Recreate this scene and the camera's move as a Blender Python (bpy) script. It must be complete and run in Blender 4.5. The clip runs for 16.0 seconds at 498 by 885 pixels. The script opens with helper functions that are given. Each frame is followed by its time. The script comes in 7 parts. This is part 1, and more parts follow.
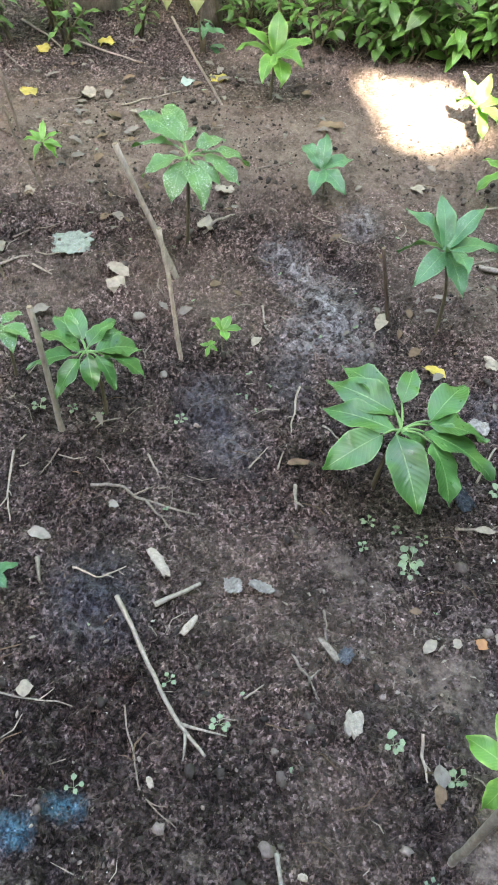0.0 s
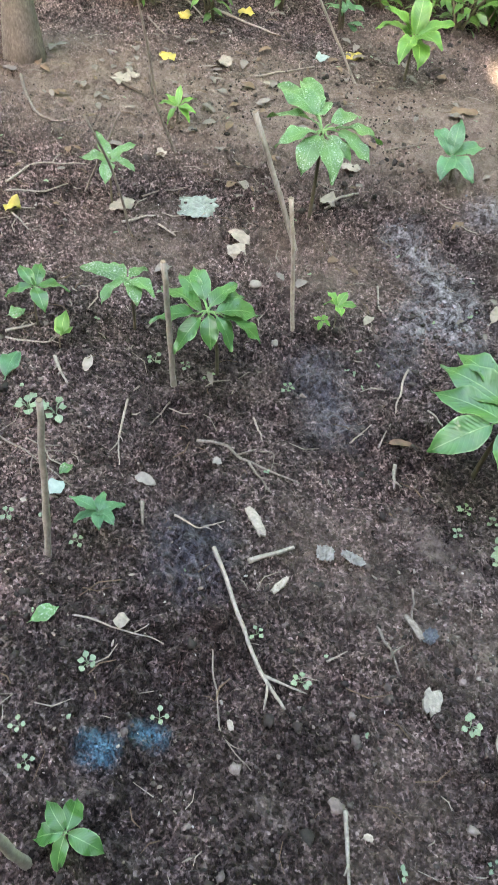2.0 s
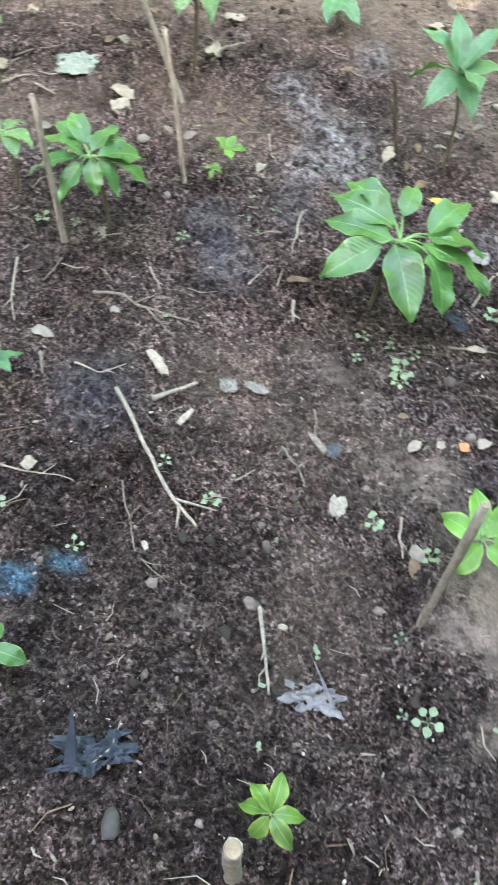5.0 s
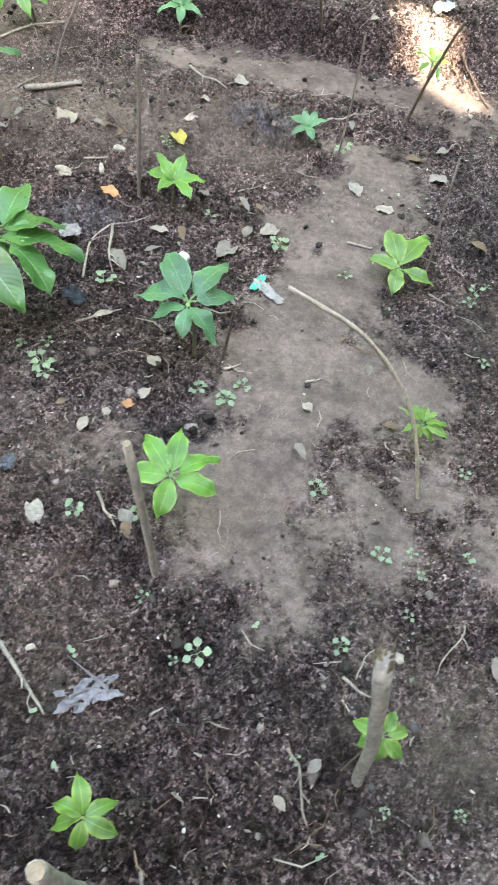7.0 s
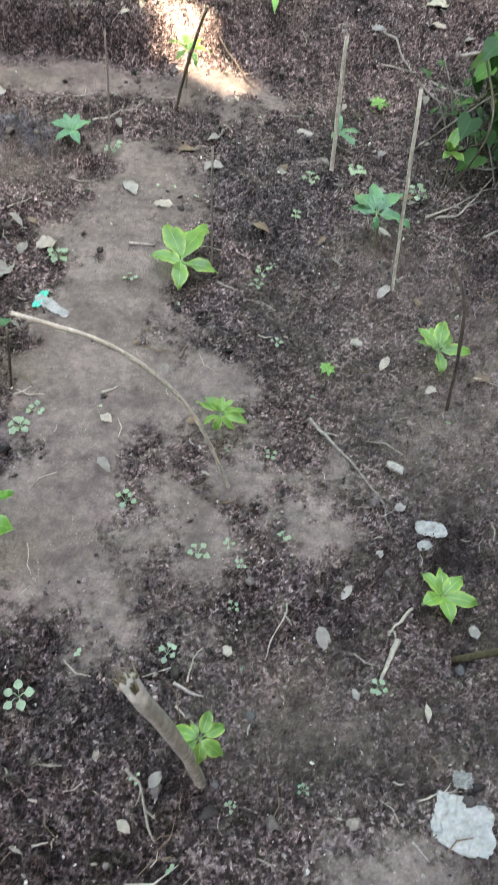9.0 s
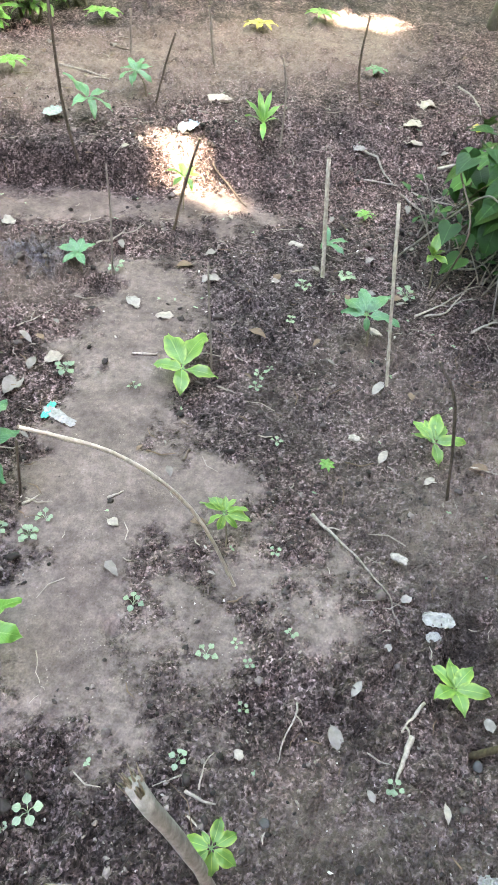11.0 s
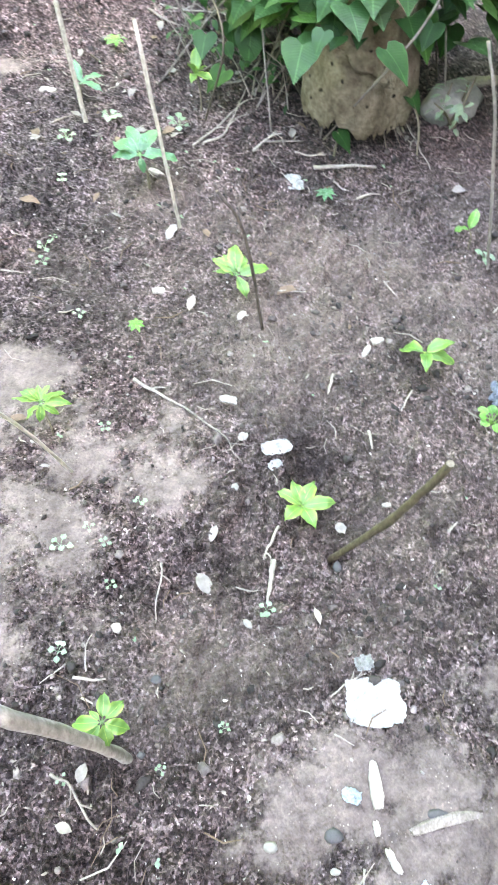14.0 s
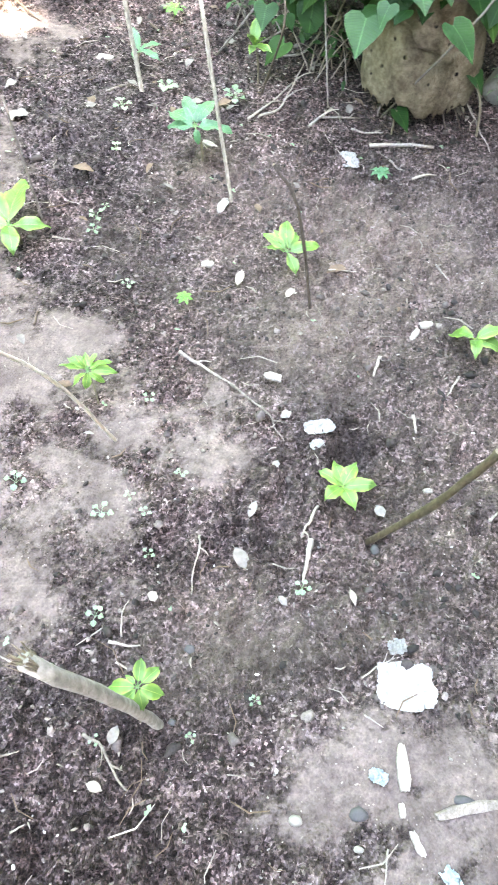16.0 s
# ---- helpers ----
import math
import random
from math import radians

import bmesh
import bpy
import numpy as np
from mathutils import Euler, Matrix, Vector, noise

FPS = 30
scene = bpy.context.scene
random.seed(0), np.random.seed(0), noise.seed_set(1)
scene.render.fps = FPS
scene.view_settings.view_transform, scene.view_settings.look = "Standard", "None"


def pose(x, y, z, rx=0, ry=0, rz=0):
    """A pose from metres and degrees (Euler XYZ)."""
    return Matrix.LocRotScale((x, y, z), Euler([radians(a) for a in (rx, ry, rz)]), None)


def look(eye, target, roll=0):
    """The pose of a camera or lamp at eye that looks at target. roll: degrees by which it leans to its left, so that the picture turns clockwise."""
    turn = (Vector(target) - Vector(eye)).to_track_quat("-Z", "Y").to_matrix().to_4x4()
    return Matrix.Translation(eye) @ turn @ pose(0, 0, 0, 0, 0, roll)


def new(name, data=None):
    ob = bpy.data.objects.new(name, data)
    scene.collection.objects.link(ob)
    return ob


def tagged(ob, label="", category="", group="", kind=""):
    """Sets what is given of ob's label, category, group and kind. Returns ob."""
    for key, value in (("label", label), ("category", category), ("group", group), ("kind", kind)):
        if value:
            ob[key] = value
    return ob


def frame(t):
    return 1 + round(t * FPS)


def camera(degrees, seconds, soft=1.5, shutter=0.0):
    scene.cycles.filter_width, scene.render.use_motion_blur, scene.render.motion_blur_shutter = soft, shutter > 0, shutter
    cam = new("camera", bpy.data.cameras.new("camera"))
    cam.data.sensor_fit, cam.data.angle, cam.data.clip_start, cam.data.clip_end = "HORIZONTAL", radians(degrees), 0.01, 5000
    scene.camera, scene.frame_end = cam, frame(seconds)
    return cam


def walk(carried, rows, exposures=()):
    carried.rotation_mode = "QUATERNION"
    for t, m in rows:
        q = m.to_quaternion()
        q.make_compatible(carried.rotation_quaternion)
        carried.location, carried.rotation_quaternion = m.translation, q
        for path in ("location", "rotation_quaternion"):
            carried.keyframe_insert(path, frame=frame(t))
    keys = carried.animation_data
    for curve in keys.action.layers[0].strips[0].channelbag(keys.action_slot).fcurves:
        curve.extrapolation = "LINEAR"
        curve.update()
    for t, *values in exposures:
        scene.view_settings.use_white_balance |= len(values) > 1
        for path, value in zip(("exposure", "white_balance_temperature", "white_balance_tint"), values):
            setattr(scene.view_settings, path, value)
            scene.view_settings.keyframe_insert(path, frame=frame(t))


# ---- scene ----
cam = camera(38.0, 16.0, shutter=0.5)
PATH = [
    (0, (0.47, 0.135, 1.353), (-0.246, 1.225, -0.163), 7.7),
    (0.5, (0.459, 0.117, 1.348), (-0.268, 1.16, -0.196), 8.0),
    (1, (0.449, 0.084, 1.349), (-0.36, 1.045, -0.207), 6.8),
    (1.5, (0.446, 0.06, 1.354), (-0.397, 1.0, -0.198), 7.2),
    (2, (0.45, 0.047, 1.351), (-0.385, 0.977, -0.211), 7.9),
    (2.5, (0.455, 0.029, 1.34), (-0.324, 0.943, -0.259), 9.8),
    (3, (0.462, 0.005, 1.324), (-0.29, 0.854, -0.323), 9.2),
    (3.2, (0.468, -0.006, 1.311), (-0.26, 0.81, -0.363), 9.7),
    (5.3, (0.643, -0.006, 1.252), (0.138, 0.983, -0.412), 10.8),
    (5.5, (0.649, -0.011, 1.247), (0.245, 1.03, -0.412), 12.7),
    (6, (0.671, -0.016, 1.241), (0.49, 1.138, -0.382), 14.8),
    (6.5, (0.713, -0.006, 1.25), (0.713, 1.147, -0.385), 14.8),
    (7, (0.773, 0.015, 1.275), (0.812, 1.215, -0.324), 12.0),
    (7.5, (0.84, 0.048, 1.288), (0.877, 1.233, -0.323), 14.1),
    (8, (0.883, 0.06, 1.292), (1.008, 1.253, -0.308), 13.2),
    (8.5, (0.92, 0.054, 1.287), (1.168, 1.212, -0.324), 12.8),
    (9, (0.951, 0.049, 1.307), (1.304, 1.23, -0.268), 12.6),
    (9.5, (0.964, 0.037, 1.339), (1.266, 1.37, -0.121), 9.8),
    (9.7, (0.963, 0.032, 1.341), (1.249, 1.418, -0.072), 9.1),
    (11.8, (0.961, 0.015, 1.348), (1.327, 1.392, -0.055), 6.7),
    (12, (0.961, 0.012, 1.349), (1.34, 1.371, -0.069), 6.8),
    (12.5, (0.964, 0.031, 1.344), (1.453, 1.199, -0.203), 9.2),
    (13, (1.014, 0.016, 1.329), (1.532, 1.122, -0.254), 7.1),
    (13.5, (1.035, 0.024, 1.336), (1.629, 1.058, -0.269), 7.9),
    (14, (1.056, 0.026, 1.329), (1.683, 1.003, -0.3), 7.3),
    (14.5, (1.067, 0.027, 1.321), (1.697, 0.941, -0.343), 6.4),
    (15, (1.057, 0.03, 1.32), (1.661, 0.955, -0.347), 6.6),
    (15.5, (1.047, 0.03, 1.321), (1.623, 0.975, -0.345), 7.1),
    (16, (1.033, 0.031, 1.321), (1.564, 1.003, -0.344), 7.0),
]
EXPOSURES = [(0, 5.68, 8450, 7), (3, 5.9, 8500, 8), (5.3, 6.12, 8700, 7), (9, 5.8, 8850, 9), (9.7, 5.9, 8800, 9), (11.8, 6.5, 8700, 11), (14, 7.08, 8600, 11), (16, 7.12, 8600, 11)]
walk(cam, [(t, look(eye, target, roll)) for t, eye, target, roll in PATH], EXPOSURES)

# ---- light ----
SUN_WAY = Vector((0.36, -0.56, 0.75)).normalized()      # towards the sun


def build_light():
    world = bpy.data.worlds.new("sky")
    scene.world = world
    world.use_nodes = True
    nt = world.node_tree
    sky = nt.nodes.new("ShaderNodeTexSky")
    sky.sky_type, sky.sun_disc = "NISHITA", False
    sky.sun_elevation = math.asin(SUN_WAY.z)
    sky.sun_rotation = math.atan2(SUN_WAY.x, SUN_WAY.y)
    sky.air_density, sky.dust_density = 1.0, 2.0
    back = nt.nodes["Background"]
    back.inputs["Strength"].default_value = 0.08
    nt.links.new(sky.outputs[0], back.inputs["Color"])
    lamp = bpy.data.lights.new("sun", "SUN")
    lamp.energy, lamp.angle, lamp.color = 5.0, radians(0.9), (1.0, 0.95, 0.88)
    ob = new("sun", lamp)
    ob.matrix_world = look(SUN_WAY * 30, (0, 0, 0))


build_light()

# ---- materials ----
MATS = {}


def shader(name, rough=0.8):
    m = bpy.data.materials.new(name)
    m.use_nodes = True
    nt = m.node_tree
    b = nt.nodes["Principled BSDF"]
    b.inputs["Roughness"].default_value = rough
    b.inputs["Specular IOR Level"].default_value = 0.25
    MATS[name] = m
    return m, nt, b


def node(nt, kind, **inputs):
    n = nt.nodes.new("ShaderNode" + kind)
    for k, v in inputs.items():
        n.inputs[k.replace("_", " ")].default_value = v
    return n


def ramp(nt, source, stops):
    r = nt.nodes.new("ShaderNodeValToRGB")
    while len(r.color_ramp.elements) < len(stops):
        r.color_ramp.elements.new(0.5)
    for e, (p, c) in zip(r.color_ramp.elements, stops):
        e.position = p
        e.color = (*c, 1) if len(c) == 3 else c
    nt.links.new(source, r.inputs[0])
    return r.outputs[0]


def mix(nt, factor, a, b, mode="MIX"):
    m = nt.nodes.new("ShaderNodeMix")
    m.data_type, m.blend_type = "RGBA", mode
    for socket, v in ((m.inputs[0], factor), (m.inputs[6], a), (m.inputs[7], b)):
        if isinstance(v, bpy.types.NodeSocket):
            nt.links.new(v, socket)
        elif isinstance(v, (int, float)):
            socket.default_value = v
        else:
            socket.default_value = (*v, 1)
    return m.outputs[2]


def coords(nt, kind="Object"):
    return nt.nodes.new("ShaderNodeTexCoord").outputs[kind]


def fractal(nt, where, scale, detail=4.0, rough=0.6):
    n = node(nt, "TexNoise", Scale=scale, Detail=detail, Roughness=rough)
    nt.links.new(where, n.inputs["Vector"])
    return n.outputs["Fac"]


def bump(nt, b, height, strength, distance):
    n = node(nt, "Bump", Strength=strength, Distance=distance)
    nt.links.new(height, n.inputs["Height"])
    nt.links.new(n.outputs[0], b.inputs["Normal"])


def soil_material():
    """Dark crumbly earth, smooth grey silt, pale dry dust with a painted light spot, damp spots with painted shade, wet
    soil with painted glints, ash and a blue stain, each laid on by the ground's own fields.
    """
    m, nt, b = shader("soil", 0.8)
    b.inputs["Specular IOR Level"].default_value = 0.06
    p = nt.nodes.new("ShaderNodeNewGeometry").outputs["Position"]

    def field(name):
        at = nt.nodes.new("ShaderNodeAttribute")
        at.attribute_name = name
        return at.outputs["Fac"]

    def calc(op, a, c):
        n = nt.nodes.new("ShaderNodeMath")
        n.operation = op
        for s, v in zip(n.inputs, (a, c)):
            if isinstance(v, bpy.types.NodeSocket):
                nt.links.new(v, s)
            else:
                s.default_value = v
        return n.outputs[0]

    fine, mid, grit = fractal(nt, p, 190, 5, 0.7), fractal(nt, p, 45, 6, 0.7), fractal(nt, p, 420, 3, 0.6)
    broad, lumps = fractal(nt, p, 1.7, 5), fractal(nt, p, 7.5, 6, 0.68)
    wander = nt.nodes.new("ShaderNodeVectorMath")
    wander.operation = "MULTIPLY_ADD"
    swirl = node(nt, "TexNoise", Scale=90.0, Detail=4.0)
    nt.links.new(p, swirl.inputs["Vector"])
    nt.links.new(swirl.outputs["Color"], wander.inputs[0])
    wander.inputs[1].default_value = (0.004, 0.004, 0.004)
    nt.links.new(p, wander.inputs[2])
    tones = []
    for size in (190.0, 105.0):
        cells = node(nt, "TexVoronoi", Scale=size)
        nt.links.new(wander.outputs[0], cells.inputs["Vector"])
        split = nt.nodes.new("ShaderNodeSeparateXYZ")
        nt.links.new(cells.outputs["Color"], split.inputs[0])
        tones.append(split.outputs[0])
    tone = mix(nt, 0.45, tones[0], tones[1])
    dark = ramp(nt, mix(nt, 0.5, mix(nt, 0.5, fine, mid), tone), [(0.24, (0.007, 0.0052, 0.0050)), (0.40, (0.020, 0.0155, 0.0145)), (0.54, (0.056, 0.0445, 0.0415)), (0.67, (0.135, 0.112, 0.105)), (0.79, (0.28, 0.245, 0.232))])
    dark = mix(nt, 1.0, dark, ramp(nt, broad, [(0.36, (0.80, 0.80, 0.88)), (0.62, (1.22, 1.10, 1.14))]), "MULTIPLY")
    dark = mix(nt, 1.0, dark, ramp(nt, lumps, [(0.34, (0.44, 0.43, 0.44)), (0.64, (1.78, 1.71, 1.68))]), "MULTIPLY")
    mud = ramp(nt, mix(nt, 0.6, fine, mid), [(0.32, (0.050, 0.039, 0.036)), (0.5, (0.088, 0.070, 0.064)), (0.66, (0.125, 0.103, 0.095))])
    mud = mix(nt, 1.0, mud, ramp(nt, lumps, [(0.33, (0.62, 0.60, 0.60)), (0.67, (1.3, 1.29, 1.28))]), "MULTIPLY")
    cover = ramp(nt, calc("ADD", field("cover"), calc("MULTIPLY", calc("SUBTRACT", mid, 0.5), 1.7)), [(0.22, (0, 0, 0)), (0.78, (0.95, 0.95, 0.95))])
    col = mix(nt, cover, dark, mud)
    # Pale dry dust, plus one painted spot of soft light.
    pale = ramp(nt, mix(nt, 0.5, grit, mid), [(0.35, (0.100, 0.076, 0.064)), (0.66, (0.245, 0.196, 0.168))])
    dusty = ramp(nt, fractal(nt, p, 9, 6, 0.7), [(0.32, (0.2, 0.2, 0.2)), (0.58, (0.9, 0.9, 0.9))])
    col = mix(nt, calc("MULTIPLY", field("dry"), dusty), col, pale)
    # Damp soil; shade under plants, climbers and stump is painted in too.
    breakup = ramp(nt, fractal(nt, p, 7, 6, 0.7), [(0.36, (0.25, 0.25, 0.25)), (0.55, (0.95, 0.95, 0.95))])
    damp_shade = calc("MULTIPLY", field("overlay"), breakup)
    col = mix(nt, damp_shade, col, mix(nt, 1.0, col, (0.36, 0.35, 0.37), "MULTIPLY"))
    specks = node(nt, "TexVoronoi", Scale=120.0)
    nt.links.new(p, specks.inputs["Vector"])
    dots = ramp(nt, specks.outputs["Distance"], [(0.10, (1, 1, 1)), (0.22, (0, 0, 0))])
    pick = ramp(nt, fractal(nt, p, 26, 3), [(0.52, (0, 0, 0)), (0.66, (0.75, 0.75, 0.75))])
    col = mix(nt, mix(nt, 1.0, dots, pick, "MULTIPLY"), col, (0.24, 0.21, 0.185))
    # The first tone is dark wet soil with bluish sky glints painted in.
    for name, a, c, size in (("wet_glint", (0.010, 0.010, 0.013), (0.12, 0.123, 0.165), 60), ("ash", (0.020, 0.019, 0.022), (0.42, 0.41, 0.44), 34), ("dye", (0.018, 0.05, 0.085), (0.13, 0.34, 0.48), 70)):
        torn = ramp(nt, fractal(nt, p, 22, 7, 0.8), [(0.38, (0, 0, 0)), (0.45, (1, 1, 1))])
        col = mix(nt, calc("MULTIPLY", field(name), torn), col, ramp(nt, fractal(nt, p, size, 6, 0.75), [(0.42, a), (0.66, c)]))
    nt.links.new(col, b.inputs["Base Color"])
    slick = calc("MULTIPLY", field("wet_glint"), ramp(nt, fractal(nt, p, 30, 5, 0.7), [(0.45, (0, 0, 0)), (0.55, (1, 1, 1))]))
    dull = mix(nt, damp_shade, ramp(nt, fine, [(0.35, (0.5, 0.5, 0.5)), (0.65, (0.9, 0.9, 0.9))]), (0.42, 0.42, 0.42))
    nt.links.new(mix(nt, slick, dull, (0.28, 0.28, 0.28)), b.inputs["Roughness"])
    nt.links.new(calc("ADD", 0.06, calc("MULTIPLY", slick, 0.6)), b.inputs["Specular IOR Level"])
    grains = node(nt, "TexVoronoi", Scale=170.0)
    nt.links.new(p, grains.inputs["Vector"])
    heap = ramp(nt, grains.outputs["Distance"], [(0.0, (1, 1, 1)), (0.7, (0, 0, 0))])
    rough_part = mix(nt, 0.45, fractal(nt, p, 95, 6, 0.72), heap)
    smooth_part = mix(nt, 0.86, rough_part, (0.5, 0.5, 0.5))
    bump(nt, b, mix(nt, cover, rough_part, smooth_part), 1.0, 0.022)
    return m


def leaf_material(name, deep, light, vein, speck=0.0, gloss=0.4, shine=0.4, thin=0.2, margin=0.40):
    """A leaf: veins and a paler margin run in its own u, v; every leaf has its own tint."""
    m, nt, b = shader(name, gloss)
    uv = nt.nodes.new("ShaderNodeUVMap").outputs[0]
    info = nt.nodes.new("ShaderNodeObjectInfo").outputs["Random"]
    p = nt.nodes.new("ShaderNodeNewGeometry").outputs["Position"]
    sep = nt.nodes.new("ShaderNodeSeparateXYZ")
    nt.links.new(uv, sep.inputs[0])

    def calc(op, a, c):
        n = nt.nodes.new("ShaderNodeMath")
        n.operation = op
        for s, v in zip(n.inputs, (a, c)):
            if isinstance(v, bpy.types.NodeSocket):
                nt.links.new(v, s)
            else:
                s.default_value = v
        return n.outputs[0]

    side = calc("ABSOLUTE", calc("SUBTRACT", sep.outputs[1], 0.5), 0)
    rib = calc("MULTIPLY", calc("LESS_THAN", side, 0.018), 0.7)
    wave = calc("SINE", calc("MULTIPLY", calc("SUBTRACT", sep.outputs[0], calc("MULTIPLY", side, 0.42)), 82.0), 0)
    veins = ramp(nt, wave, [(0.80, (0, 0, 0)), (1.0, (0.10, 0.10, 0.10))])
    col = mix(nt, fractal(nt, p, 30, 4), deep, light)
    col = mix(nt, calc("MULTIPLY", info, 0.4), col, light)
    col = mix(nt, veins, col, vein)
    col = mix(nt, rib, col, vein)
    rim = ramp(nt, side, [(margin, (0, 0, 0)), (0.5, (0.8, 0.8, 0.8))])
    col = mix(nt, mix(nt, 1.0, rim, ramp(nt, fractal(nt, p, 45, 3), [(0.4, (0.2, 0.2, 0.2)), (0.6, (1, 1, 1))]), "MULTIPLY"), col, vein)
    blotch = fractal(nt, p, 13, 4, 0.6)
    col = mix(nt, 0.8, col, ramp(nt, blotch, [(0.35, (0.58, 0.62, 0.66)), (0.65, (1.32, 1.26, 1.15))]), "MULTIPLY")
    if speck:
        field = mix(nt, 1.0, ramp(nt, fractal(nt, p, 210, 5, 0.7), [(0.52, (0, 0, 0)), (0.62, (1, 1, 1))]),
                    ramp(nt, fractal(nt, p, 24, 4), [(0.38, (0, 0, 0)), (0.62, (speck, speck, speck))]), "MULTIPLY")
        col = mix(nt, field, col, (0.30, 0.37, 0.29))
    nt.links.new(col, b.inputs["Base Color"])
    rough = ramp(nt, fractal(nt, p, 60, 3), [(0.3, (gloss - 0.1,) * 3), (0.7, (gloss + 0.15,) * 3)])
    nt.links.new(rough, b.inputs["Roughness"])
    lit = node(nt, "BsdfTranslucent")
    nt.links.new(mix(nt, 0.5, col, (0.16, 0.30, 0.05)), lit.inputs["Color"])
    blend = node(nt, "MixShader", Fac=thin)
    nt.links.new(b.outputs[0], blend.inputs[1])
    nt.links.new(lit.outputs[0], blend.inputs[2])
    nt.links.new(blend.outputs[0], nt.nodes["Material Output"].inputs["Surface"])
    b.inputs["Specular IOR Level"].default_value = shine
    bump(nt, b, wave, 0.14, 0.002)
    return m


def wood_material(name, dark, light, scale=1.0, rough=0.8):
    m, nt, b = shader(name, rough)
    p = coords(nt)
    mapping = node(nt, "Mapping")
    mapping.inputs["Scale"].default_value = (1, 1, 0.4)
    nt.links.new(p, mapping.inputs[0])
    grain = fractal(nt, mapping.outputs[0], 160 * scale, 6, 0.65)
    spots = fractal(nt, p, 24 * scale, 5, 0.7)
    info = nt.nodes.new("ShaderNodeObjectInfo").outputs["Random"]
    col = ramp(nt, grain, [(0.3, dark), (0.72, light)])
    col = mix(nt, ramp(nt, spots, [(0.42, (0, 0, 0)), (0.7, (0.7, 0.7, 0.7))]), col, dark)
    col = mix(nt, mix(nt, 0.25, (0, 0, 0), info), col, (light[0] * 1.1, light[1] * 1.0, light[2] * 0.9))
    nt.links.new(col, b.inputs["Base Color"])
    bump(nt, b, grain, 0.5, 0.0015)
    return m


def mottled_material(name, a, c, scale=40.0, rough=0.7, depth=0.002, sheen=0.0):
    m, nt, b = shader(name, rough)
    p = nt.nodes.new("ShaderNodeNewGeometry").outputs["Position"]
    info = nt.nodes.new("ShaderNodeObjectInfo").outputs["Random"]
    isle = nt.nodes.new("ShaderNodeNewGeometry").outputs["Random Per Island"]
    f = fractal(nt, p, scale, 5, 0.65)
    col = ramp(nt, f, [(0.3, a), (0.7, c)])
    tint = mix(nt, 0.5, mix(nt, info, a, c), mix(nt, isle, a, c))
    nt.links.new(mix(nt, 0.4, col, tint), b.inputs["Base Color"])
    b.inputs["Sheen Weight"].default_value = sheen
    bump(nt, b, f, 0.6, depth)
    return m


def crumb_material(name, stops, scale, rough):
    """Loose bits, each with its own tone."""
    m, nt, b = shader(name, rough)
    geo = nt.nodes.new("ShaderNodeNewGeometry")
    grain = fractal(nt, geo.outputs["Position"], scale, 4, 0.65)
    col = ramp(nt, geo.outputs["Random Per Island"], stops)
    col = mix(nt, 0.7, col, ramp(nt, grain, [(0.3, (0.5, 0.5, 0.5)), (0.7, (1.45, 1.45, 1.45))]), "MULTIPLY")
    nt.links.new(col, b.inputs["Base Color"])
    bump(nt, b, grain, 0.6, 0.003)


soil_material()
crumb_material("clod", [(0.0, (0.010, 0.008, 0.0075)), (0.5, (0.026, 0.0205, 0.019)), (0.8, (0.066, 0.053, 0.050)), (1.0, (0.15, 0.125, 0.115))], 120, 0.85)
crumb_material("litter_bits", [(0.0, (0.05, 0.040, 0.034)), (0.5, (0.12, 0.10, 0.088)), (0.85, (0.24, 0.215, 0.195)), (1.0, (0.40, 0.38, 0.355))], 200, 0.75)
leaf_material("leaf_deep", (0.010, 0.055, 0.013), (0.030, 0.118, 0.028), (0.17, 0.29, 0.12), gloss=0.36, shine=0.5, margin=0.445)
leaf_material("leaf_blue", (0.014, 0.064, 0.034), (0.040, 0.135, 0.062), (0.10, 0.22, 0.10), 0.25)
leaf_material("leaf_speckled", (0.022, 0.078, 0.026), (0.052, 0.140, 0.044), (0.12, 0.23, 0.10), 0.9)
leaf_material("leaf_bright", (0.020, 0.092, 0.014), (0.070, 0.190, 0.030), (0.20, 0.32, 0.09), margin=0.34)
leaf_material("leaf_lime", (0.024, 0.074, 0.016), (0.070, 0.160, 0.030), (0.20, 0.275, 0.055), thin=0.18, margin=0.26)
leaf_material("leaf_yellow", (0.20, 0.155, 0.03), (0.33, 0.26, 0.06), (0.36, 0.30, 0.10))
wood_material("wood_pale", (0.088, 0.076, 0.067), (0.27, 0.244, 0.217))
wood_material("wood_grey", (0.052, 0.044, 0.039), (0.185, 0.162, 0.144))
wood_material("wood_dark", (0.022, 0.016, 0.013), (0.085, 0.064, 0.050))
mottled_material("leaf_rib", (0.06, 0.13, 0.045), (0.12, 0.21, 0.08), 60, 0.55)
mottled_material("stem_green", (0.055, 0.048, 0.030), (0.115, 0.095, 0.065), 90)
mottled_material("litter_pale", (0.085, 0.072, 0.060), (0.24, 0.212, 0.18), 60, 0.75)
mottled_material("litter_brown", (0.045, 0.030, 0.020), (0.13, 0.088, 0.06), 60, 0.8)
mottled_material("paper_white", (0.10, 0.098, 0.094), (0.25, 0.246, 0.24), 70, 0.75, 0.006)
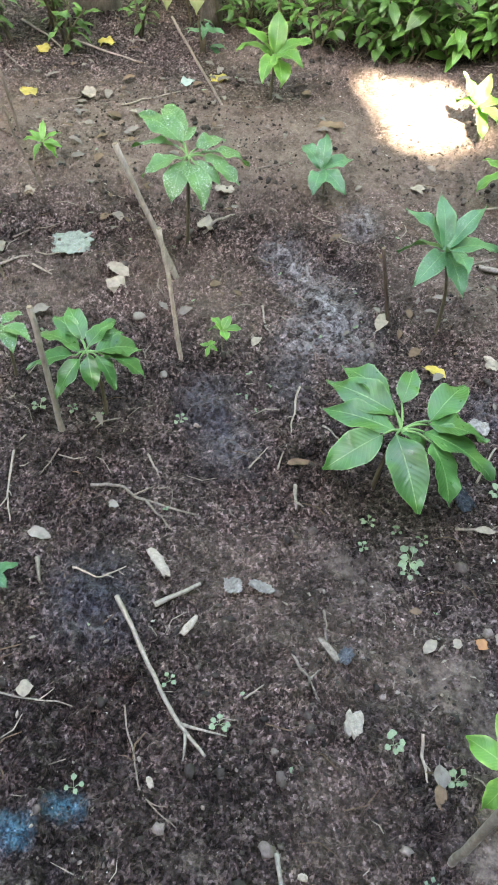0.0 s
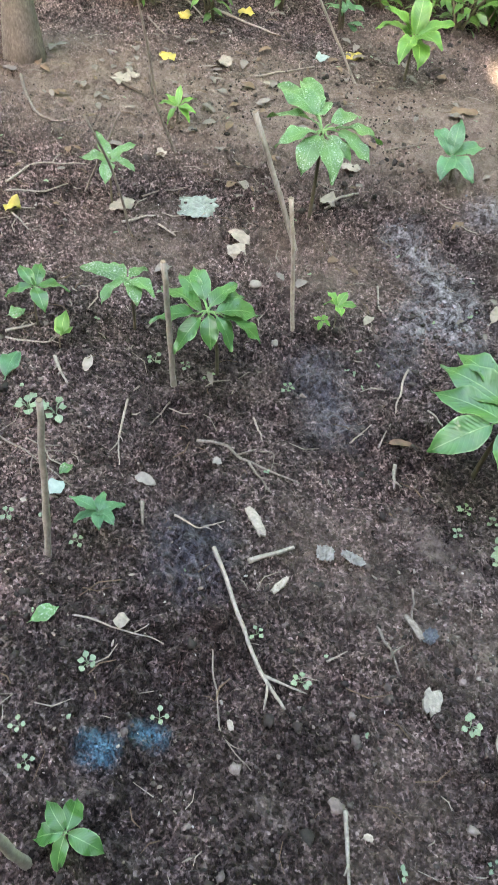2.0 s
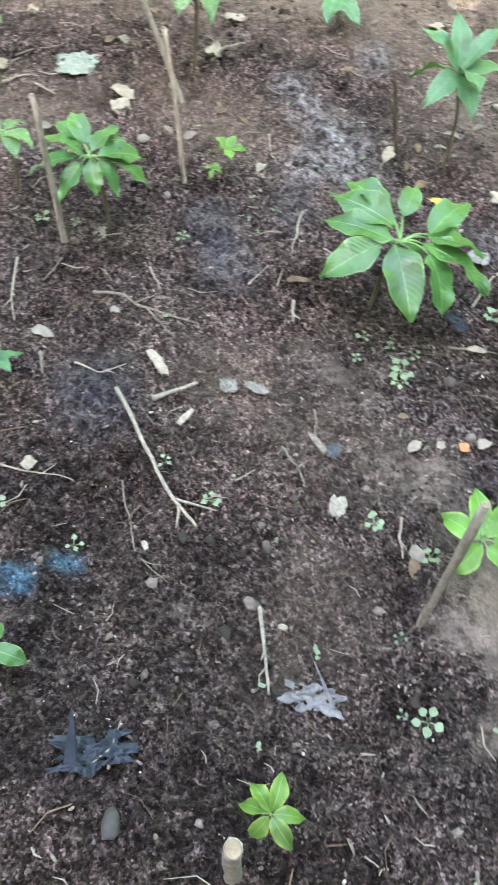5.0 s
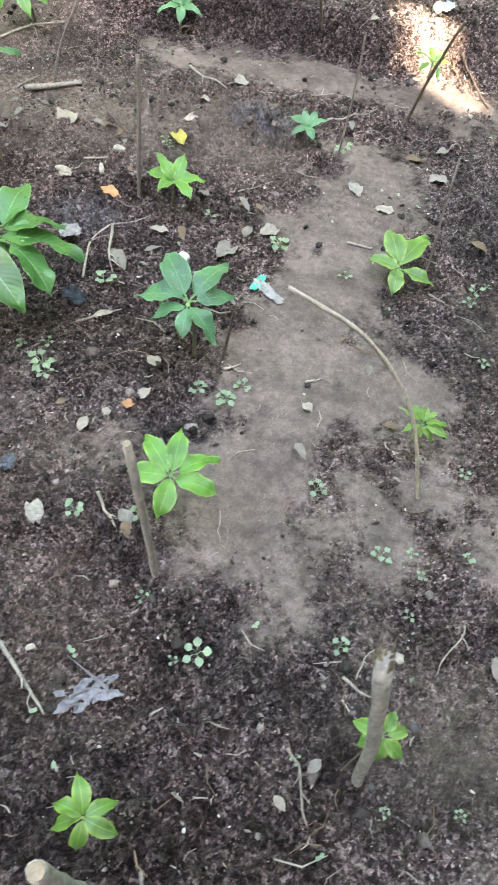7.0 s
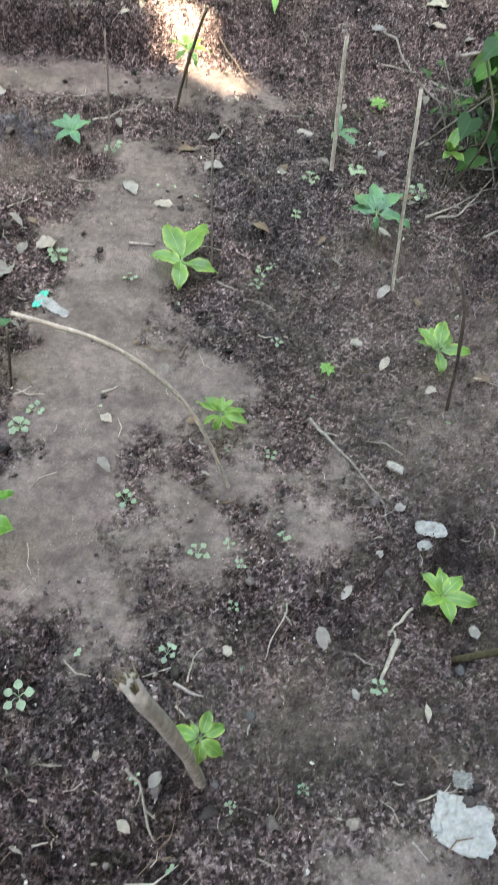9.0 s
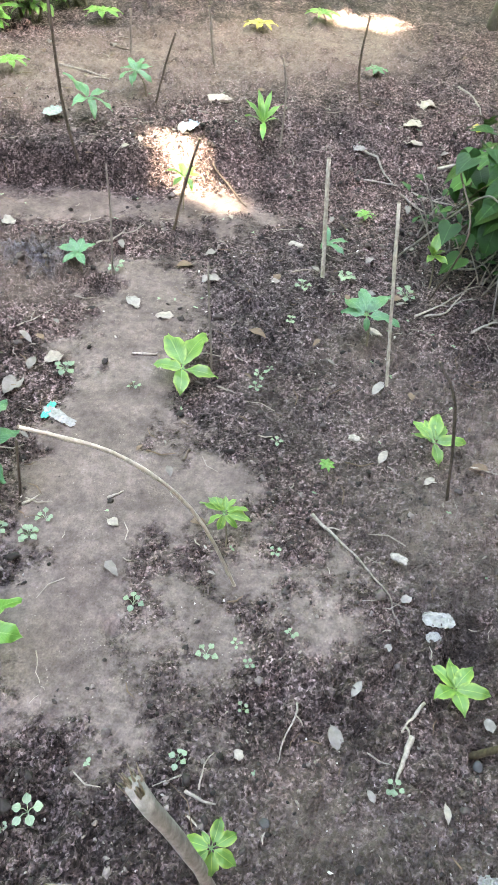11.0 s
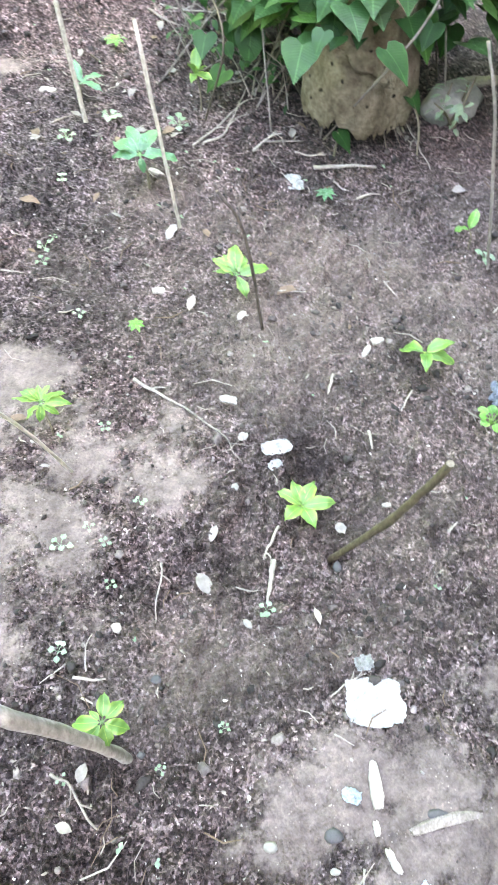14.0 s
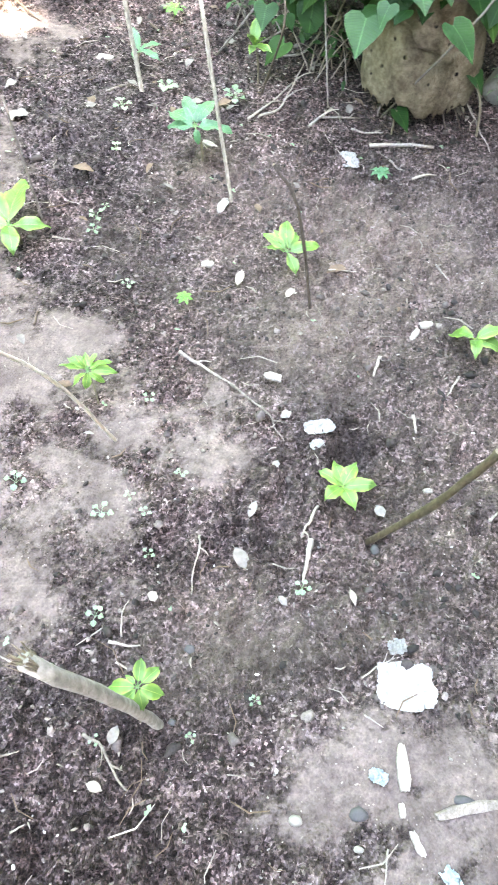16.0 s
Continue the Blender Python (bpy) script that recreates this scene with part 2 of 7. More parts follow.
def bark_material():
    m, nt, b = shader("bark_tan", 0.9)
    p = coords(nt)
    big, small = fractal(nt, p, 9, 6, 0.7), fractal(nt, p, 70, 6, 0.75)
    col = ramp(nt, big, [(0.34, (0.10, 0.072, 0.046)), (0.46, (0.20, 0.155, 0.108)), (0.58, (0.30, 0.245, 0.18)), (0.72, (0.40, 0.345, 0.27))])
    col = mix(nt, 0.75, col, ramp(nt, small, [(0.3, (0.45, 0.44, 0.42)), (0.6, (1.1, 1.1, 1.1))]), "MULTIPLY")
    pits = node(nt, "TexVoronoi", Scale=26.0)
    nt.links.new(p, pits.inputs["Vector"])
    holes = ramp(nt, pits.outputs["Distance"], [(0.10, (1, 1, 1)), (0.2, (0, 0, 0))])
    some = ramp(nt, fractal(nt, p, 17, 2), [(0.56, (0, 0, 0)), (0.62, (1, 1, 1))])
    hole = mix(nt, 1.0, holes, some, "MULTIPLY")
    col = mix(nt, hole, col, (0.02, 0.015, 0.012))
    nt.links.new(col, b.inputs["Base Color"])
    bump(nt, b, mix(nt, hole, mix(nt, 0.5, big, small), (0, 0, 0)), 0.8, 0.02)


bark_material()
leaf_material("leaf_hedge", (0.013, 0.050, 0.009), (0.050, 0.122, 0.024), (0.11, 0.19, 0.06))
leaf_material("leaf_vine", (0.005, 0.021, 0.006), (0.013, 0.044, 0.012), (0.028, 0.075, 0.026), 0.0, 0.5, 0.14, 0.05)
# Lighter copy of leaf_vine, for leaves that look lit.
leaf_material("leaf_vine_lit", (0.012, 0.050, 0.010), (0.034, 0.098, 0.020), (0.07, 0.15, 0.045), 0.0, 0.45, 0.2, 0.12)
leaf_material("leaf_pale", (0.13, 0.17, 0.075), (0.24, 0.27, 0.15), (0.28, 0.29, 0.18))
mottled_material("screen_green", (0.012, 0.030, 0.010), (0.045, 0.10, 0.03), 2.2, 0.9, 0.2)
mottled_material("stone_pale", (0.075, 0.070, 0.060), (0.165, 0.155, 0.138), 60, 0.85, 0.004)
mottled_material("stone_white", (0.20, 0.195, 0.19), (0.31, 0.305, 0.295), 60, 0.7)
mottled_material("stone_dark", (0.022, 0.021, 0.022), (0.055, 0.052, 0.054), 60, 0.8, 0.004)
mottled_material("litter_white", (0.075, 0.067, 0.060), (0.19, 0.175, 0.16), 60, 0.75)
mottled_material("litter_grey", (0.055, 0.048, 0.043), (0.145, 0.130, 0.117), 60, 0.75)
mottled_material("litter_orange", (0.16, 0.080, 0.04), (0.29, 0.15, 0.075), 60, 0.7)
mottled_material("litter_blue", (0.11, 0.15, 0.14), (0.22, 0.28, 0.255), 60, 0.6)
mottled_material("paper_blue", (0.13, 0.165, 0.19), (0.25, 0.29, 0.31), 45, 0.6, 0.003)
mottled_material("paper_mint", (0.06, 0.08, 0.072), (0.19, 0.22, 0.20), 45, 0.5, 0.003)
mottled_material("paper_green", (0.01, 0.22, 0.16), (0.03, 0.36, 0.27), 45, 0.5)
mottled_material("paper_ash", (0.03, 0.029, 0.034), (0.19, 0.186, 0.205), 60, 0.9, 0.004)
mottled_material("paper_red", (0.14, 0.035, 0.032), (0.28, 0.085, 0.075), 45, 0.6)
mottled_material("film_grey", (0.035, 0.042, 0.054), (0.12, 0.138, 0.165), 45, 0.35)
mottled_material("film_dark", (0.006, 0.009, 0.014), (0.030, 0.040, 0.062), 30, 0.6)
wood_material("wood_raw", (0.085, 0.066, 0.048), (0.205, 0.170, 0.130))
wood_material("wood_white", (0.085, 0.076, 0.068), (0.25, 0.23, 0.207))
wood_material("wood_cane", (0.15, 0.130, 0.108), (0.42, 0.378, 0.322))
wood_material("wood_branch", (0.085, 0.078, 0.070), (0.30, 0.283, 0.258), 0.7)
wood_material("wood_moss", (0.022, 0.017, 0.009), (0.085, 0.066, 0.038))
leaf_material("leaf_weed", (0.055, 0.095, 0.055), (0.14, 0.195, 0.135), (0.22, 0.27, 0.20))


# ---- helpers for meshes ----
def part(name, bm, material, parent=None, label=""):
    me = bpy.data.meshes.new(name)
    bm.normal_update()
    bm.to_mesh(me)
    bm.free()
    me.materials.append(MATS[material])
    ob = new(name, me)
    ob.parent = parent
    return tagged(ob, label)


def smooth(ob):
    ob.data.polygons.foreach_set("use_smooth", [True] * len(ob.data.polygons))
    return ob


def thing(name, x, y, label, category, group="", z=None):
    ob = new(name)
    ob.location = (x, y, ground(x, y) if z is None else z)
    ob.empty_display_size = 0.05
    return tagged(ob, label, category, group)


def tube(bm, points, radii, sides=8, wobble=0.0, rng=None, capped=True):
    """A bent, tapered round bar through the points."""
    rng = rng or random
    points = [Vector(p) for p in points]
    rings, across = [], None
    for i, p in enumerate(points):
        ahead = (points[min(i + 1, len(points) - 1)] - points[max(i - 1, 0)]).normalized()
        if across is None:
            across = ahead.orthogonal().normalized()
        across = (across - ahead * across.dot(ahead)).normalized()
        other = ahead.cross(across)
        ring = []
        for k in range(sides):
            a = 2 * math.pi * k / sides
            r = radii[i] * (1 + wobble * rng.uniform(-1, 1))
            ring.append(bm.verts.new(p + (across * math.cos(a) + other * math.sin(a)) * r))
        rings.append(ring)
    for a, b in zip(rings, rings[1:]):
        for k in range(sides):
            bm.faces.new((a[k], a[(k + 1) % sides], b[(k + 1) % sides], b[k]))
    if capped:
        bm.faces.new(rings[0][::-1])
        bm.faces.new(rings[-1])


def curve_points(points, steps):
    """Points along a smooth line through the given ones (Catmull-Rom)."""
    p = [Vector(q) for q in points]
    p = [p[0] * 2 - p[1], *p, p[-1] * 2 - p[-2]]
    out = []
    for i in range(1, len(p) - 2):
        for k in range(steps):
            t = k / steps
            a, b, c, d = p[i - 1], p[i], p[i + 1], p[i + 2]
            out.append(0.5 * (2 * b + (c - a) * t + (2 * a - 5 * b + 4 * c - d) * t * t + (3 * b - a - 3 * c + d) * t ** 3))
    return out + [p[-2]]


# ---- ground ----
def blend(a, b, x):
    t = min(max((x - a) / (b - a), 0.0), 1.0)
    return t * t * (3 - 2 * t)


def coarse(x, y):
    """The lie of the bed: nearly level, with a low bank up to the terrace behind."""
    h = 0.0
    wide = 0.09 + 0.82 * blend(1.15, 1.9, x) + 0.55 * (1 - blend(-0.6, 0.3, x))
    foot = 2.72 + 0.05 * math.sin(3.1 * x) - 0.25 * blend(1.3, 2.2, x)
    h += 0.15 * blend(foot, foot + wide, y) * blend(-1.2, 0.2, x)
    h += 0.02 * noise.noise(Vector((x * 0.9, y * 0.9, 3.0)))
    return h


def ground(x, y):
    return coarse(x, y) + 0.012 * noise.noise(Vector((x * 4.0, y * 4.0, 7.0)))


def capsule(x, y, ax, ay, bx, by, r, soft=0.15):
    dx, dy = bx - ax, by - ay
    t = np.clip(((x - ax) * dx + (y - ay) * dy) / (dx * dx + dy * dy + 1e-9), 0, 1)
    d = np.hypot(x - ax - t * dx, y - ay - t * dy)
    return np.clip((r + soft - d) / (2 * soft), 0, 1)


def spacing(low, high, step, coarse_low, coarse_high, wide_step, far):
    """Fine steps from low to high, wider ones out to coarse_low and coarse_high, then ever wider ones."""
    inner = np.arange(low, high + step / 2, step)
    before = np.arange(coarse_low, low - wide_step / 2, wide_step)
    after = np.arange(inner[-1] + wide_step, coarse_high, wide_step)
    grow, out = wide_step, []
    while not out or out[-1] < far:
        grow *= 1.13
        out.append((out[-1] if out else 0) + grow)
    out = np.array(out)
    row = np.concatenate([before, inner, after])
    return np.concatenate([row[0] - out[::-1], row, row[-1] + out])


def chance(i, j, seed):
    """An even random number from 0 to 1 for each cell of a plane."""
    h = (i.astype(np.int64) * 374761393 + j.astype(np.int64) * 668265263 + seed * 1274126177) & 0x7FFFFFFF
    h = ((h ^ (h >> 13)) * 1103515245) & 0x7FFFFFFF
    return ((h ^ (h >> 16)) & 0xFFFFFF) / float(0x1000000)


def waves(x, y, scale, seed):
    """Smooth noise from -1 to 1."""
    x, y = x * scale, y * scale
    i, j = np.floor(x), np.floor(y)
    u, v = x - i, y - j
    u, v = u * u * (3 - 2 * u), v * v * (3 - 2 * v)
    a = chance(i, j, seed) * (1 - u) + chance(i + 1, j, seed) * u
    b = chance(i, j + 1, seed) * (1 - u) + chance(i + 1, j + 1, seed) * u
    return (a * (1 - v) + b * v) * 2 - 1


def rough_waves(x, y, scale, seed, octaves=4):
    return sum(waves(x, y, scale * 2.07 ** k, seed + k) * 0.55 ** k for k in range(octaves))


def clods(x, y, cell, seed, some=1.0):
    """Rounded lumps of uneven size, one to a cell, with sharp creases between them; from 0 to 1."""
    x = x / cell + 0.35 * waves(x, y, 1.3 / cell, seed + 5)
    y = y / cell + 0.35 * waves(x, y, 1.3, seed + 6)
    i, j = np.floor(x), np.floor(y)
    top = np.zeros_like(x)
    for di in (-1, 0, 1):
        for dj in (-1, 0, 1):
            a, b = i + di, j + dj
            cx, cy = a + 0.1 + 0.8 * chance(a, b, seed), b + 0.1 + 0.8 * chance(a, b, seed + 1)
            size = 0.35 + 0.5 * chance(a, b, seed + 2)
            up = (0.45 + 0.55 * chance(a, b, seed + 3)) * (chance(a, b, seed + 4) < some)
            d = ((x - cx) ** 2 + (y - cy) ** 2) / (size * size)
            top = np.maximum(top, up * np.sqrt(np.clip(1 - d, 0, 1)))
    return top


GRID = {}


def surface(x, y):
    """The height of the finished ground under many places at once."""
    i = np.clip(np.searchsorted(GRID["x"], x), 1, len(GRID["x"]) - 1)
    j = np.clip(np.searchsorted(GRID["y"], y), 1, len(GRID["y"]) - 1)
    return GRID["z"][j, i]


def lay(x, y):
    """Where a small thing lies on the crumbs."""
    d = 0.009
    return max(ground(x, y), float(np.max(surface(np.array([x, x - d, x + d, x, x]), np.array([y, y, y, y - d, y + d])))) - 0.003)


def build_ground():
    xs = spacing(-0.9, 2.2, 0.0060, -2.6, 3.1, 0.011, 80)
    ys = spacing(-0.35, 1.7, 0.0060, -0.5, 4.2, 0.0105, 80)
    X, Y = np.meshgrid(xs, ys)
    nx, ny = len(xs), len(ys)
    fields = {}
    for name, shapes, soft in (("silt", SILT, 0.15), ("dry", DRY_AND_LIT, 0.2), ("ash", ASH, 0.07), ("wet_glint", WET_GLINT, 0.08), ("dye", DYE, 0.024), ("overlay", WET_AND_SHADE, 0.2)):
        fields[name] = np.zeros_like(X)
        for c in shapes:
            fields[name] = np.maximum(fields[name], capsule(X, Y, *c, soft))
    fields["dry"] = np.maximum(fields["dry"], 0.27 * np.clip((X - 1.25) / 0.4, 0, 1) * np.clip((1.7 - Y) / 0.3, 0, 1) * np.clip((Y - 0.15) / 0.2, 0, 1))
    silt, ash = fields.pop("silt"), fields["ash"]
    cover = np.clip((silt + 0.24 * rough_waves(X, Y, 9.0, 40, 6) - 0.15) / 0.5, 0, 1)
    fields["cover"] = cover
    GRID["cover"] = cover
    Z = np.empty_like(X)
    for j in range(ny):
        y = float(ys[j])
        for i in range(nx):
            x = float(xs[i])
            Z[j, i] = ground(x, y) if -2.7 < x < 3.2 and -0.6 < y < 6.0 else coarse(x, y)
    near = (X > -2.8) & (X < 3.3) & (Y > -0.6) & (Y < 5.2)
    x, y = X[near], Y[near]
    patch = np.clip(0.75 + 0.7 * rough_waves(x, y, 2.6, 3, 3), 0.25, 1.5)
    heap = 0.020 * clods(x, y, 0.046, 11, 0.55) * patch + 0.015 * clods(x, y, 0.024, 21, 0.75) + 0.008 * clods(x, y, 0.0145, 31, 0.85)
    heap += 0.008 * rough_waves(x, y, 14.0, 50, 3) - 0.015
    heap *= 0.65 + 0.5 * patch
    heap += ash[near] * (0.034 * clods(x, y, 0.055, 61, 0.8) + 0.012 * clods(x, y, 0.02, 65, 0.8) + 0.008 * rough_waves(x, y, 35.0, 70, 3) - 0.006)
    heap += fields["wet_glint"][near] * (0.018 * clods(x, y, 0.032, 75, 0.8) - 0.004)
    crust = 0.0015 + 0.0028 * rough_waves(x, y, 6.0, 80, 3) + 0.0011 * clods(x, y, 0.02, 90, 0.3)
    Z[near] += heap * (1 - cover[near]) + crust * cover[near]
    for hx, hy, r, depth in HOLES:
        Z -= depth * np.exp(-((X - hx) ** 2 + (Y - hy) ** 2) / r ** 2)
    GRID["x"], GRID["y"], GRID["z"] = xs, ys, Z
    me = bpy.data.meshes.new("ground")
    idx = np.arange(nx * ny).reshape(ny, nx)
    quads = np.stack([idx[:-1, :-1], idx[:-1, 1:], idx[1:, 1:], idx[1:, :-1]], -1).reshape(-1, 4)
    me.vertices.add(nx * ny)
    me.vertices.foreach_set("co", np.stack([X, Y, Z], -1).astype(np.float32).ravel())
    me.loops.add(quads.size)
    me.loops.foreach_set("vertex_index", quads.astype(np.int32).ravel())
    me.polygons.add(len(quads))
    me.polygons.foreach_set("loop_start", np.arange(0, quads.size, 4, dtype=np.int32))
    me.update(calc_edges=True)
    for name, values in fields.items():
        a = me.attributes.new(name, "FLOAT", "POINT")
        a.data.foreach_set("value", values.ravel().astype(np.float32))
    me.materials.append(MATS["soil"])
    ob = smooth(new("ground", me))
    tagged(ob, "dark crumbly garden soil with smooth silty patches", "ground", kind="structure")


SILT = [(1.02, 0.95, 1.12, 0.80, 0.05), (1.30, 0.98, 1.36, 0.90, 0.02), (1.22, 1.10, 1.28, 1.02, 0.02), (1.35, 0.75, 1.38, 0.70, 0.01), (1.55, 0.05, 1.75, 0.15, 0.0), (0.80, 0.80, 0.88, 1.15, 0.13), (0.90, 1.25, 1.10, 1.20, 0.15), (0.90, 1.35, 0.98, 1.65, 0.12), (0.95, 1.75, 1.05, 2.1, 0.13), (0.35, 2.6, 1.45, 2.6, 0.07),
        (0.10, 0.96, 0.24, 0.99, 0.02), (1.2, -0.15, 1.5, 0.0, 0.10), (0.95, 0.62, 1.0, 0.8, 0.05), 
        (1.22, 0.98, 1.36, 0.86, 0.03), (0.48, 0.9, 0.52, 0.95, 0.02), (1.18, 0.92, 1.42, 0.94, 0.05), (1.38, 0.78, 1.30, 0.82, 0.03), (1.28, 0.05, 1.5, 0.22, 0.03)]
# Dry pale soil; the capsule at (-1.05, 1.08) paints a warm light spot.
DRY_AND_LIT = [(0.05, 0.78, 0.45, 0.85, -0.02), (0.5, 0.55, 0.55, 0.4, -0.06), (1.72, 1.02, 2.15, 1.25, 0.14), (1.18, 0.42, 1.55, 0.36, 0.0), (1.75, 0.55, 2.0, 0.65, -0.06), (1.35, 1.6, 1.5, 1.2, -0.08), (2.0, 1.38, 2.2, 1.28, 0.10), (2.25, 0.9, 2.3, 0.75, 0.08), (-1.6, 2.0, -0.9, 2.6, 0.3), (-0.9, 3.1, -0.5, 2.7, 0.35), (-1.05, 1.08, -0.97, 1.2, 0.05), (-0.8, 1.45, -0.6, 1.5, 0.05), (0.7, 3.6, 2.2, 4.3, 0.45), (-2.0, 1.5, -0.7, 2.5, 0.35), (-0.1, 2.1, 0.6, 2.2, 0.15), (1.7, 1.7, 1.9, 1.5, 0.05), (1.95, 1.30, 2.2, 1.05, 0.08), (2.12, 1.36, 2.34, 0.9, 0.06), (-1.6, 2.9, -0.9, 3.2, 0.1)]
ASH = [(-0.60, 1.80, -0.42, 1.72, 0.03), (-0.36, 1.72, -0.22, 1.60, 0.06), (-0.32, 1.54, -0.30, 1.50, 0.03), (-0.52, 2.16, -0.50, 2.12, 0.02)]
# Dark wet patches whose bluish colour stands for reflected sky.
WET_GLINT = [(-0.36, 1.16, -0.18, 1.06, 0.03), (-0.15, 0.57, -0.10, 0.54, 0.04), (0.22, 1.64, 0.30, 1.63, 0.02), (0.62, 2.30, 0.70, 2.25, 0.03), (-0.25, 1.40, -0.2, 1.32, 0.0)]
DYE = [(0.065, 0.172, 0.085, 0.188, 0.014), (0.105, 0.258, 0.125, 0.272, 0.008)]
# Damp places, and capsules that paint shade below climbers, stump and large plants.
WET_AND_SHADE = [(1.32, 1.15, 1.42, 1.7, -0.05), (1.0, 2.75, 0.3, 2.78, -0.04), (1.4, -0.12, 2.0, 0.12, -0.04), (2.2, 1.92, 2.75, 1.62, 0.02), (2.0, 2.2, 2.3, 2.0, -0.05), (1.63, 0.71, 1.70, 0.69, -0.02), (1.55, 0.08, 1.85, 0.2, -0.06), (-0.15, 0.33, 0.45, 0.36, 0.12), (0.35, 0.05, 0.85, 0.15, 0.18), (0.24, 1.26, 0.38, 1.22, 0.03), (1.56, 0.63, 1.68, 0.60, -0.06), (1.60, 0.62, 1.64, 0.60, -0.08), (2.30, 2.20, 2.5, 2.5, 0.22), (2.36, 1.74, 2.62, 1.74, 0.03), (1.0, 0.33, 1.1, 0.25, 0.0), (-0.5, 0.8, -0.4, 0.75, 0.05), (2.8, 1.5, 2.9, 1.9, 0.1), (-2.5, 2.3, -2.3, 2.9, 0.1)]
HOLES = [(0.92, 0.83, 0.018, 0.03), (1.10, 0.95, 0.03, 0.02), (1.665, 0.70, 0.05, 0.065), (1.60, 0.50, 0.02, 0.03), (-0.33, 0.34, 0.03, 0.02)]
build_ground()


# ---- kinds of things ----
def leaf_mesh(bm, base, way, length, width, droop, fold=0.42, point=1.0, rng=random, nu=12, nv=5, wave=0.10, twist=0.0):
    """A leaf blade from base along way: pointed, folded along its midrib and bending down towards the tip."""
    uvl = bm.loops.layers.uv.verify()
    way = Vector(way).normalized()
    side = way.cross(Vector((0, 0, 1)))
    side = side.normalized() if side.length > 1e-3 else Vector((1, 0, 0))
    side = Matrix.Rotation(twist, 3, way) @ side
    p, d = Vector(base), way.copy()
    rows, spine, phase = [], [], rng.uniform(0, 6)
    for i in range(nu + 1):
        u = i / nu
        up = side.cross(d).normalized()
        w = width * 0.53 * ((u / 0.5) ** 0.9 * ((1 - u) / 0.5) ** (1.15 * point)) ** 0.9 * (1 - 0.3 * blend(0.75, 1.0, u)) if u < 1 else 0.0
        w = max(w, width * 0.02)
        spine.append(p.copy())
        row = []
        for j in range(nv):
            v = j / (nv - 1) * 2 - 1
            lift = fold * abs(v) * w - 0.2 * w * v * v + wave * width * (math.sin(9 * u + phase + 2 * v) + 0.6 * math.sin(19 * u + 3 * phase + v)) * abs(v)
            row.append((bm.verts.new(p + side * v * w + up * lift), u, (v + 1) / 2))
        rows.append(row)
        p = p + d * (length / nu)
        d = (Matrix.Rotation(-droop / nu, 3, side) @ d).normalized()
    for a, b in zip(rows, rows[1:]):
        for j in range(nv - 1):
            quad = (a[j], a[j + 1], b[j + 1], b[j])
            f = bm.faces.new([q[0] for q in quad])
            f.smooth = True
            for loop, q in zip(f.loops, quad):
                loop[uvl].uv = (q[1], q[2])
    return spine


def yam_plant(x, y, hub, leaves, material, label, wide=0.36, droop=0.95, stem=0.008, seed=0):
    """A young yam-like plant: one stalk, at whose top long leaflets spread like the fingers of an open palm.
    hub: the top, from the foot; leaves: the direction in degrees, the length in metres and the slope in degrees of each leaflet; then, for those that sit
    out on a side arm, the arm's direction and length."""
    rng = random.Random(seed * 7 + 3)
    ob = thing("yam_plant", x, y, label, "plant", "young plants on the bed")
    hub = Vector(hub)
    bm = bmesh.new()
    bend = Vector((hub.x * 0.3, hub.y * 0.3, hub.z * 0.55))
    pts = curve_points([(0, 0, -0.03), bend, hub], 5)
    most = max(leaf[1] for leaf in leaves)
    stem = min(stem * 0.72, 0.034 * most)
    tube(bm, pts, [stem * (1.15 - 0.4 * i / len(pts)) for i in range(len(pts))], 7)
    smooth(part("stalk", bm, "stem_green", ob, "pale mottled stalk"))
    for a, size, slope, *arm in leaves:
        a = radians(a)
        bow = droop * rng.uniform(0.8, 1.2) * (1.0 if slope < 20 else 0.6)
        rise = min(radians(slope) + bow / 2, 1.35)
        way = Vector((math.cos(a) * math.cos(rise), math.sin(a) * math.cos(rise), math.sin(rise)))
        out = hub + Vector((math.cos(a), math.sin(a), 0.1)) * most * 0.05
        if arm:
            turn, reach = radians(arm[0]), arm[1]
            out = hub + Vector((math.cos(turn) * reach, math.sin(turn) * reach, 0.008))
            bm = bmesh.new()
            middle = hub.lerp(out, 0.5) + Vector((0, 0, 0.15 * reach))
            tube(bm, curve_points([hub, middle, out], 3), [stem * w for w in (0.6, 0.57, 0.53, 0.5, 0.46, 0.42, 0.38)], 6)
            smooth(part("side_arm", bm, "leaf_rib", ob, "pale green side arm"))
        bm = bmesh.new()
        bm.loops.layers.uv.verify()
        if not arm:
            tube(bm, [hub, out], [stem * 0.45, stem * 0.4], 5)
        spine = leaf_mesh(bm, out, way, size, min(size, most * 0.9) * wide * rng.uniform(0.9, 1.15), bow, rng=rng,
                          twist=rng.uniform(-0.3, 0.3))
        leaf = part("leaf", bm, material, ob)
        if most > 0.075:
            bm = bmesh.new()
            rib = max(0.0007, 0.0055 * most)
            tube(bm, spine[:-2], [rib * (1 - 0.075 * i) for i in range(len(spine) - 2)], 5)
            smooth(part("midrib", bm, "leaf_rib", leaf, "pale raised midrib"))
    return ob


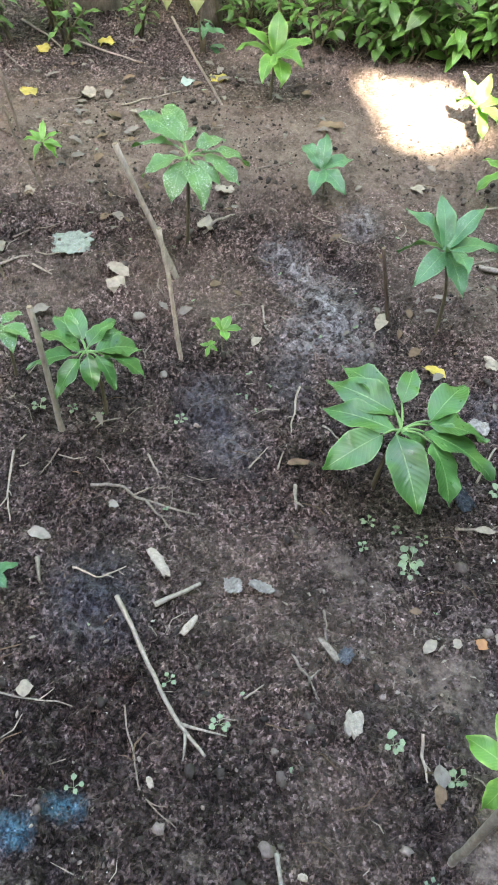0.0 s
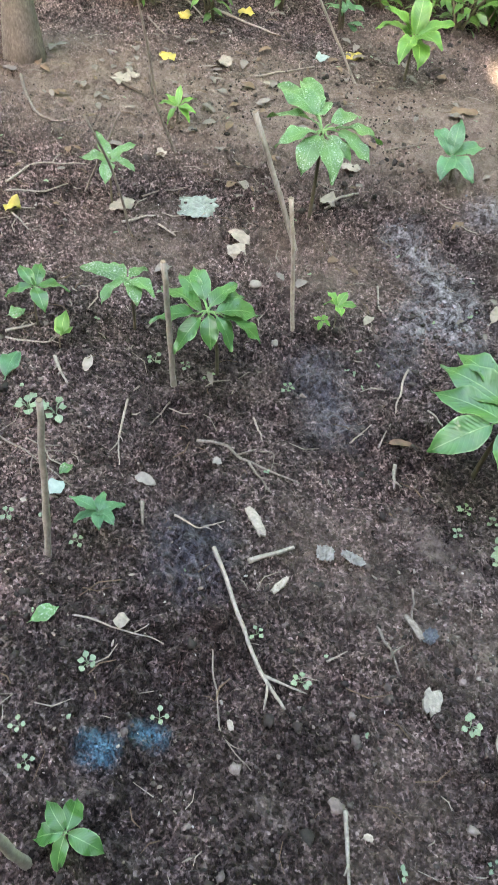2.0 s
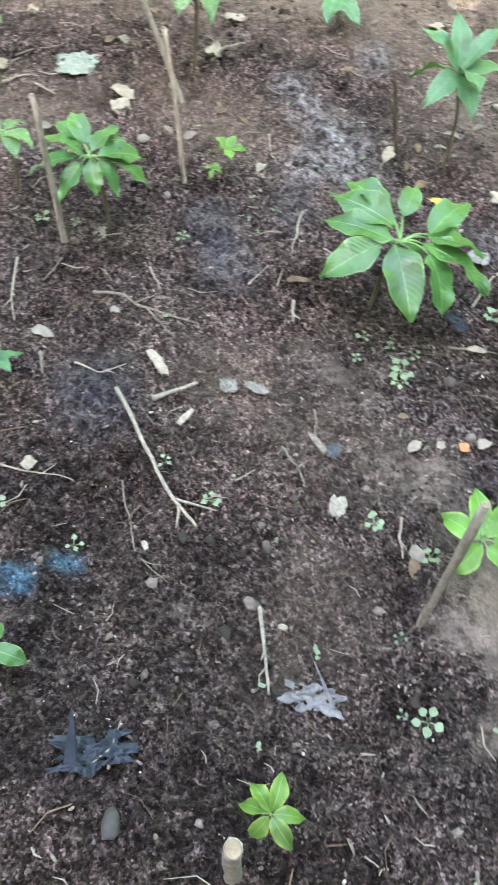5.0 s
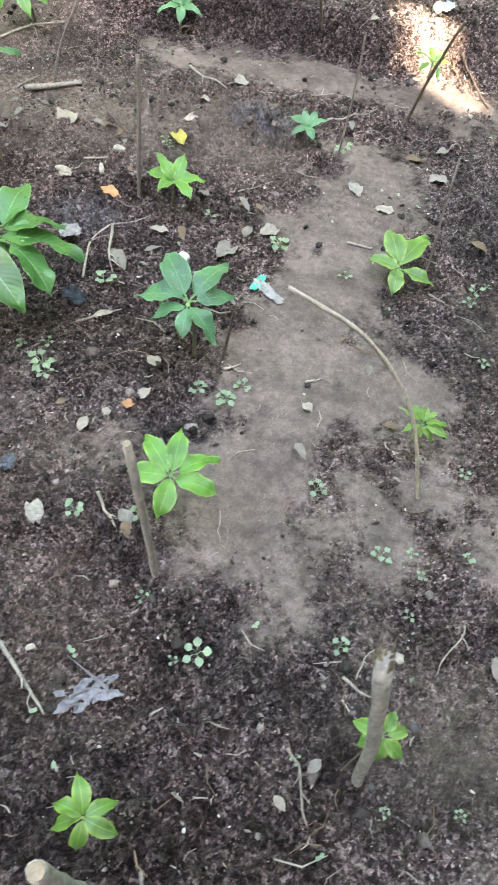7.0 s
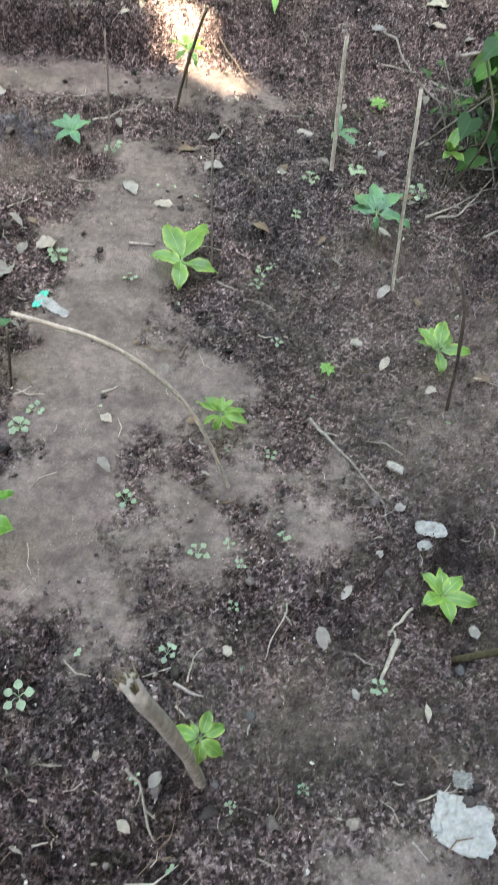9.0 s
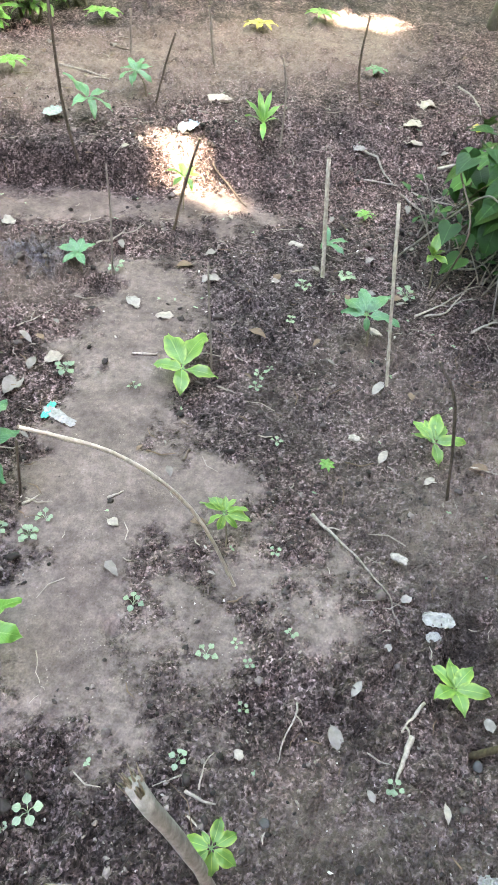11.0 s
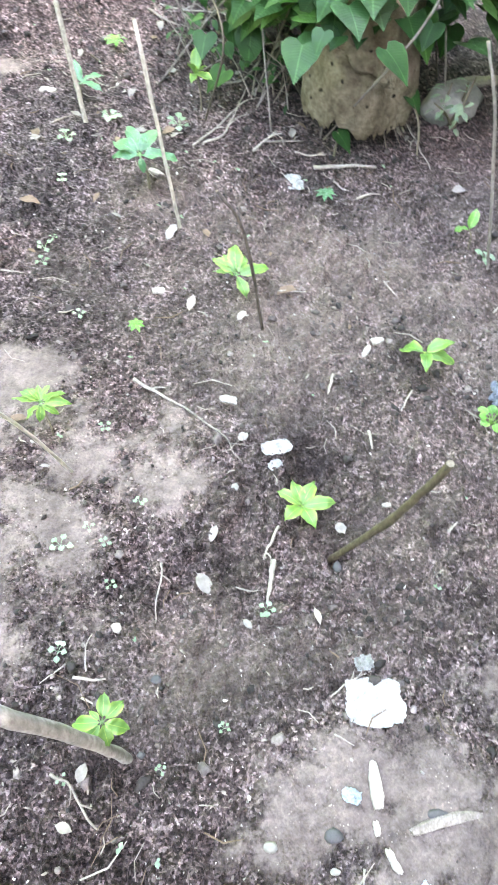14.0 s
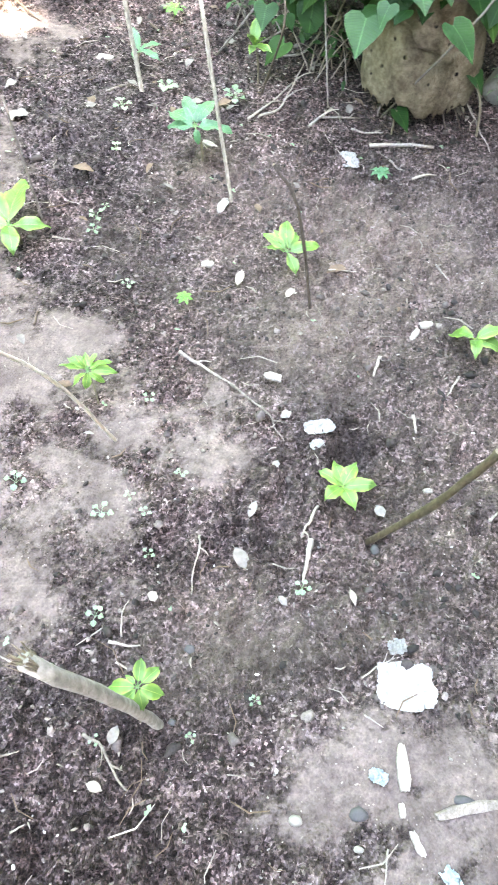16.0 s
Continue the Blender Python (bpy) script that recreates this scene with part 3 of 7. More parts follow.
def weed(x, y, r, n=5, material="leaf_weed", label="small round-leaved weed sprouting from the soil", seed=0, tall=0.5):
    """A low weed or seedling: a few small round leaves on short stalks."""
    rng = random.Random(seed * 5 + 1)
    ob = thing("weed", x, y, label, "weed", "weeds on the bed", z=lay(x, y))
    first = rng.uniform(0, 6)
    for k in range(n):
        a = first + 2 * math.pi * k / n + rng.uniform(-0.4, 0.4)
        d = r * rng.uniform(0.25, 0.62)
        out = Vector((math.cos(a) * d, math.sin(a) * d, r * tall * rng.uniform(0.5, 1.3)))
        bm = bmesh.new()
        bm.loops.layers.uv.verify()
        tube(bm, [(0, 0, -0.004), out * 0.6 + Vector((0, 0, r * 0.15)), out], [r * 0.035] * 3, 4)
        leaf_mesh(bm, out, (math.cos(a), math.sin(a), rng.uniform(-0.1, 0.4)), r * rng.uniform(0.55, 0.8), r * rng.uniform(0.5, 0.68), 0.5, rng=rng, nu=5, nv=3)
        part("leaf", bm, material, ob)
    return ob


def stick(name, points, thick, material, label, tip=0.8, category="stick", sides=9, seed=0, group="", frayed=False, jit=0.10):
    """A stick pushed into the ground or lying on it: bent, knotty, tapered. points: world places from foot to top."""
    rng = random.Random(seed + 11)
    foot = Vector(points[0])
    ob = new(name)
    ob.location = foot
    tagged(ob, label, category, group)
    local = [Vector(p) - foot for p in points]
    pts = curve_points(local, max(1 if len(points) > 7 else 3, 14 // (len(points) - 1)))
    jit = thick * jit
    pts = [p + Vector((rng.uniform(-jit, jit), rng.uniform(-jit, jit), rng.uniform(-jit, jit) * 0.5)) for p in pts]
    n = len(pts)
    radii = [thick / 2 * (1 + (tip - 1) * i / (n - 1)) * (1 + (rng.uniform(0.08, 0.22) if rng.random() < 0.18 else 0)) for i in range(n)]
    bm = bmesh.new()
    tube(bm, pts, radii, sides, 0.06, rng)
    smooth(part("shaft", bm, material, ob))
    end, way = pts[-1], (pts[-1] - pts[-2]).normalized()
    if frayed:
        side = way.orthogonal().normalized()
        for k in range(24):
            a, d = rng.uniform(0, 6.28), radii[-1] * rng.uniform(0.3, 1.0)
            out = (side * math.cos(a) + way.cross(side) * math.sin(a)) * d
            bm = bmesh.new()
            tube(bm, [end + out - way * 0.012, end + out * 1.2 + way * thick * rng.uniform(0.0, 0.5), end + out * rng.uniform(1.2, 1.7) + way * thick * rng.uniform(0.4, 1.5)], [thick * rng.uniform(0.06, 0.13), thick * rng.uniform(0.05, 0.09), thick * 0.02], 5, 0.25, rng)
            part("splinter", bm, "wood_raw", ob)
    elif thick > 0.008 and points[-1][2] - points[0][2] > 0.08:
        bm = bmesh.new()
        tube(bm, [end - way * 0.001, end + way * 0.0015], [radii[-1] * 0.95, radii[-1] * 0.86], sides, 0.05, rng)
        part("cut_face", bm, "wood_raw", ob, "pale cut wood")
    return ob


def twig(points, thick, material="wood_pale", label="dry twig lying on the soil", seed=0, tip=0.6):
    """A crooked twig on the ground, the longer ones with a broken side shoot. points: plan places along it."""
    rng = random.Random(seed * 3 + 2)
    line = curve_points([(px, py, 0) for px, py in points], 12 // len(points) + 2)
    length = sum((b - a).length for a, b in zip(line, line[1:]))
    across = (line[-1] - line[0]).normalized().cross(Vector((0, 0, 1)))
    start, turns = rng.uniform(0, 50), rng.uniform(2.5, 5.0)
    full = []
    for i, p in enumerate(line):
        u = i / (len(line) - 1)
        p = p + across * length * (0.05 if thick < 0.009 else 0.02) * noise.noise(Vector((u * turns, start, 0))) * math.sin(math.pi * u) ** 0.5
        full.append((p.x, p.y, lay(p.x, p.y) + thick * 0.45))
    for _ in range(2):
        heights = [q[2] for q in full]
        full = [(q[0], q[1], max(q[2] - 0.002, sum(heights[max(i - 1, 0):i + 2]) / len(heights[max(i - 1, 0):i + 2]))) for i, q in enumerate(full)]
    ob = stick("twig", full, thick, material, label, tip * 0.8, "twig", 7, seed, "twigs on the soil", jit=0.09)
    if length > 0.075 and thick < 0.011:
        for k in range(rng.choice((1, 1, 2))):
            root = Vector(full[rng.randint(len(full) // 3, len(full) - 3)])
            a = math.atan2(line[-1].y - line[0].y, line[-1].x - line[0].x) + rng.choice((-1, 1)) * rng.uniform(0.4, 0.9)
            reach = length * rng.uniform(0.12, 0.3)
            end = root + Vector((math.cos(a) * reach, math.sin(a) * reach, rng.uniform(0.0, 0.012)))
            bend = root.lerp(end, 0.5) + Vector((rng.uniform(-0.1, 0.1) * reach, rng.uniform(-0.1, 0.1) * reach, 0.003))
            bm = bmesh.new()
            tube(bm, [q - Vector(full[0]) for q in curve_points([root, bend, end], 3)], [thick * w for w in (0.34, 0.32, 0.29, 0.26, 0.22, 0.18, 0.12)], 5)
            smooth(part("side_shoot", bm, material, ob))
    return ob


def fallen_leaf(x, y, length, width, turn, material="litter_pale", label="dry fallen leaf curled on the soil", seed=0, curl=0.8):
    rng = random.Random(seed + 5)
    ob = thing("fallen_leaf", x, y, label, "leaf", "fallen leaves", z=lay(x, y) + 0.008 + 0.08 * width)
    a = radians(turn)
    way = Vector((math.cos(a), math.sin(a), 0.22 + 0.2 * curl * rng.random()))
    bm = bmesh.new()
    leaf_mesh(bm, -way * length / 2, way, length, width, curl * rng.uniform(0.5, 1.0), fold=rng.uniform(0.1, 0.6), point=0.9, rng=rng, wave=0.09)
    part("blade", bm, material, ob)
    bm = bmesh.new()
    tube(bm, [-way * length * 0.5, -way * length * 0.66 + Vector((0, 0, 0.002))], [length * 0.018, length * 0.012], 4)
    part("leaf_stalk", bm, material, ob)
    return ob


def wood_chip(x, y, length, width, turn, material="wood_pale", label="weathered splinter of wood on the soil", seed=0, notch=0.22):
    """A flat splinter of wood with split, uneven ends."""
    rng = random.Random(seed + 9)
    ob = thing("wood_chip", x, y, label, "wood chip", "wood chips", z=lay(x, y))
    ob.rotation_euler = (rng.uniform(-0.06, 0.06), rng.uniform(-0.06, 0.06), radians(turn))
    thick = max(0.003, width * 0.2)
    bm = bmesh.new()
    n, m = 8, 4
    low, high = {}, {}
    ends = [(1 - notch * rng.random(), 1 - notch * rng.random()) for _ in range(m + 1)]
    bow, lean = rng.uniform(-0.12, 0.12), rng.uniform(-0.3, 0.3)
    for i in range(n + 1):
        u = i / n * 2 - 1
        edge = [width / 2 * (1 - 0.35 * max(0, u * lean * 3)) * (1 - 0.35 * abs(u) ** 3) * rng.uniform(0.82, 1.1) for _ in range(2)]
        for j in range(m + 1):
            v = j / m * 2 - 1
            px = u * length / 2 * (ends[j][0] if u < 0 else ends[j][1])
            py = v * edge[v > 0] + bow * length * (1 - u * u) * 0.5
            top = thick * (1 - 0.45 * abs(v) ** 3) * rng.uniform(0.75, 1.2) * (1 - 0.4 * abs(u) ** 4)
            low[i, j] = bm.verts.new((px, py, 0.0))
            high[i, j] = bm.verts.new((px * 0.99, py * 0.96, top + 0.003))
    for i in range(n):
        for j in range(m):
            bm.faces.new((high[i, j], high[i + 1, j], high[i + 1, j + 1], high[i, j + 1]))
            bm.faces.new((low[i, j], low[i, j + 1], low[i + 1, j + 1], low[i + 1, j]))
    rim = [(i, 0) for i in range(n)] + [(n, j) for j in range(m)] + [(i, m) for i in range(n, 0, -1)] + [(0, j) for j in range(m, 0, -1)]
    for a, c in zip(rim, rim[1:] + rim[:1]):
        bm.faces.new((low[a], low[c], high[c], high[a]))
    part("splinter", bm, material, ob)
    return ob


def stone(x, y, a, b, turn, material="stone_pale", label="small pale stone half sunk in the soil", seed=0, name="stone", flat=0.55):
    rng = random.Random(seed + 21)
    ob = thing(name, x, y, label, "stone", "stones", z=lay(x, y) + 0.08 * b)
    ob.rotation_euler.z = radians(turn)
    bm = bmesh.new()
    bmesh.ops.create_icosphere(bm, subdivisions=2, radius=0.5)
    off = Vector((rng.uniform(0, 50), 0, 0))
    for v in bm.verts:
        v.co *= 1 + 0.28 * noise.noise(v.co * 3 + off)
        v.co = Vector((v.co.x * a, v.co.y * b, v.co.z * b * flat))
    smooth(part("stone_body", bm, material, ob))
    return ob


def scrap(name, x, y, a, b, turn, material, label, seed=0, high=0.012, ragged=0.22, category="scrap"):
    """A crumpled sheet of paper, foil or plastic lying on the soil."""
    rng = random.Random(seed + 31)
    ob = thing(name, x, y, label, category, z=lay(x, y) + 0.001)
    ob.rotation_euler.z = radians(turn)
    n, off = 22, Vector((rng.uniform(0, 90), rng.uniform(0, 90), 0))
    bm = bmesh.new()
    grid = {}
    for i in range(n + 1):
        for j in range(n + 1):
            u, v = i / n * 2 - 1, j / n * 2 - 1
            t = max(abs(u), abs(v)) / max(math.hypot(u, v), 1e-6)
            squash = 0.45 + 0.55 * t
            rim = 1 + ragged * (noise.noise(Vector((u * 1.6, v * 1.6, 0)) + off) + 0.5 * noise.noise(Vector((u * 5, v * 5, 3)) + off)) * max(abs(u), abs(v))
            size = 0.5 * (a + b)
            crease = abs(noise.noise(Vector((u * 2.6 * a / size, v * 2.6 * b / size, 4)) + off))
            z = high * (1.1 * crease + 0.25 * abs(noise.noise(Vector((u * 6, v * 6, 8)) + off)))
            grid[i, j] = bm.verts.new((u * a / 2 * rim * squash, v * b / 2 * rim * squash, z + 0.004))
    for i in range(n):
        for j in range(n):
            u, v = (i + 0.5) / n * 2 - 1, (j + 0.5) / n * 2 - 1
            if ragged > 0.4 and noise.noise(Vector((u * 2.4, v * 2.4, 6)) + off) > 0.55 - ragged * max(abs(u), abs(v)):
                continue
            bm.faces.new((grid[i, j], grid[i + 1, j], grid[i + 1, j + 1], grid[i, j + 1]))
    bmesh.ops.delete(bm, geom=[v for v in bm.verts if not v.link_faces], context="VERTS")
    bmesh.ops.solidify(bm, geom=bm.faces[:], thickness=0.0015)
    part("sheet", bm, material, ob)
    return ob


def shrub(x, y, high, spread, stems, leaves, size, material, label, seed=0, lean=(0, 0), wide=0.34, name="shrub", droop=0.9, thick=0.006, bark="stem_green"):
    """A leafy shrub: several thin stems and many single leaves along them."""
    rng = random.Random(seed + 41)
    ob = thing(name, x, y, label, "shrub", "shrubs behind the bed")
    lines = []
    for k in range(stems):
        a, r = rng.uniform(0, 6.28), spread * rng.uniform(0.15, 1.0)
        h = high * rng.uniform(0.55, 1.0)
        foot = Vector((rng.uniform(-0.3, 0.3) * spread, rng.uniform(-0.3, 0.3) * spread, -0.03))
        top = Vector((math.cos(a) * r + lean[0], math.sin(a) * r + lean[1], h))
        line = curve_points([foot, foot.lerp(top, 0.5) + Vector((0, 0, h * 0.14)), top], 6)
        lines.append(line)
        bm = bmesh.new()
        tube(bm, line, [thick * (1 - 0.6 * i / len(line)) for i in range(len(line))], 5)
        smooth(part("stem", bm, bark, ob))
    clumps = [bmesh.new() for _ in range(4)]
    for k in range(leaves):
        line = rng.choice(lines)
        p = line[int((0.18 + 0.82 * rng.random() ** 0.7) * (len(line) - 1))]
        a = rng.uniform(0, 6.28)
        s = size * rng.uniform(0.6, 1.2)
        way = Vector((math.cos(a), math.sin(a), rng.uniform(-0.3, 0.55)))
        leaf_mesh(clumps[k % 4], p + way * 0.02, way, s, s * wide * rng.uniform(0.8, 1.25), droop * rng.uniform(0.6, 1.4), rng=rng, nu=5, nv=3, twist=rng.uniform(-0.5, 0.5))
    for bm in clumps:
        part("foliage", bm, material, ob)
    return ob


def heart_leaf(bm, base, way, size, rng):
    """A heart-shaped climber leaf: two lobes at the stalk, a drawn-out tip."""
    uvl = bm.loops.layers.uv.verify()
    way = Vector(way).normalized()
    side = way.cross(Vector((0, 0, 1)))
    side = side.normalized() if side.length > 1e-3 else Vector((1, 0, 0))
    up = side.cross(way)
    shape = ((-0.16, 0.20), (-0.10, 0.40), (0.10, 0.52), (0.35, 0.46), (0.60, 0.30), (0.82, 0.12), (1.0, 0.0))
    mid = [bm.verts.new(Vector(base) + way * size * u - up * size * 0.25 * u * u) for u in (0, 0.12, 0.3, 0.5, 0.7, 0.86, 1.0)]
    us = (0, 0.12, 0.3, 0.5, 0.7, 0.86, 1.0)
    for s in (-1, 1):
        edge = [bm.verts.new(Vector(base) + way * size * u + side * s * v * size + up * size * (0.14 * v - 0.25 * u * abs(u))) for u, v in shape[:-1]]
        for k in range(6):
            quad = [(mid[k], us[k], 0.5), (edge[k], shape[k][0], 0.5 + s * shape[k][1])]
            if k < 5:
                quad += [(edge[k + 1], shape[k + 1][0], 0.5 + s * shape[k + 1][1])]
            quad += [(mid[k + 1], us[k + 1], 0.5)]
            f = bm.faces.new([q[0] for q in (quad if s > 0 else quad[::-1])])
            f.smooth = True
            for loop, q in zip(f.loops, quad if s > 0 else quad[::-1]):
                loop[uvl].uv = (q[1], q[2])


# ---- things on the bed ----
yam_plant(-0.827, 1.606, (-0.011, 0.004, 0.300), ((-111, 0.136, -16, -90, 0.023), (-66, 0.142, -33, -68, 0.035), (-26, 0.159, -29, -43, 0.037), (11, 0.105, -33, -26, 0.039), (9, 0.131, -26, 38, 0.048), (47, 0.149, -15, 63, 0.042), (78, 0.114, -4, 98, 0.043), (-155, 0.149, -11, 164, 0.047), (177, 0.2, 1, 147, 0.066), (148, 0.19, 3, 145, 0.085), (110, 0.097, 1, 145, 0.072)), "leaf_speckled", "tall yam plant with leaflets speckled pale by dust", wide=0.42, droop=0.8, seed=1)
yam_plant(-1.297, 2.632, (0.002, 0.001, 0.168), ((-168, 0.181, 24), (124, 0.171, 45), (67, 0.171, 8), (-19, 0.171, 4), (-36, 0.171, -24), (-72, 0.171, -21), (-164, 0.171, -10)), "leaf_bright", "yam plant with broad light green leaflets by the shrubs", wide=0.42, seed=2)
yam_plant(-0.697, 2.171, (-0.017, -0.010, 0.097), ((168, 0.126, 12), (127, 0.126, 37), (66, 0.126, 3), (-19, 0.126, -18), (-70, 0.126, -17)), "leaf_blue", "small yam plant with dark bluish leaflets", wide=0.44, seed=3)
yam_plant(-1.521, 1.620, (0.002, 0.003, 0.072), ((134, 0.077, 36), (85, 0.077, 5), (11, 0.077, 0), (-2, 0.077, -25), (-77, 0.077, -35), (-155, 0.077, -12), (177, 0.077, 4)), "leaf_bright", "young yam plant with bright green leaflets", seed=4)
yam_plant(-0.032, 1.811, (-0.049, -0.016, 0.274), ((168, 0.158, 14), (135, 0.158, 34), (83, 0.158, 31), (51, 0.158, -8), (-39, 0.158, 11), (-42, 0.158, -16), (-83, 0.158, -19), (169, 0.158, -35)), "leaf_blue", "young yam plant with bluish dark green leaflets", wide=0.36, seed=5)
yam_plant(0.133, 1.208, (0.014, 0.011, 0.205), ((-168, 0.18, -3, 137, 0.038), (-164, 0.175, -9, -108, 0.019), (-111, 0.151, -27, -114, 0.052), (-38, 0.18, -26, -88, 0.025), (-27, 0.144, -33, 6, 0.071), (17, 0.189, -21, 29, 0.049), (34, 0.141, -11, 51, 0.062), (89, 0.153, 1, 59, 0.072), (103, 0.102, 7, 122, 0.075), (170, 0.149, -3, 143, 0.076), (26, 0.074, -31, -55, 0.016)), "leaf_deep", "largest yam plant with broad deep green leaflets", wide=0.45, droop=0.75, seed=6)
yam_plant(-0.499, 0.947, (-0.029, -0.021, 0.200), ((-136, 0.124, -23, -94, 0.031), (-177, 0.135, -8, -103, 0.017), (-178, 0.097, 1, 158, 0.043), (157, 0.114, 6, 151, 0.031), (102, 0.108, 1, 117, 0.011), (58, 0.074, -6, 112, 0.043), (65, 0.12, -18, 21, 0.022), (35, 0.112, -31, 20, 0.044), (-5, 0.092, -39, 4, 0.031), (-36, 0.084, -44, -33, 0.02), (-86, 0.111, -38, -69, 0.03)), "leaf_deep", "yam plant with green leaflets beside a grey stake", wide=0.45, droop=0.75, seed=7)
yam_plant(-0.422, 1.299, (-0.003, -0.002, 0.095), ((164, 0.050, 9), (99, 0.050, 18), (48, 0.054, -7), (-34, 0.050, 3), (179, 0.050, -36)), "leaf_bright", "small yam plant with bright leaflets", wide=0.46, seed=8)
yam_plant(-0.447, 1.280, (-0.004, -0.003, 0.035), ((-177, 0.031, -22), (101, 0.031, -9), (2, 0.031, 1), (-60, 0.031, -29)), "leaf_bright", "tiny yam seedling with rounded leaflets", wide=0.5, seed=9)
yam_plant(-0.485, 2.945, (-0.044, -0.016, 0.120), ((164, 0.137, 38), (101, 0.127, 43), (57, 0.127, 1), (-36, 0.127, -45), (153, 0.127, -20), (-22, 0.127, -9)), "leaf_bright", "sunlit yam plant with light green leaflets", wide=0.4, seed=10)
yam_plant(-0.185, 2.617, (-0.050, -0.014, 0.116), ((-122, 0.122, -32), (161, 0.116, -8), (126, 0.116, 26), (65, 0.116, 1), (-22, 0.116, -12), (-57, 0.116, -33)), "leaf_bright", "yam plant with light green drooping leaflets", wide=0.4, seed=11)
yam_plant(-1.256, 1.151, (0.001, 0.002, 0.146), ((168, 0.096, 29), (87, 0.096, 12), (17, 0.096, 0), (-44, 0.096, -16), (-145, 0.096, -11)), "leaf_speckled", "yam plant with leaflets speckled pale by dust", wide=0.44, seed=12)
yam_plant(-0.931, 0.680, (0.004, 0.010, 0.117), ((178, 0.084, 3), (133, 0.084, 1), (65, 0.089, -18), (-15, 0.084, -15), (-126, 0.084, -26)), "leaf_deep", "young yam plant with deep green glossy leaflets", wide=0.42, seed=13)
yam_plant(-0.773, 0.885, (-0.007, -0.011, 0.164), ((-85, 0.099, -17), (-18, 0.093, -11), (12, 0.093, -5), (-137, 0.121, 0), (-177, 0.089, -15), (104, 0.083, -21)), "leaf_speckled", "yam plant with leaflets speckled pale by dust", wide=0.42, seed=14)
yam_plant(-0.297, 0.435, (0.004, 0.007, 0.065), ((-157, 0.066, 10), (137, 0.058, -17), (79, 0.058, -16), (7, 0.058, 13), (-34, 0.058, 14), (-119, 0.058, -29)), "leaf_blue", "small yam plant with bluish leaflets beside a stake", wide=0.42, seed=15)
yam_plant(0.166, 0.055, (0.000, 0.010, 0.069), ((-178, 0.059, -12), (124, 0.059, -31), (27, 0.068, -22), (-58, 0.059, -40), (-129, 0.059, -36)), "leaf_deep", "young yam plant with deep green glossy leaflets", wide=0.5, seed=16)
yam_plant(-0.819, 0.678, (0.003, 0.006, 0.035), ((131, 0.066, 32), (100, 0.040, 0), (156, 0.040, 18)), "leaf_bright", "yam seedling with one upright leaf", wide=0.6, seed=17)
yam_plant(0.640, 1.208, (-0.027, 0.012, 0.144), ((123, 0.138, 2, 125, 0.019), (176, 0.12, -16, 165, 0.011), (-167, 0.089, -30, -95, 0.022), (-92, 0.074, -36, -86, 0.026), (-33, 0.103, -32, -72, 0.022), (38, 0.112, -18, 3, 0.018), (67, 0.139, -2, 59, 0.021)), "leaf_blue", "young yam plant with bluish dark green leaflets beside a dark peg", wide=0.46, droop=0.75, seed=18)
yam_plant(0.668, 0.765, (-0.005, 0.006, 0.119), ((130, 0.099, -2, 166, 0.004), (89, 0.099, 3, 51, 0.006), (43, 0.096, -14, 21, 0.017), (-1, 0.089, -23, -41, 0.018), (-92, 0.081, -33, -78, 0.014), (176, 0.087, -23, -117, 0.009)), "leaf_bright", "young yam plant with bright green leaflets beside a cut stake", wide=0.46, droop=0.75, seed=19)
yam_plant(0.476, 1.748, (0.002, 0.000, 0.074), ((166, 0.089, -9), (140, 0.089, 29), (78, 0.089, 21), (23, 0.089, -9), (-45, 0.089, -4), (-111, 0.089, 8)), "leaf_bright", "young yam plant with bright green leaflets", wide=0.42, seed=20)
yam_plant(0.830, 2.190, (-0.011, 0.000, 0.056), ((163, 0.073, 2), (119, 0.062, 23), (67, 0.062, 22), (21, 0.065, 13), (-74, 0.062, -14), (-135, 0.062, -16)), "leaf_blue", "small yam plant with bluish leaflets", wide=0.4, seed=21)
yam_plant(1.141, 1.603, (-0.020, 0.001, 0.054), ((112, 0.127, 5, 90, 0.012), (63, 0.154, -1, 77, 0.013), (-10, 0.097, -14, -62, 0.015), (-95, 0.091, -15, -107, 0.014), (160, 0.086, -9, -124, 0.007)), "leaf_lime", "young yam plant with five bright green leaflets", wide=0.46, droop=0.75, seed=22)
yam_plant(1.179, 1.014, (-0.005, 0.046, 0.067), ((140, 0.062, -8, -158, 0.005), (129, 0.051, 1, 135, 0.004), (108, 0.04, 12, 104, 0.004), (76, 0.034, 19, 79, 0.005), (45, 0.039, 12, 45, 0.004), (8, 0.052, -4, -18, 0.006), (-17, 0.062, -18, -58, 0.009), (-39, 0.043, -42, -90, 0.012), (-119, 0.039, -62, -103, 0.013), (-175, 0.045, -40, -121, 0.012)), "leaf_lime", "young yam plant with bright green leaflets under an arched cane", wide=0.42, droop=0.75, seed=23)
yam_plant(0.656, 0.174, (0.004, 0.003, 0.120), ((156, 0.055, -25), (107, 0.060, -2), (41, 0.055, -24), (-19, 0.055, -20), (-89, 0.055, -55), (-166, 0.055, -39)), "leaf_lime", "young yam plant with bright green leaflets", wide=0.42, seed=24)
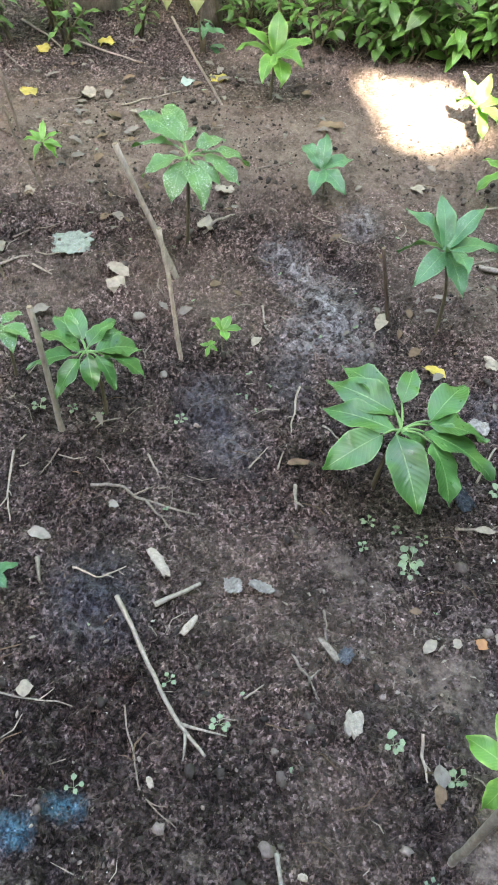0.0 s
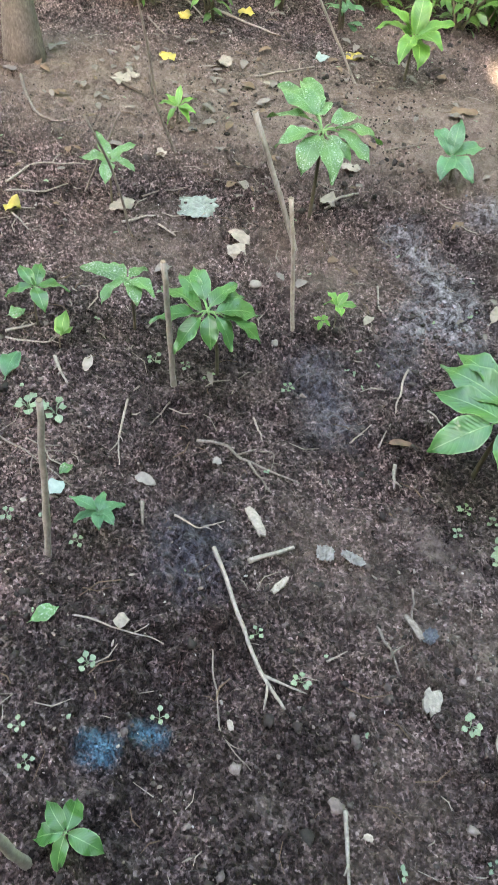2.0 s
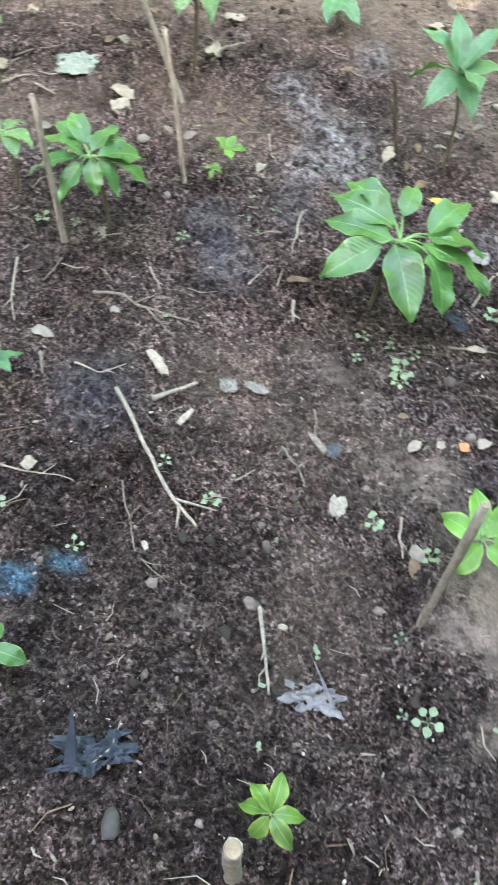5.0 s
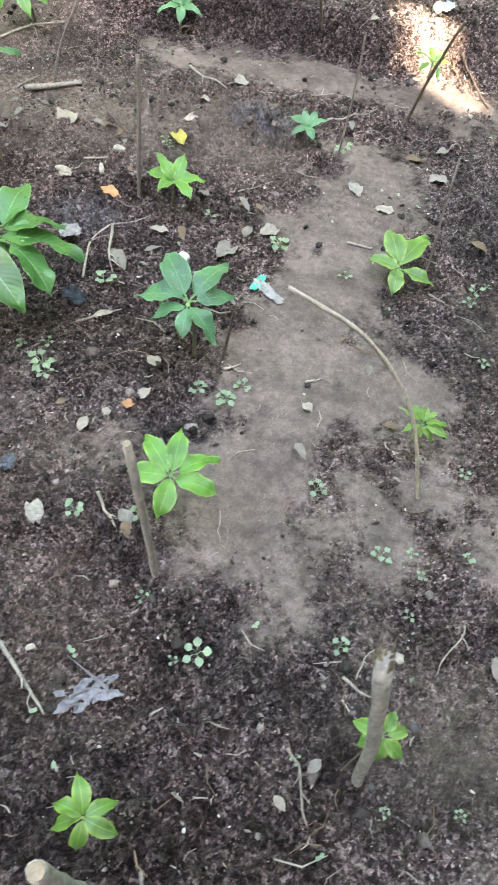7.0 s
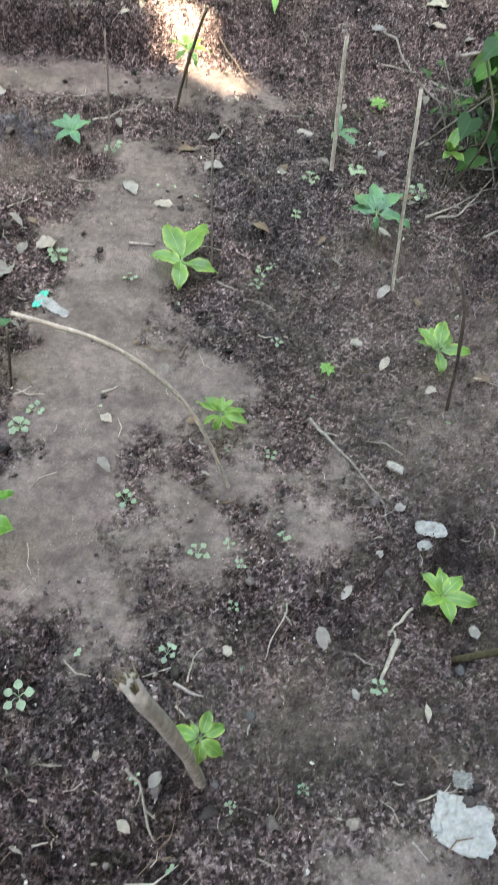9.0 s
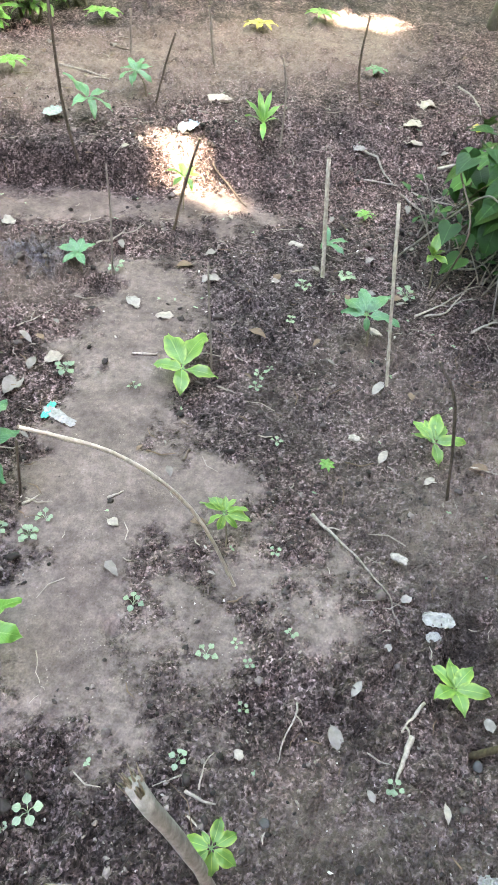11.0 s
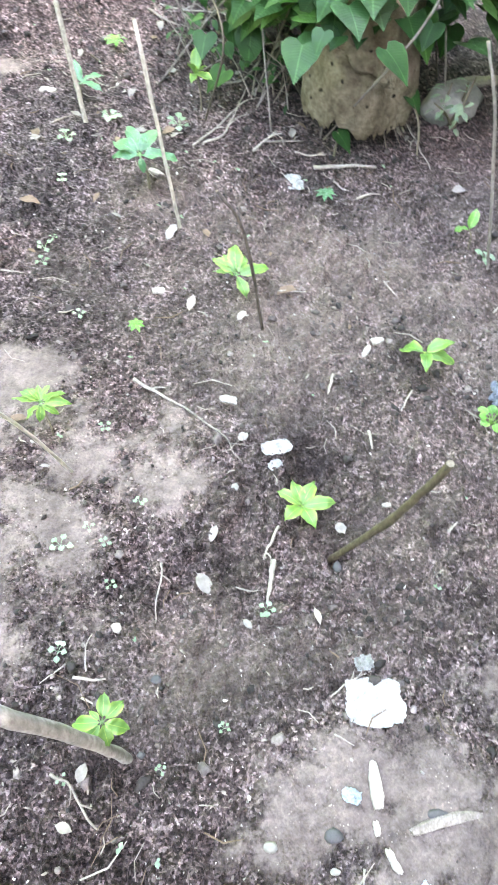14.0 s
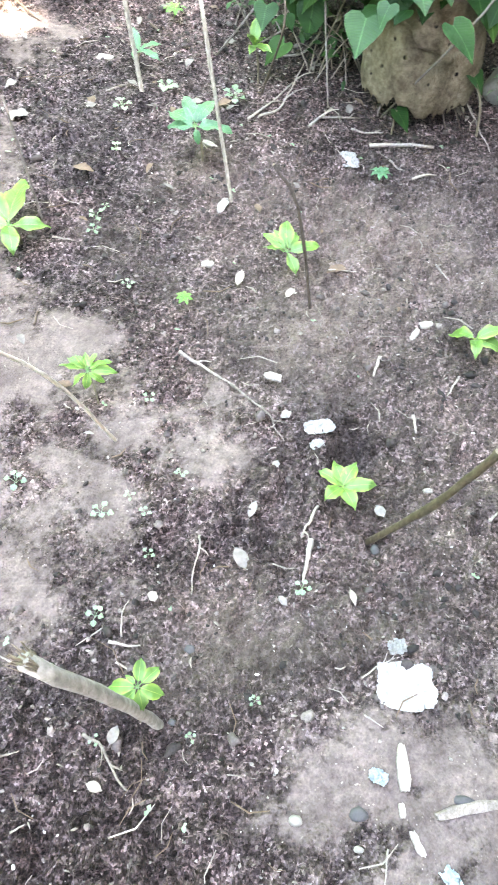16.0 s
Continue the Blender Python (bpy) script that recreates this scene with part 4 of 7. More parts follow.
yam_plant(1.053, 0.335, (0.008, 0.000, 0.210), ((61, 0.037, -6, 59, 0.006), (23, 0.041, -20, 8, 0.007), (-36, 0.042, -35, -51, 0.006), (-95, 0.038, -49, -90, 0.006), (-163, 0.04, -47, -135, 0.006), (155, 0.048, -30, 180, 0.004), (114, 0.022, -10, 124, 0.004)), "leaf_lime", "small yellowish green yam plant beside a cut branch", wide=0.46, droop=0.75, seed=25)
yam_plant(2.069, 0.831, (-0.017, 0.020, 0.057), ((110, 0.082, -43), (-6, 0.082, 7), (-40, 0.082, -22), (-127, 0.078, 9)), "leaf_lime", "young yam plant with bright green leaflets", wide=0.42, seed=26)
yam_plant(1.581, 0.597, (-0.007, 0.006, 0.059), ((120, 0.060, -4), (80, 0.060, 0), (40, 0.060, 4), (-24, 0.070, -2), (-95, 0.060, 5), (-162, 0.060, 11)), "leaf_lime", "young yam plant with bright green leaflets", wide=0.44, seed=27)
yam_plant(1.767, 1.270, (-0.020, -0.005, 0.066), ((119, 0.073, 1, 143, 0.005), (92, 0.066, 5, 98, 0.007), (68, 0.089, 7, 72, 0.006), (44, 0.061, 1, 16, 0.007), (-3, 0.089, -9, -53, 0.01), (-88, 0.062, -28, -101, 0.015), (128, 0.06, -13, -151, 0.01)), "leaf_lime", "young yam plant with bright green leaflets beside a crooked dark stake", wide=0.42, droop=0.75, seed=28)
yam_plant(1.712, 1.759, (-0.023, 0.009, 0.114), ((84, 0.107, 6, 97, 0.008), (116, 0.099, -8, -174, 0.01), (140, 0.083, -20, -135, 0.017), (-90, 0.043, -66, -110, 0.023), (-18, 0.101, -14, -73, 0.014), (40, 0.116, 3, 34, 0.007), (51, 0.052, 18, 27, 0.004)), "leaf_blue", "young yam plant with bluish dark green leaflets beside a pale stake", wide=0.42, droop=0.75, seed=29)
yam_plant(1.685, 2.291, (0.006, -0.002, 0.058), ((89, 0.079, 27), (9, 0.079, -1), (-53, 0.079, -8), (-133, 0.050, 1)), "leaf_blue", "young yam plant with bluish dark green leaflets beside a stake", wide=0.4, seed=30)
yam_plant(1.457, 1.225, (-0.000, 0.000, 0.035), ((67, 0.023, -8), (118, 0.025, -8), (170, 0.021, -8), (221, 0.023, -8), (273, 0.025, -8), (324, 0.021, -8), (16, 0.023, -8)), "leaf_bright", "tiny yam seedling on dark soil", wide=0.45, seed=31)
yam_plant(1.901, 2.553, (0.004, -0.001, 0.035), ((104, 0.047, -8), (155, 0.038, -8), (207, 0.043, -8), (258, 0.047, -8), (310, 0.038, -8), (1, 0.043, -8), (53, 0.047, -8)), "leaf_bright", "tiny yellowish yam seedling", wide=0.4, seed=32)
yam_plant(2.467, 1.186, (-0.013, 0.015, 0.051), ((167, 0.047, -3), (34, 0.060, 42), (34, 0.039, 4)), "leaf_bright", "young sprout with two folded leaves", wide=0.5, seed=33)
yam_plant(2.176, 1.514, (-0.005, 0.004, 0.035), ((178, 0.033, -8), (229, 0.036, -8), (281, 0.029, -8), (332, 0.033, -8), (24, 0.036, -8), (75, 0.029, -8), (127, 0.033, -8)), "leaf_blue", "tiny yam seedling near the stump", wide=0.45, seed=34)
yam_plant(2.038, 2.107, (-0.021, 0.010, 0.118), ((-154, 0.063, 52), (62, 0.086, 50), (-66, 0.063, 42), (-60, 0.063, -5), (-125, 0.052, -9)), "leaf_lime", "young plant with upright bright leaves near the stump", wide=0.4, seed=35)
yam_plant(1.568, 3.025, (-0.013, 0.003, 0.052), ((124, 0.122, 27), (109, 0.127, 53), (63, 0.127, 56), (40, 0.122, 24), (-60, 0.092, 26), (-142, 0.117, 24), (-99, 0.121, -16)), "leaf_bright", "yam plant with narrow upright bright leaflets", wide=0.22, seed=36)
yam_plant(1.093, 3.348, (-0.047, 0.001, 0.106), ((144, 0.081, -9), (120, 0.081, 19), (64, 0.081, 20), (26, 0.081, 1), (-33, 0.082, -31), (-112, 0.081, -35), (-156, 0.086, -21)), "leaf_blue", "young yam plant with bluish dark green leaflets on the terrace", wide=0.36, seed=37)
yam_plant(0.875, 3.050, (-0.024, -0.001, 0.087), ((151, 0.123, 35), (117, 0.094, 14), (35, 0.094, 2), (-24, 0.108, -20), (-69, 0.094, -39), (-126, 0.094, -9)), "leaf_blue", "yam plant with drooping bluish leaflets", wide=0.36, seed=38)
yam_plant(1.197, 2.584, (0.002, -0.000, 0.135), ((158, 0.074, 6), (-139, 0.067, -19), (-65, 0.067, -30), (5, 0.073, -8), (43, 0.067, 17), (104, 0.067, 19)), "leaf_lime", "sunlit yam plant beside a dark stake", wide=0.4, seed=39)
yam_plant(2.267, 3.742, (-0.026, 0.009, 0.041), ((40, 0.062, -8), (91, 0.068, -8), (143, 0.056, -8), (194, 0.062, -8), (246, 0.068, -8), (297, 0.056, -8), (349, 0.062, -8)), "leaf_blue", "small far bluish yam plant", wide=0.36, seed=40)
yam_plant(0.506, 3.569, (0.000, 0.000, 0.060), ((77, 0.088, -8), (128, 0.072, -8), (180, 0.080, -8), (231, 0.088, -8), (283, 0.072, -8), (334, 0.080, -8), (26, 0.088, -8)), "leaf_bright", "yam plant with bright leaflets on the terrace", seed=41)
yam_plant(0.914, 4.388, (-0.015, -0.000, 0.052), ((114, 0.091, -8), (165, 0.101, -8), (217, 0.111, -8), (268, 0.091, -8), (320, 0.101, -8), (11, 0.111, -8), (63, 0.091, -8)), "leaf_bright", "bright yam plant before the shrubs", seed=42)
yam_plant(1.774, 4.390, (-0.022, 0.004, 0.044), ((151, 0.092, -8), (202, 0.102, -8), (254, 0.083, -8), (305, 0.092, -8), (357, 0.102, -8), (48, 0.083, -8), (100, 0.092, -8)), "leaf_yellow", "yellowing young yam plant", seed=43)
yam_plant(2.166, 4.580, (-0.021, 0.006, 0.055), ((188, 0.106, -8), (239, 0.087, -8), (291, 0.097, -8), (342, 0.106, -8), (34, 0.087, -8), (85, 0.097, -8), (137, 0.106, -8)), "leaf_bright", "sunlit yam plant on the terrace", seed=44)
yam_plant(0.304, 2.763, (-0.004, -0.001, 0.087), ((161, 0.082, 2), (-146, 0.089, -14), (-78, 0.082, -24), (-18, 0.082, -10), (53, 0.082, 1), (102, 0.082, 17)), "leaf_blue", "young yam plant with bluish dark green leaflets", seed=45)
stick("garden_stake", [(-0.730, 1.475, -0.047), (-0.743, 1.463, -0.000), (-0.776, 1.433, 0.121), (-0.862, 1.354, 0.412)], 0.019, "wood_branch", "weathered grey stake leaning in the soil", seed=46)
stick("garden_stake", [(-0.514, 1.239, -0.050), (-0.519, 1.235, -0.001), (-0.540, 1.216, 0.226), (-0.559, 1.199, 0.378)], 0.013, "wood_cane", "pale brown stake leaning in the soil", seed=47)
stick("garden_stake", [(-0.146, 1.749, -0.048), (-0.158, 1.744, -0.000), (-0.223, 1.719, 0.243)], 0.014, "wood_dark", "short dark stake in the soil", seed=48)
stick("garden_stake", [(-1.358, 1.510, -0.047), (-1.369, 1.496, -0.000), (-1.411, 1.443, 0.179), (-1.424, 1.426, 0.286)], 0.010, "wood_grey", "thin bent stake in the soil", seed=49)
stick("garden_stake", [(-1.722, 1.691, -0.050), (-1.727, 1.685, -0.001), (-1.746, 1.659, 0.202), (-1.765, 1.634, 0.364)], 0.011, "wood_grey", "thin tall stake in the soil", seed=50)
stick("garden_stake", [(-1.375, 2.454, -0.042), (-1.397, 2.437, -0.000), (-1.559, 2.312, 0.306)], 0.011, "wood_pale", "thin leaning pale stake", seed=51)
stick("garden_stake", [(-1.094, 1.115, -0.049), (-1.100, 1.108, -0.000), (-1.120, 1.077, 0.194), (-1.158, 1.021, 0.367)], 0.009, "wood_grey", "thin stake leaning over a plant", seed=52)
stick("garden_stake", [(-1.372, 1.105, -0.046), (-1.361, 1.123, -0.001), (-1.298, 1.230, 0.256)], 0.008, "wood_grey", "short thin leaning stake", seed=53)
stick("garden_stake", [(-0.528, 0.828, -0.050), (-0.530, 0.826, -0.001), (-0.538, 0.816, 0.210), (-0.545, 0.808, 0.378)], 0.016, "wood_branch", "short grey stake beside a plant", seed=54)
stick("garden_stake", [(-0.320, 0.324, -0.051), (-0.319, 0.329, -0.002), (-0.310, 0.352, 0.251), (-0.304, 0.371, 0.455)], 0.015, "wood_branch", "straight grey stake in dark soil", seed=55)
stick("garden_stake", [(0.380, 1.758, -0.050), (0.379, 1.758, -0.000), (0.377, 1.758, 0.253), (0.374, 1.757, 0.398)], 0.012, "wood_grey", "straight brown stake in the soil", seed=56)
stick("garden_stake", [(-0.037, 2.289, -0.049), (-0.025, 2.293, -0.001), (0.007, 2.304, 0.126), (0.060, 2.323, 0.244)], 0.009, "wood_grey", "thin brown leaning stake", seed=57)
stick("garden_stake", [(0.930, 2.151, -0.051), (0.930, 2.151, -0.001), (0.931, 2.151, 0.202), (0.924, 2.151, 0.383)], 0.007, "wood_grey", "thin pale brown stake", seed=58)
stick("garden_stake", [(1.144, 2.460, -0.050), (1.153, 2.460, -0.001), (1.190, 2.457, 0.184), (1.232, 2.453, 0.342)], 0.012, "wood_dark", "dark stake in a patch of sun", seed=59)
stick("garden_stake", [(1.216, 1.668, -0.050), (1.212, 1.669, -0.001), (1.182, 1.673, 0.344)], 0.007, "wood_grey", "thin straight stick in silt", seed=60)
stick("garden_stake", [(0.704, 1.196, -0.051), (0.708, 1.197, -0.001), (0.721, 1.197, 0.184)], 0.008, "wood_dark", "short dark peg in the soil", seed=61)
stick("bent_cane", [(1.200, 0.913, -0.047), (1.184, 0.909, 0.000), (1.099, 0.887, 0.249), (1.017, 0.865, 0.402), (0.935, 0.843, 0.502), (0.867, 0.826, 0.552), (0.807, 0.810, 0.594)], 0.0085, "wood_cane", "long arched cane bent over the soil", tip=0.75, seed=62)
stick("garden_stake", [(0.674, 0.626, -0.050), (0.670, 0.622, 0.000), (0.630, 0.578, 0.471)], 0.0160, "wood_branch", "pale cut stake beside a plant", seed=63)
stick("cut_branch", [(1.087, 0.325, -0.049), (1.078, 0.322, 0.000), (1.025, 0.304, 0.30), (0.959, 0.291, 0.598)], 0.0195, "wood_branch", "thick cut branch with a frayed end", frayed=True, tip=1.05, seed=64)
stick("garden_stake", [(1.655, 2.145, -0.050), (1.650, 2.146, -0.000), (1.625, 2.154, 0.234), (1.604, 2.161, 0.418)], 0.016, "wood_cane", "straight pale stake in the soil", seed=65)
stick("garden_stake", [(1.738, 1.592, -0.050), (1.731, 1.596, -0.000), (1.645, 1.638, 0.539)], 0.011, "wood_cane", "straight slim pale stake", seed=66)
stick("garden_stake", [(1.767, 1.119, -0.049), (1.758, 1.126, -0.000), (1.704, 1.164, 0.286), (1.651, 1.203, 0.382)], 0.009, "wood_dark", "crooked dark stake in the soil", seed=67)
stick("garden_stake", [(1.604, 0.511, -0.049), (1.614, 0.499, -0.001), (1.643, 0.465, 0.125), (1.663, 0.442, 0.233), (1.677, 0.426, 0.330), (1.687, 0.415, 0.403)], 0.014, "wood_moss", "mossy brown stake cut at the top", tip=1.1, seed=68)
stick("garden_stake", [(2.463, 1.074, -0.048), (2.454, 1.085, -0.001), (2.380, 1.183, 0.398), (2.333, 1.245, 0.568)], 0.009, "wood_grey", "tall thin stake by the stump", seed=69)
stick("garden_stake", [(0.836, 2.806, -0.006), (0.824, 2.805, 0.042), (0.773, 2.803, 0.256), (0.755, 2.802, 0.483), (0.746, 2.801, 0.651)], 0.013, "wood_dark", "tall dark stake on the terrace edge", seed=70)
stick("garden_stake", [(1.445, 3.793, 0.100), (1.437, 3.794, 0.149), (1.414, 3.797, 0.291), (1.397, 3.799, 0.406)], 0.014, "wood_grey", "grey stake on the terrace", seed=71)
stick("garden_stake", [(1.111, 3.267, 0.101), (1.124, 3.266, 0.150), (1.165, 3.264, 0.308), (1.203, 3.262, 0.435)], 0.010, "wood_dark", "thin dark stake on the terrace", seed=72)
stick("garden_stake", [(2.086, 3.404, 0.101), (2.076, 3.407, 0.150), (2.045, 3.417, 0.304), (2.050, 3.416, 0.506)], 0.012, "wood_dark", "thin bent stake on the terrace", seed=73)
stick("garden_stake", [(1.632, 2.988, 0.039), (1.631, 2.988, 0.089), (1.629, 2.988, 0.303), (1.602, 2.994, 0.446)], 0.009, "wood_grey", "thin stake beside a plant", seed=74)
stick("garden_stake", [(1.035, 3.906, 0.099), (1.036, 3.906, 0.149), (1.038, 3.906, 0.343)], 0.013, "wood_grey", "thin stake before the shrubs", seed=75)
stick("cut_branch", [(0.679, 0.099, -0.051), (0.674, 0.097, -0.002), (0.643, 0.088, 0.333)], 0.025, "wood_branch", "short cut branch stump in the soil", tip=0.95, seed=76)
stick("cut_branch", [(0.146, -0.003, -0.052), (0.146, -0.005, -0.002), (0.146, -0.014, 0.242), (0.147, -0.037, 0.369)], 0.019, "wood_branch", "thick grey branch leaning out of the soil", seed=77)
twig([(-0.092, 0.587), (0.080, 0.519), (0.188, 0.488), (0.242, 0.476)], 0.0105, "wood_white", "long pale stick lying on the soil", tip=0.7, seed=78)
twig([(-0.029, 0.631), (0.007, 0.729)], 0.0114, "wood_white", "short pale stick lying on the soil", tip=0.9, seed=79)
twig([(-0.215, 0.580), (-0.156, 0.604), (-0.132, 0.654)], 0.0054, "wood_pale", "pale dry twig lying on the soil", seed=80)
twig([(-0.167, 0.277), (-0.117, 0.314), (-0.055, 0.354), (-0.001, 0.385)], 0.0047, "wood_pale", "pale vine runner along the soil", seed=81)
twig([(-0.356, 0.758), (-0.307, 0.799), (-0.227, 0.810), (-0.106, 0.857)], 0.0089, "wood_grey", "grey dry twig lying on the soil", seed=82)
twig([(-0.225, 0.807), (-0.127, 0.787)], 0.0068, "wood_grey", "grey dry twig lying on the soil", seed=83)
twig([(-0.557, 0.704), (-0.466, 0.609), (-0.406, 0.571)], 0.0061, "wood_pale", "pale dry twig lying on the soil", seed=84)
twig([(-0.488, 0.781), (-0.462, 0.700)], 0.0051, "wood_grey", "grey dry twig lying on the soil", seed=85)
twig([(-0.323, 0.912), (-0.280, 0.893), (-0.255, 0.881)], 0.0062, "wood_pale", "pale dry twig lying on the soil", seed=86)
twig([(0.067, 0.450), (0.143, 0.396), (0.214, 0.359), (0.280, 0.359)], 0.0040, "wood_grey", "grey dry twig lying on the soil", seed=87)
twig([(0.230, 0.600), (0.242, 0.646)], 0.0049, "wood_pale", "pale dry twig lying on the soil", seed=88)
twig([(0.245, 0.731), (0.293, 0.713), (0.343, 0.690)], 0.0068, "wood_grey", "grey dry twig lying on the soil", seed=89)
twig([(0.301, 0.712), (0.307, 0.740)], 0.0042, "wood_pale", "pale dry twig lying on the soil", seed=90)
twig([(0.238, 0.848), (0.271, 0.811), (0.303, 0.776)], 0.0062, "wood_grey", "grey dry twig lying on the soil", seed=91)
twig([(0.521, 0.762), (0.548, 0.732), (0.573, 0.702)], 0.0072, "wood_pale", "pale dry twig lying on the soil", seed=92)
twig([(-0.189, 1.345), (-0.150, 1.268), (-0.109, 1.201)], 0.0068, "wood_pale", "pale dry twig lying on the soil", seed=93)
twig([(-0.004, 1.077), (0.045, 1.012)], 0.0101, "wood_pale", "pale dry twig lying on the soil", seed=94)
twig([(-0.063, 1.084), (-0.086, 1.148)], 0.0051, "wood_pale", "pale dry twig lying on the soil", seed=95)
twig([(-0.119, 1.044), (-0.122, 1.125)], 0.0051, "wood_pale", "pale dry twig lying on the soil", seed=96)
twig([(0.346, 1.230), (0.392, 1.268), (0.439, 1.304)], 0.0079, "wood_grey", "grey dry twig lying on the soil", seed=97)
twig([(-0.844, 1.701), (-0.834, 1.759), (-0.832, 1.844)], 0.0112, "wood_pale", "pale dry twig lying on the soil", seed=98)
twig([(-1.647, 2.120), (-1.578, 2.389)], 0.0085, "wood_pale", "pale dry twig lying on the soil", seed=99)
twig([(-0.975, 2.144), (-0.907, 2.313)], 0.0063, "wood_grey", "grey dry twig lying on the soil", seed=100)
twig([(-0.236, 0.856), (-0.206, 0.872), (-0.173, 0.827)], 0.0040, "wood_grey", "grey dry twig lying on the soil", seed=101)
twig([(-0.478, 1.551), (-0.416, 1.487), (-0.382, 1.469)], 0.0063, "wood_pale", "pale dry twig lying on the soil", seed=102)
twig([(-0.063, 1.271), (-0.009, 1.270)], 0.0065, "wood_pale", "pale dry twig lying on the soil", seed=103)
twig([(-1.819, 1.966), (-1.779, 2.077)], 0.0051, "wood_pale", "pale dry twig lying on the soil", seed=104)
twig([(-2.227, 2.392), (-2.020, 2.433), (-1.883, 2.468)], 0.0115, "wood_pale", "pale dry twig lying on the soil", seed=105)
twig([(-2.542, 2.368), (-2.358, 2.343), (-2.111, 2.271)], 0.0118, "wood_grey", "grey dry twig lying on the soil", seed=106)
twig([(-2.278, 2.061), (-2.102, 2.020)], 0.0091, "wood_grey", "grey dry twig lying on the soil", seed=107)
twig([(-0.786, 0.644), (-0.736, 0.628), (-0.684, 0.617)], 0.0098, "wood_pale", "pale dry twig lying on the soil", seed=108)
twig([(-0.943, 0.595), (-0.922, 0.674)], 0.0101, "wood_pale", "pale dry twig lying on the soil", seed=109)
twig([(-0.921, 0.582), (-0.845, 0.651), (-0.852, 0.704)], 0.0056, "wood_pale", "pale dry twig lying on the soil", seed=110)
twig([(-0.663, 0.401), (-0.566, 0.430), (-0.417, 0.452)], 0.0060, "wood_grey", "grey dry twig lying on the soil", seed=111)
twig([(-0.289, 0.549), (-0.236, 0.512)], 0.0113, "wood_grey", "grey dry twig lying on the soil", seed=112)
twig([(-1.483, 0.913), (-1.423, 0.997), (-1.413, 1.094)], 0.0067, "wood_pale", "pale dry twig lying on the soil", seed=113)
twig([(-1.523, 0.937), (-1.540, 1.070), (-1.478, 1.181)], 0.0082, "wood_pale", "pale dry twig lying on the soil", seed=114)
twig([(-2.107, 1.341), (-1.887, 1.253), (-1.767, 1.258), (-1.733, 1.306)], 0.0130, "wood_grey", "grey dry twig lying on the soil", seed=115)
twig([(-1.859, 1.627), (-1.709, 1.634)], 0.0131, "wood_dark", "dark thin twig lying on the soil", seed=116)
twig([(-1.161, 1.121), (-1.123, 1.222)], 0.0092, "wood_pale", "pale dry twig lying on the soil", seed=117)
twig([(-1.372, 0.867), (-1.277, 0.867)], 0.0078, "wood_pale", "pale dry twig lying on the soil", seed=118)
twig([(-1.088, 1.206), (-1.012, 1.212)], 0.0080, "wood_pale", "pale dry twig lying on the soil", seed=119)
twig([(-1.226, 1.245), (-1.181, 1.418)], 0.0055, "wood_grey", "grey dry twig lying on the soil", seed=120)
twig([(-0.089, 2.193), (0.069, 2.281)], 0.0192, "wood_white", "pale peeled stick on the soil", tip=0.9, seed=121)
twig([(-0.271, 2.482), (-0.190, 2.596), (-0.100, 2.670)], 0.0103, "wood_pale", "pale dry twig lying on the soil", seed=122)
twig([(-0.124, 2.187), (-0.075, 2.292)], 0.0068, "wood_pale", "pale dry twig lying on the soil", seed=123)
twig([(0.380, 2.524), (0.451, 2.461), (0.529, 2.402)], 0.0105, "wood_pale", "pale dry twig lying on the soil", seed=124)
twig([(0.319, 1.385), (0.304, 1.470), (0.318, 1.546), (0.371, 1.611), (0.431, 1.656)], 0.0065, "wood_pale", "pale dry twig lying on the soil", seed=125)
twig([(0.346, 1.586), (0.363, 1.477), (0.389, 1.416)], 0.0081, "wood_pale", "pale dry twig lying on the soil", seed=126)
twig([(0.190, 1.873), (0.261, 1.891)], 0.0076, "wood_pale", "pale dry twig lying on the soil", seed=127)
twig([(0.325, 1.702), (0.426, 1.680)], 0.0048, "wood_grey", "grey dry twig lying on the soil", seed=128)
twig([(0.198, 2.107), (0.253, 2.061), (0.297, 2.027)], 0.0067, "wood_dark", "dark thin twig lying on the soil", seed=129)
twig([(0.984, 1.735), (1.058, 1.736)], 0.0098, "wood_pale", "pale dry twig lying on the soil", seed=130)
twig([(0.649, 1.846), (0.747, 1.949)], 0.0050, "wood_pale", "pale dry twig lying on the soil", seed=131)
twig([(0.877, 2.311), (0.960, 2.369), (1.044, 2.473)], 0.0071, "wood_pale", "pale dry twig lying on the soil", seed=132)
twig([(0.721, 2.422), (0.891, 2.524)], 0.0058, "wood_pale", "pale dry twig lying on the soil", seed=133)
twig([(1.325, 2.791), (1.391, 2.735), (1.448, 2.632)], 0.0110, "wood_dark", "dark thin twig lying on the soil", seed=134)
twig([(0.716, 1.162), (0.755, 1.194)], 0.0091, "wood_pale", "pale dry twig lying on the soil", seed=136)
twig([(0.912, 1.170), (0.949, 1.192)], 0.0071, "wood_pale", "pale dry twig lying on the soil", seed=137)
twig([(1.067, 0.488), (1.081, 0.532), (1.102, 0.553)], 0.0039, "wood_pale", "pale dry twig lying on the soil", seed=139)
twig([(1.042, 0.488), (1.094, 0.458)], 0.0070, "wood_pale", "pale dry twig lying on the soil", seed=140)
twig([(1.043, 0.448), (1.074, 0.414)], 0.0046, "wood_pale", "pale dry twig lying on the soil", seed=141)
twig([(1.272, 0.627), (1.265, 0.605), (1.231, 0.560), (1.216, 0.521)], 0.0050, "wood_pale", "pale dry twig lying on the soil", seed=142)
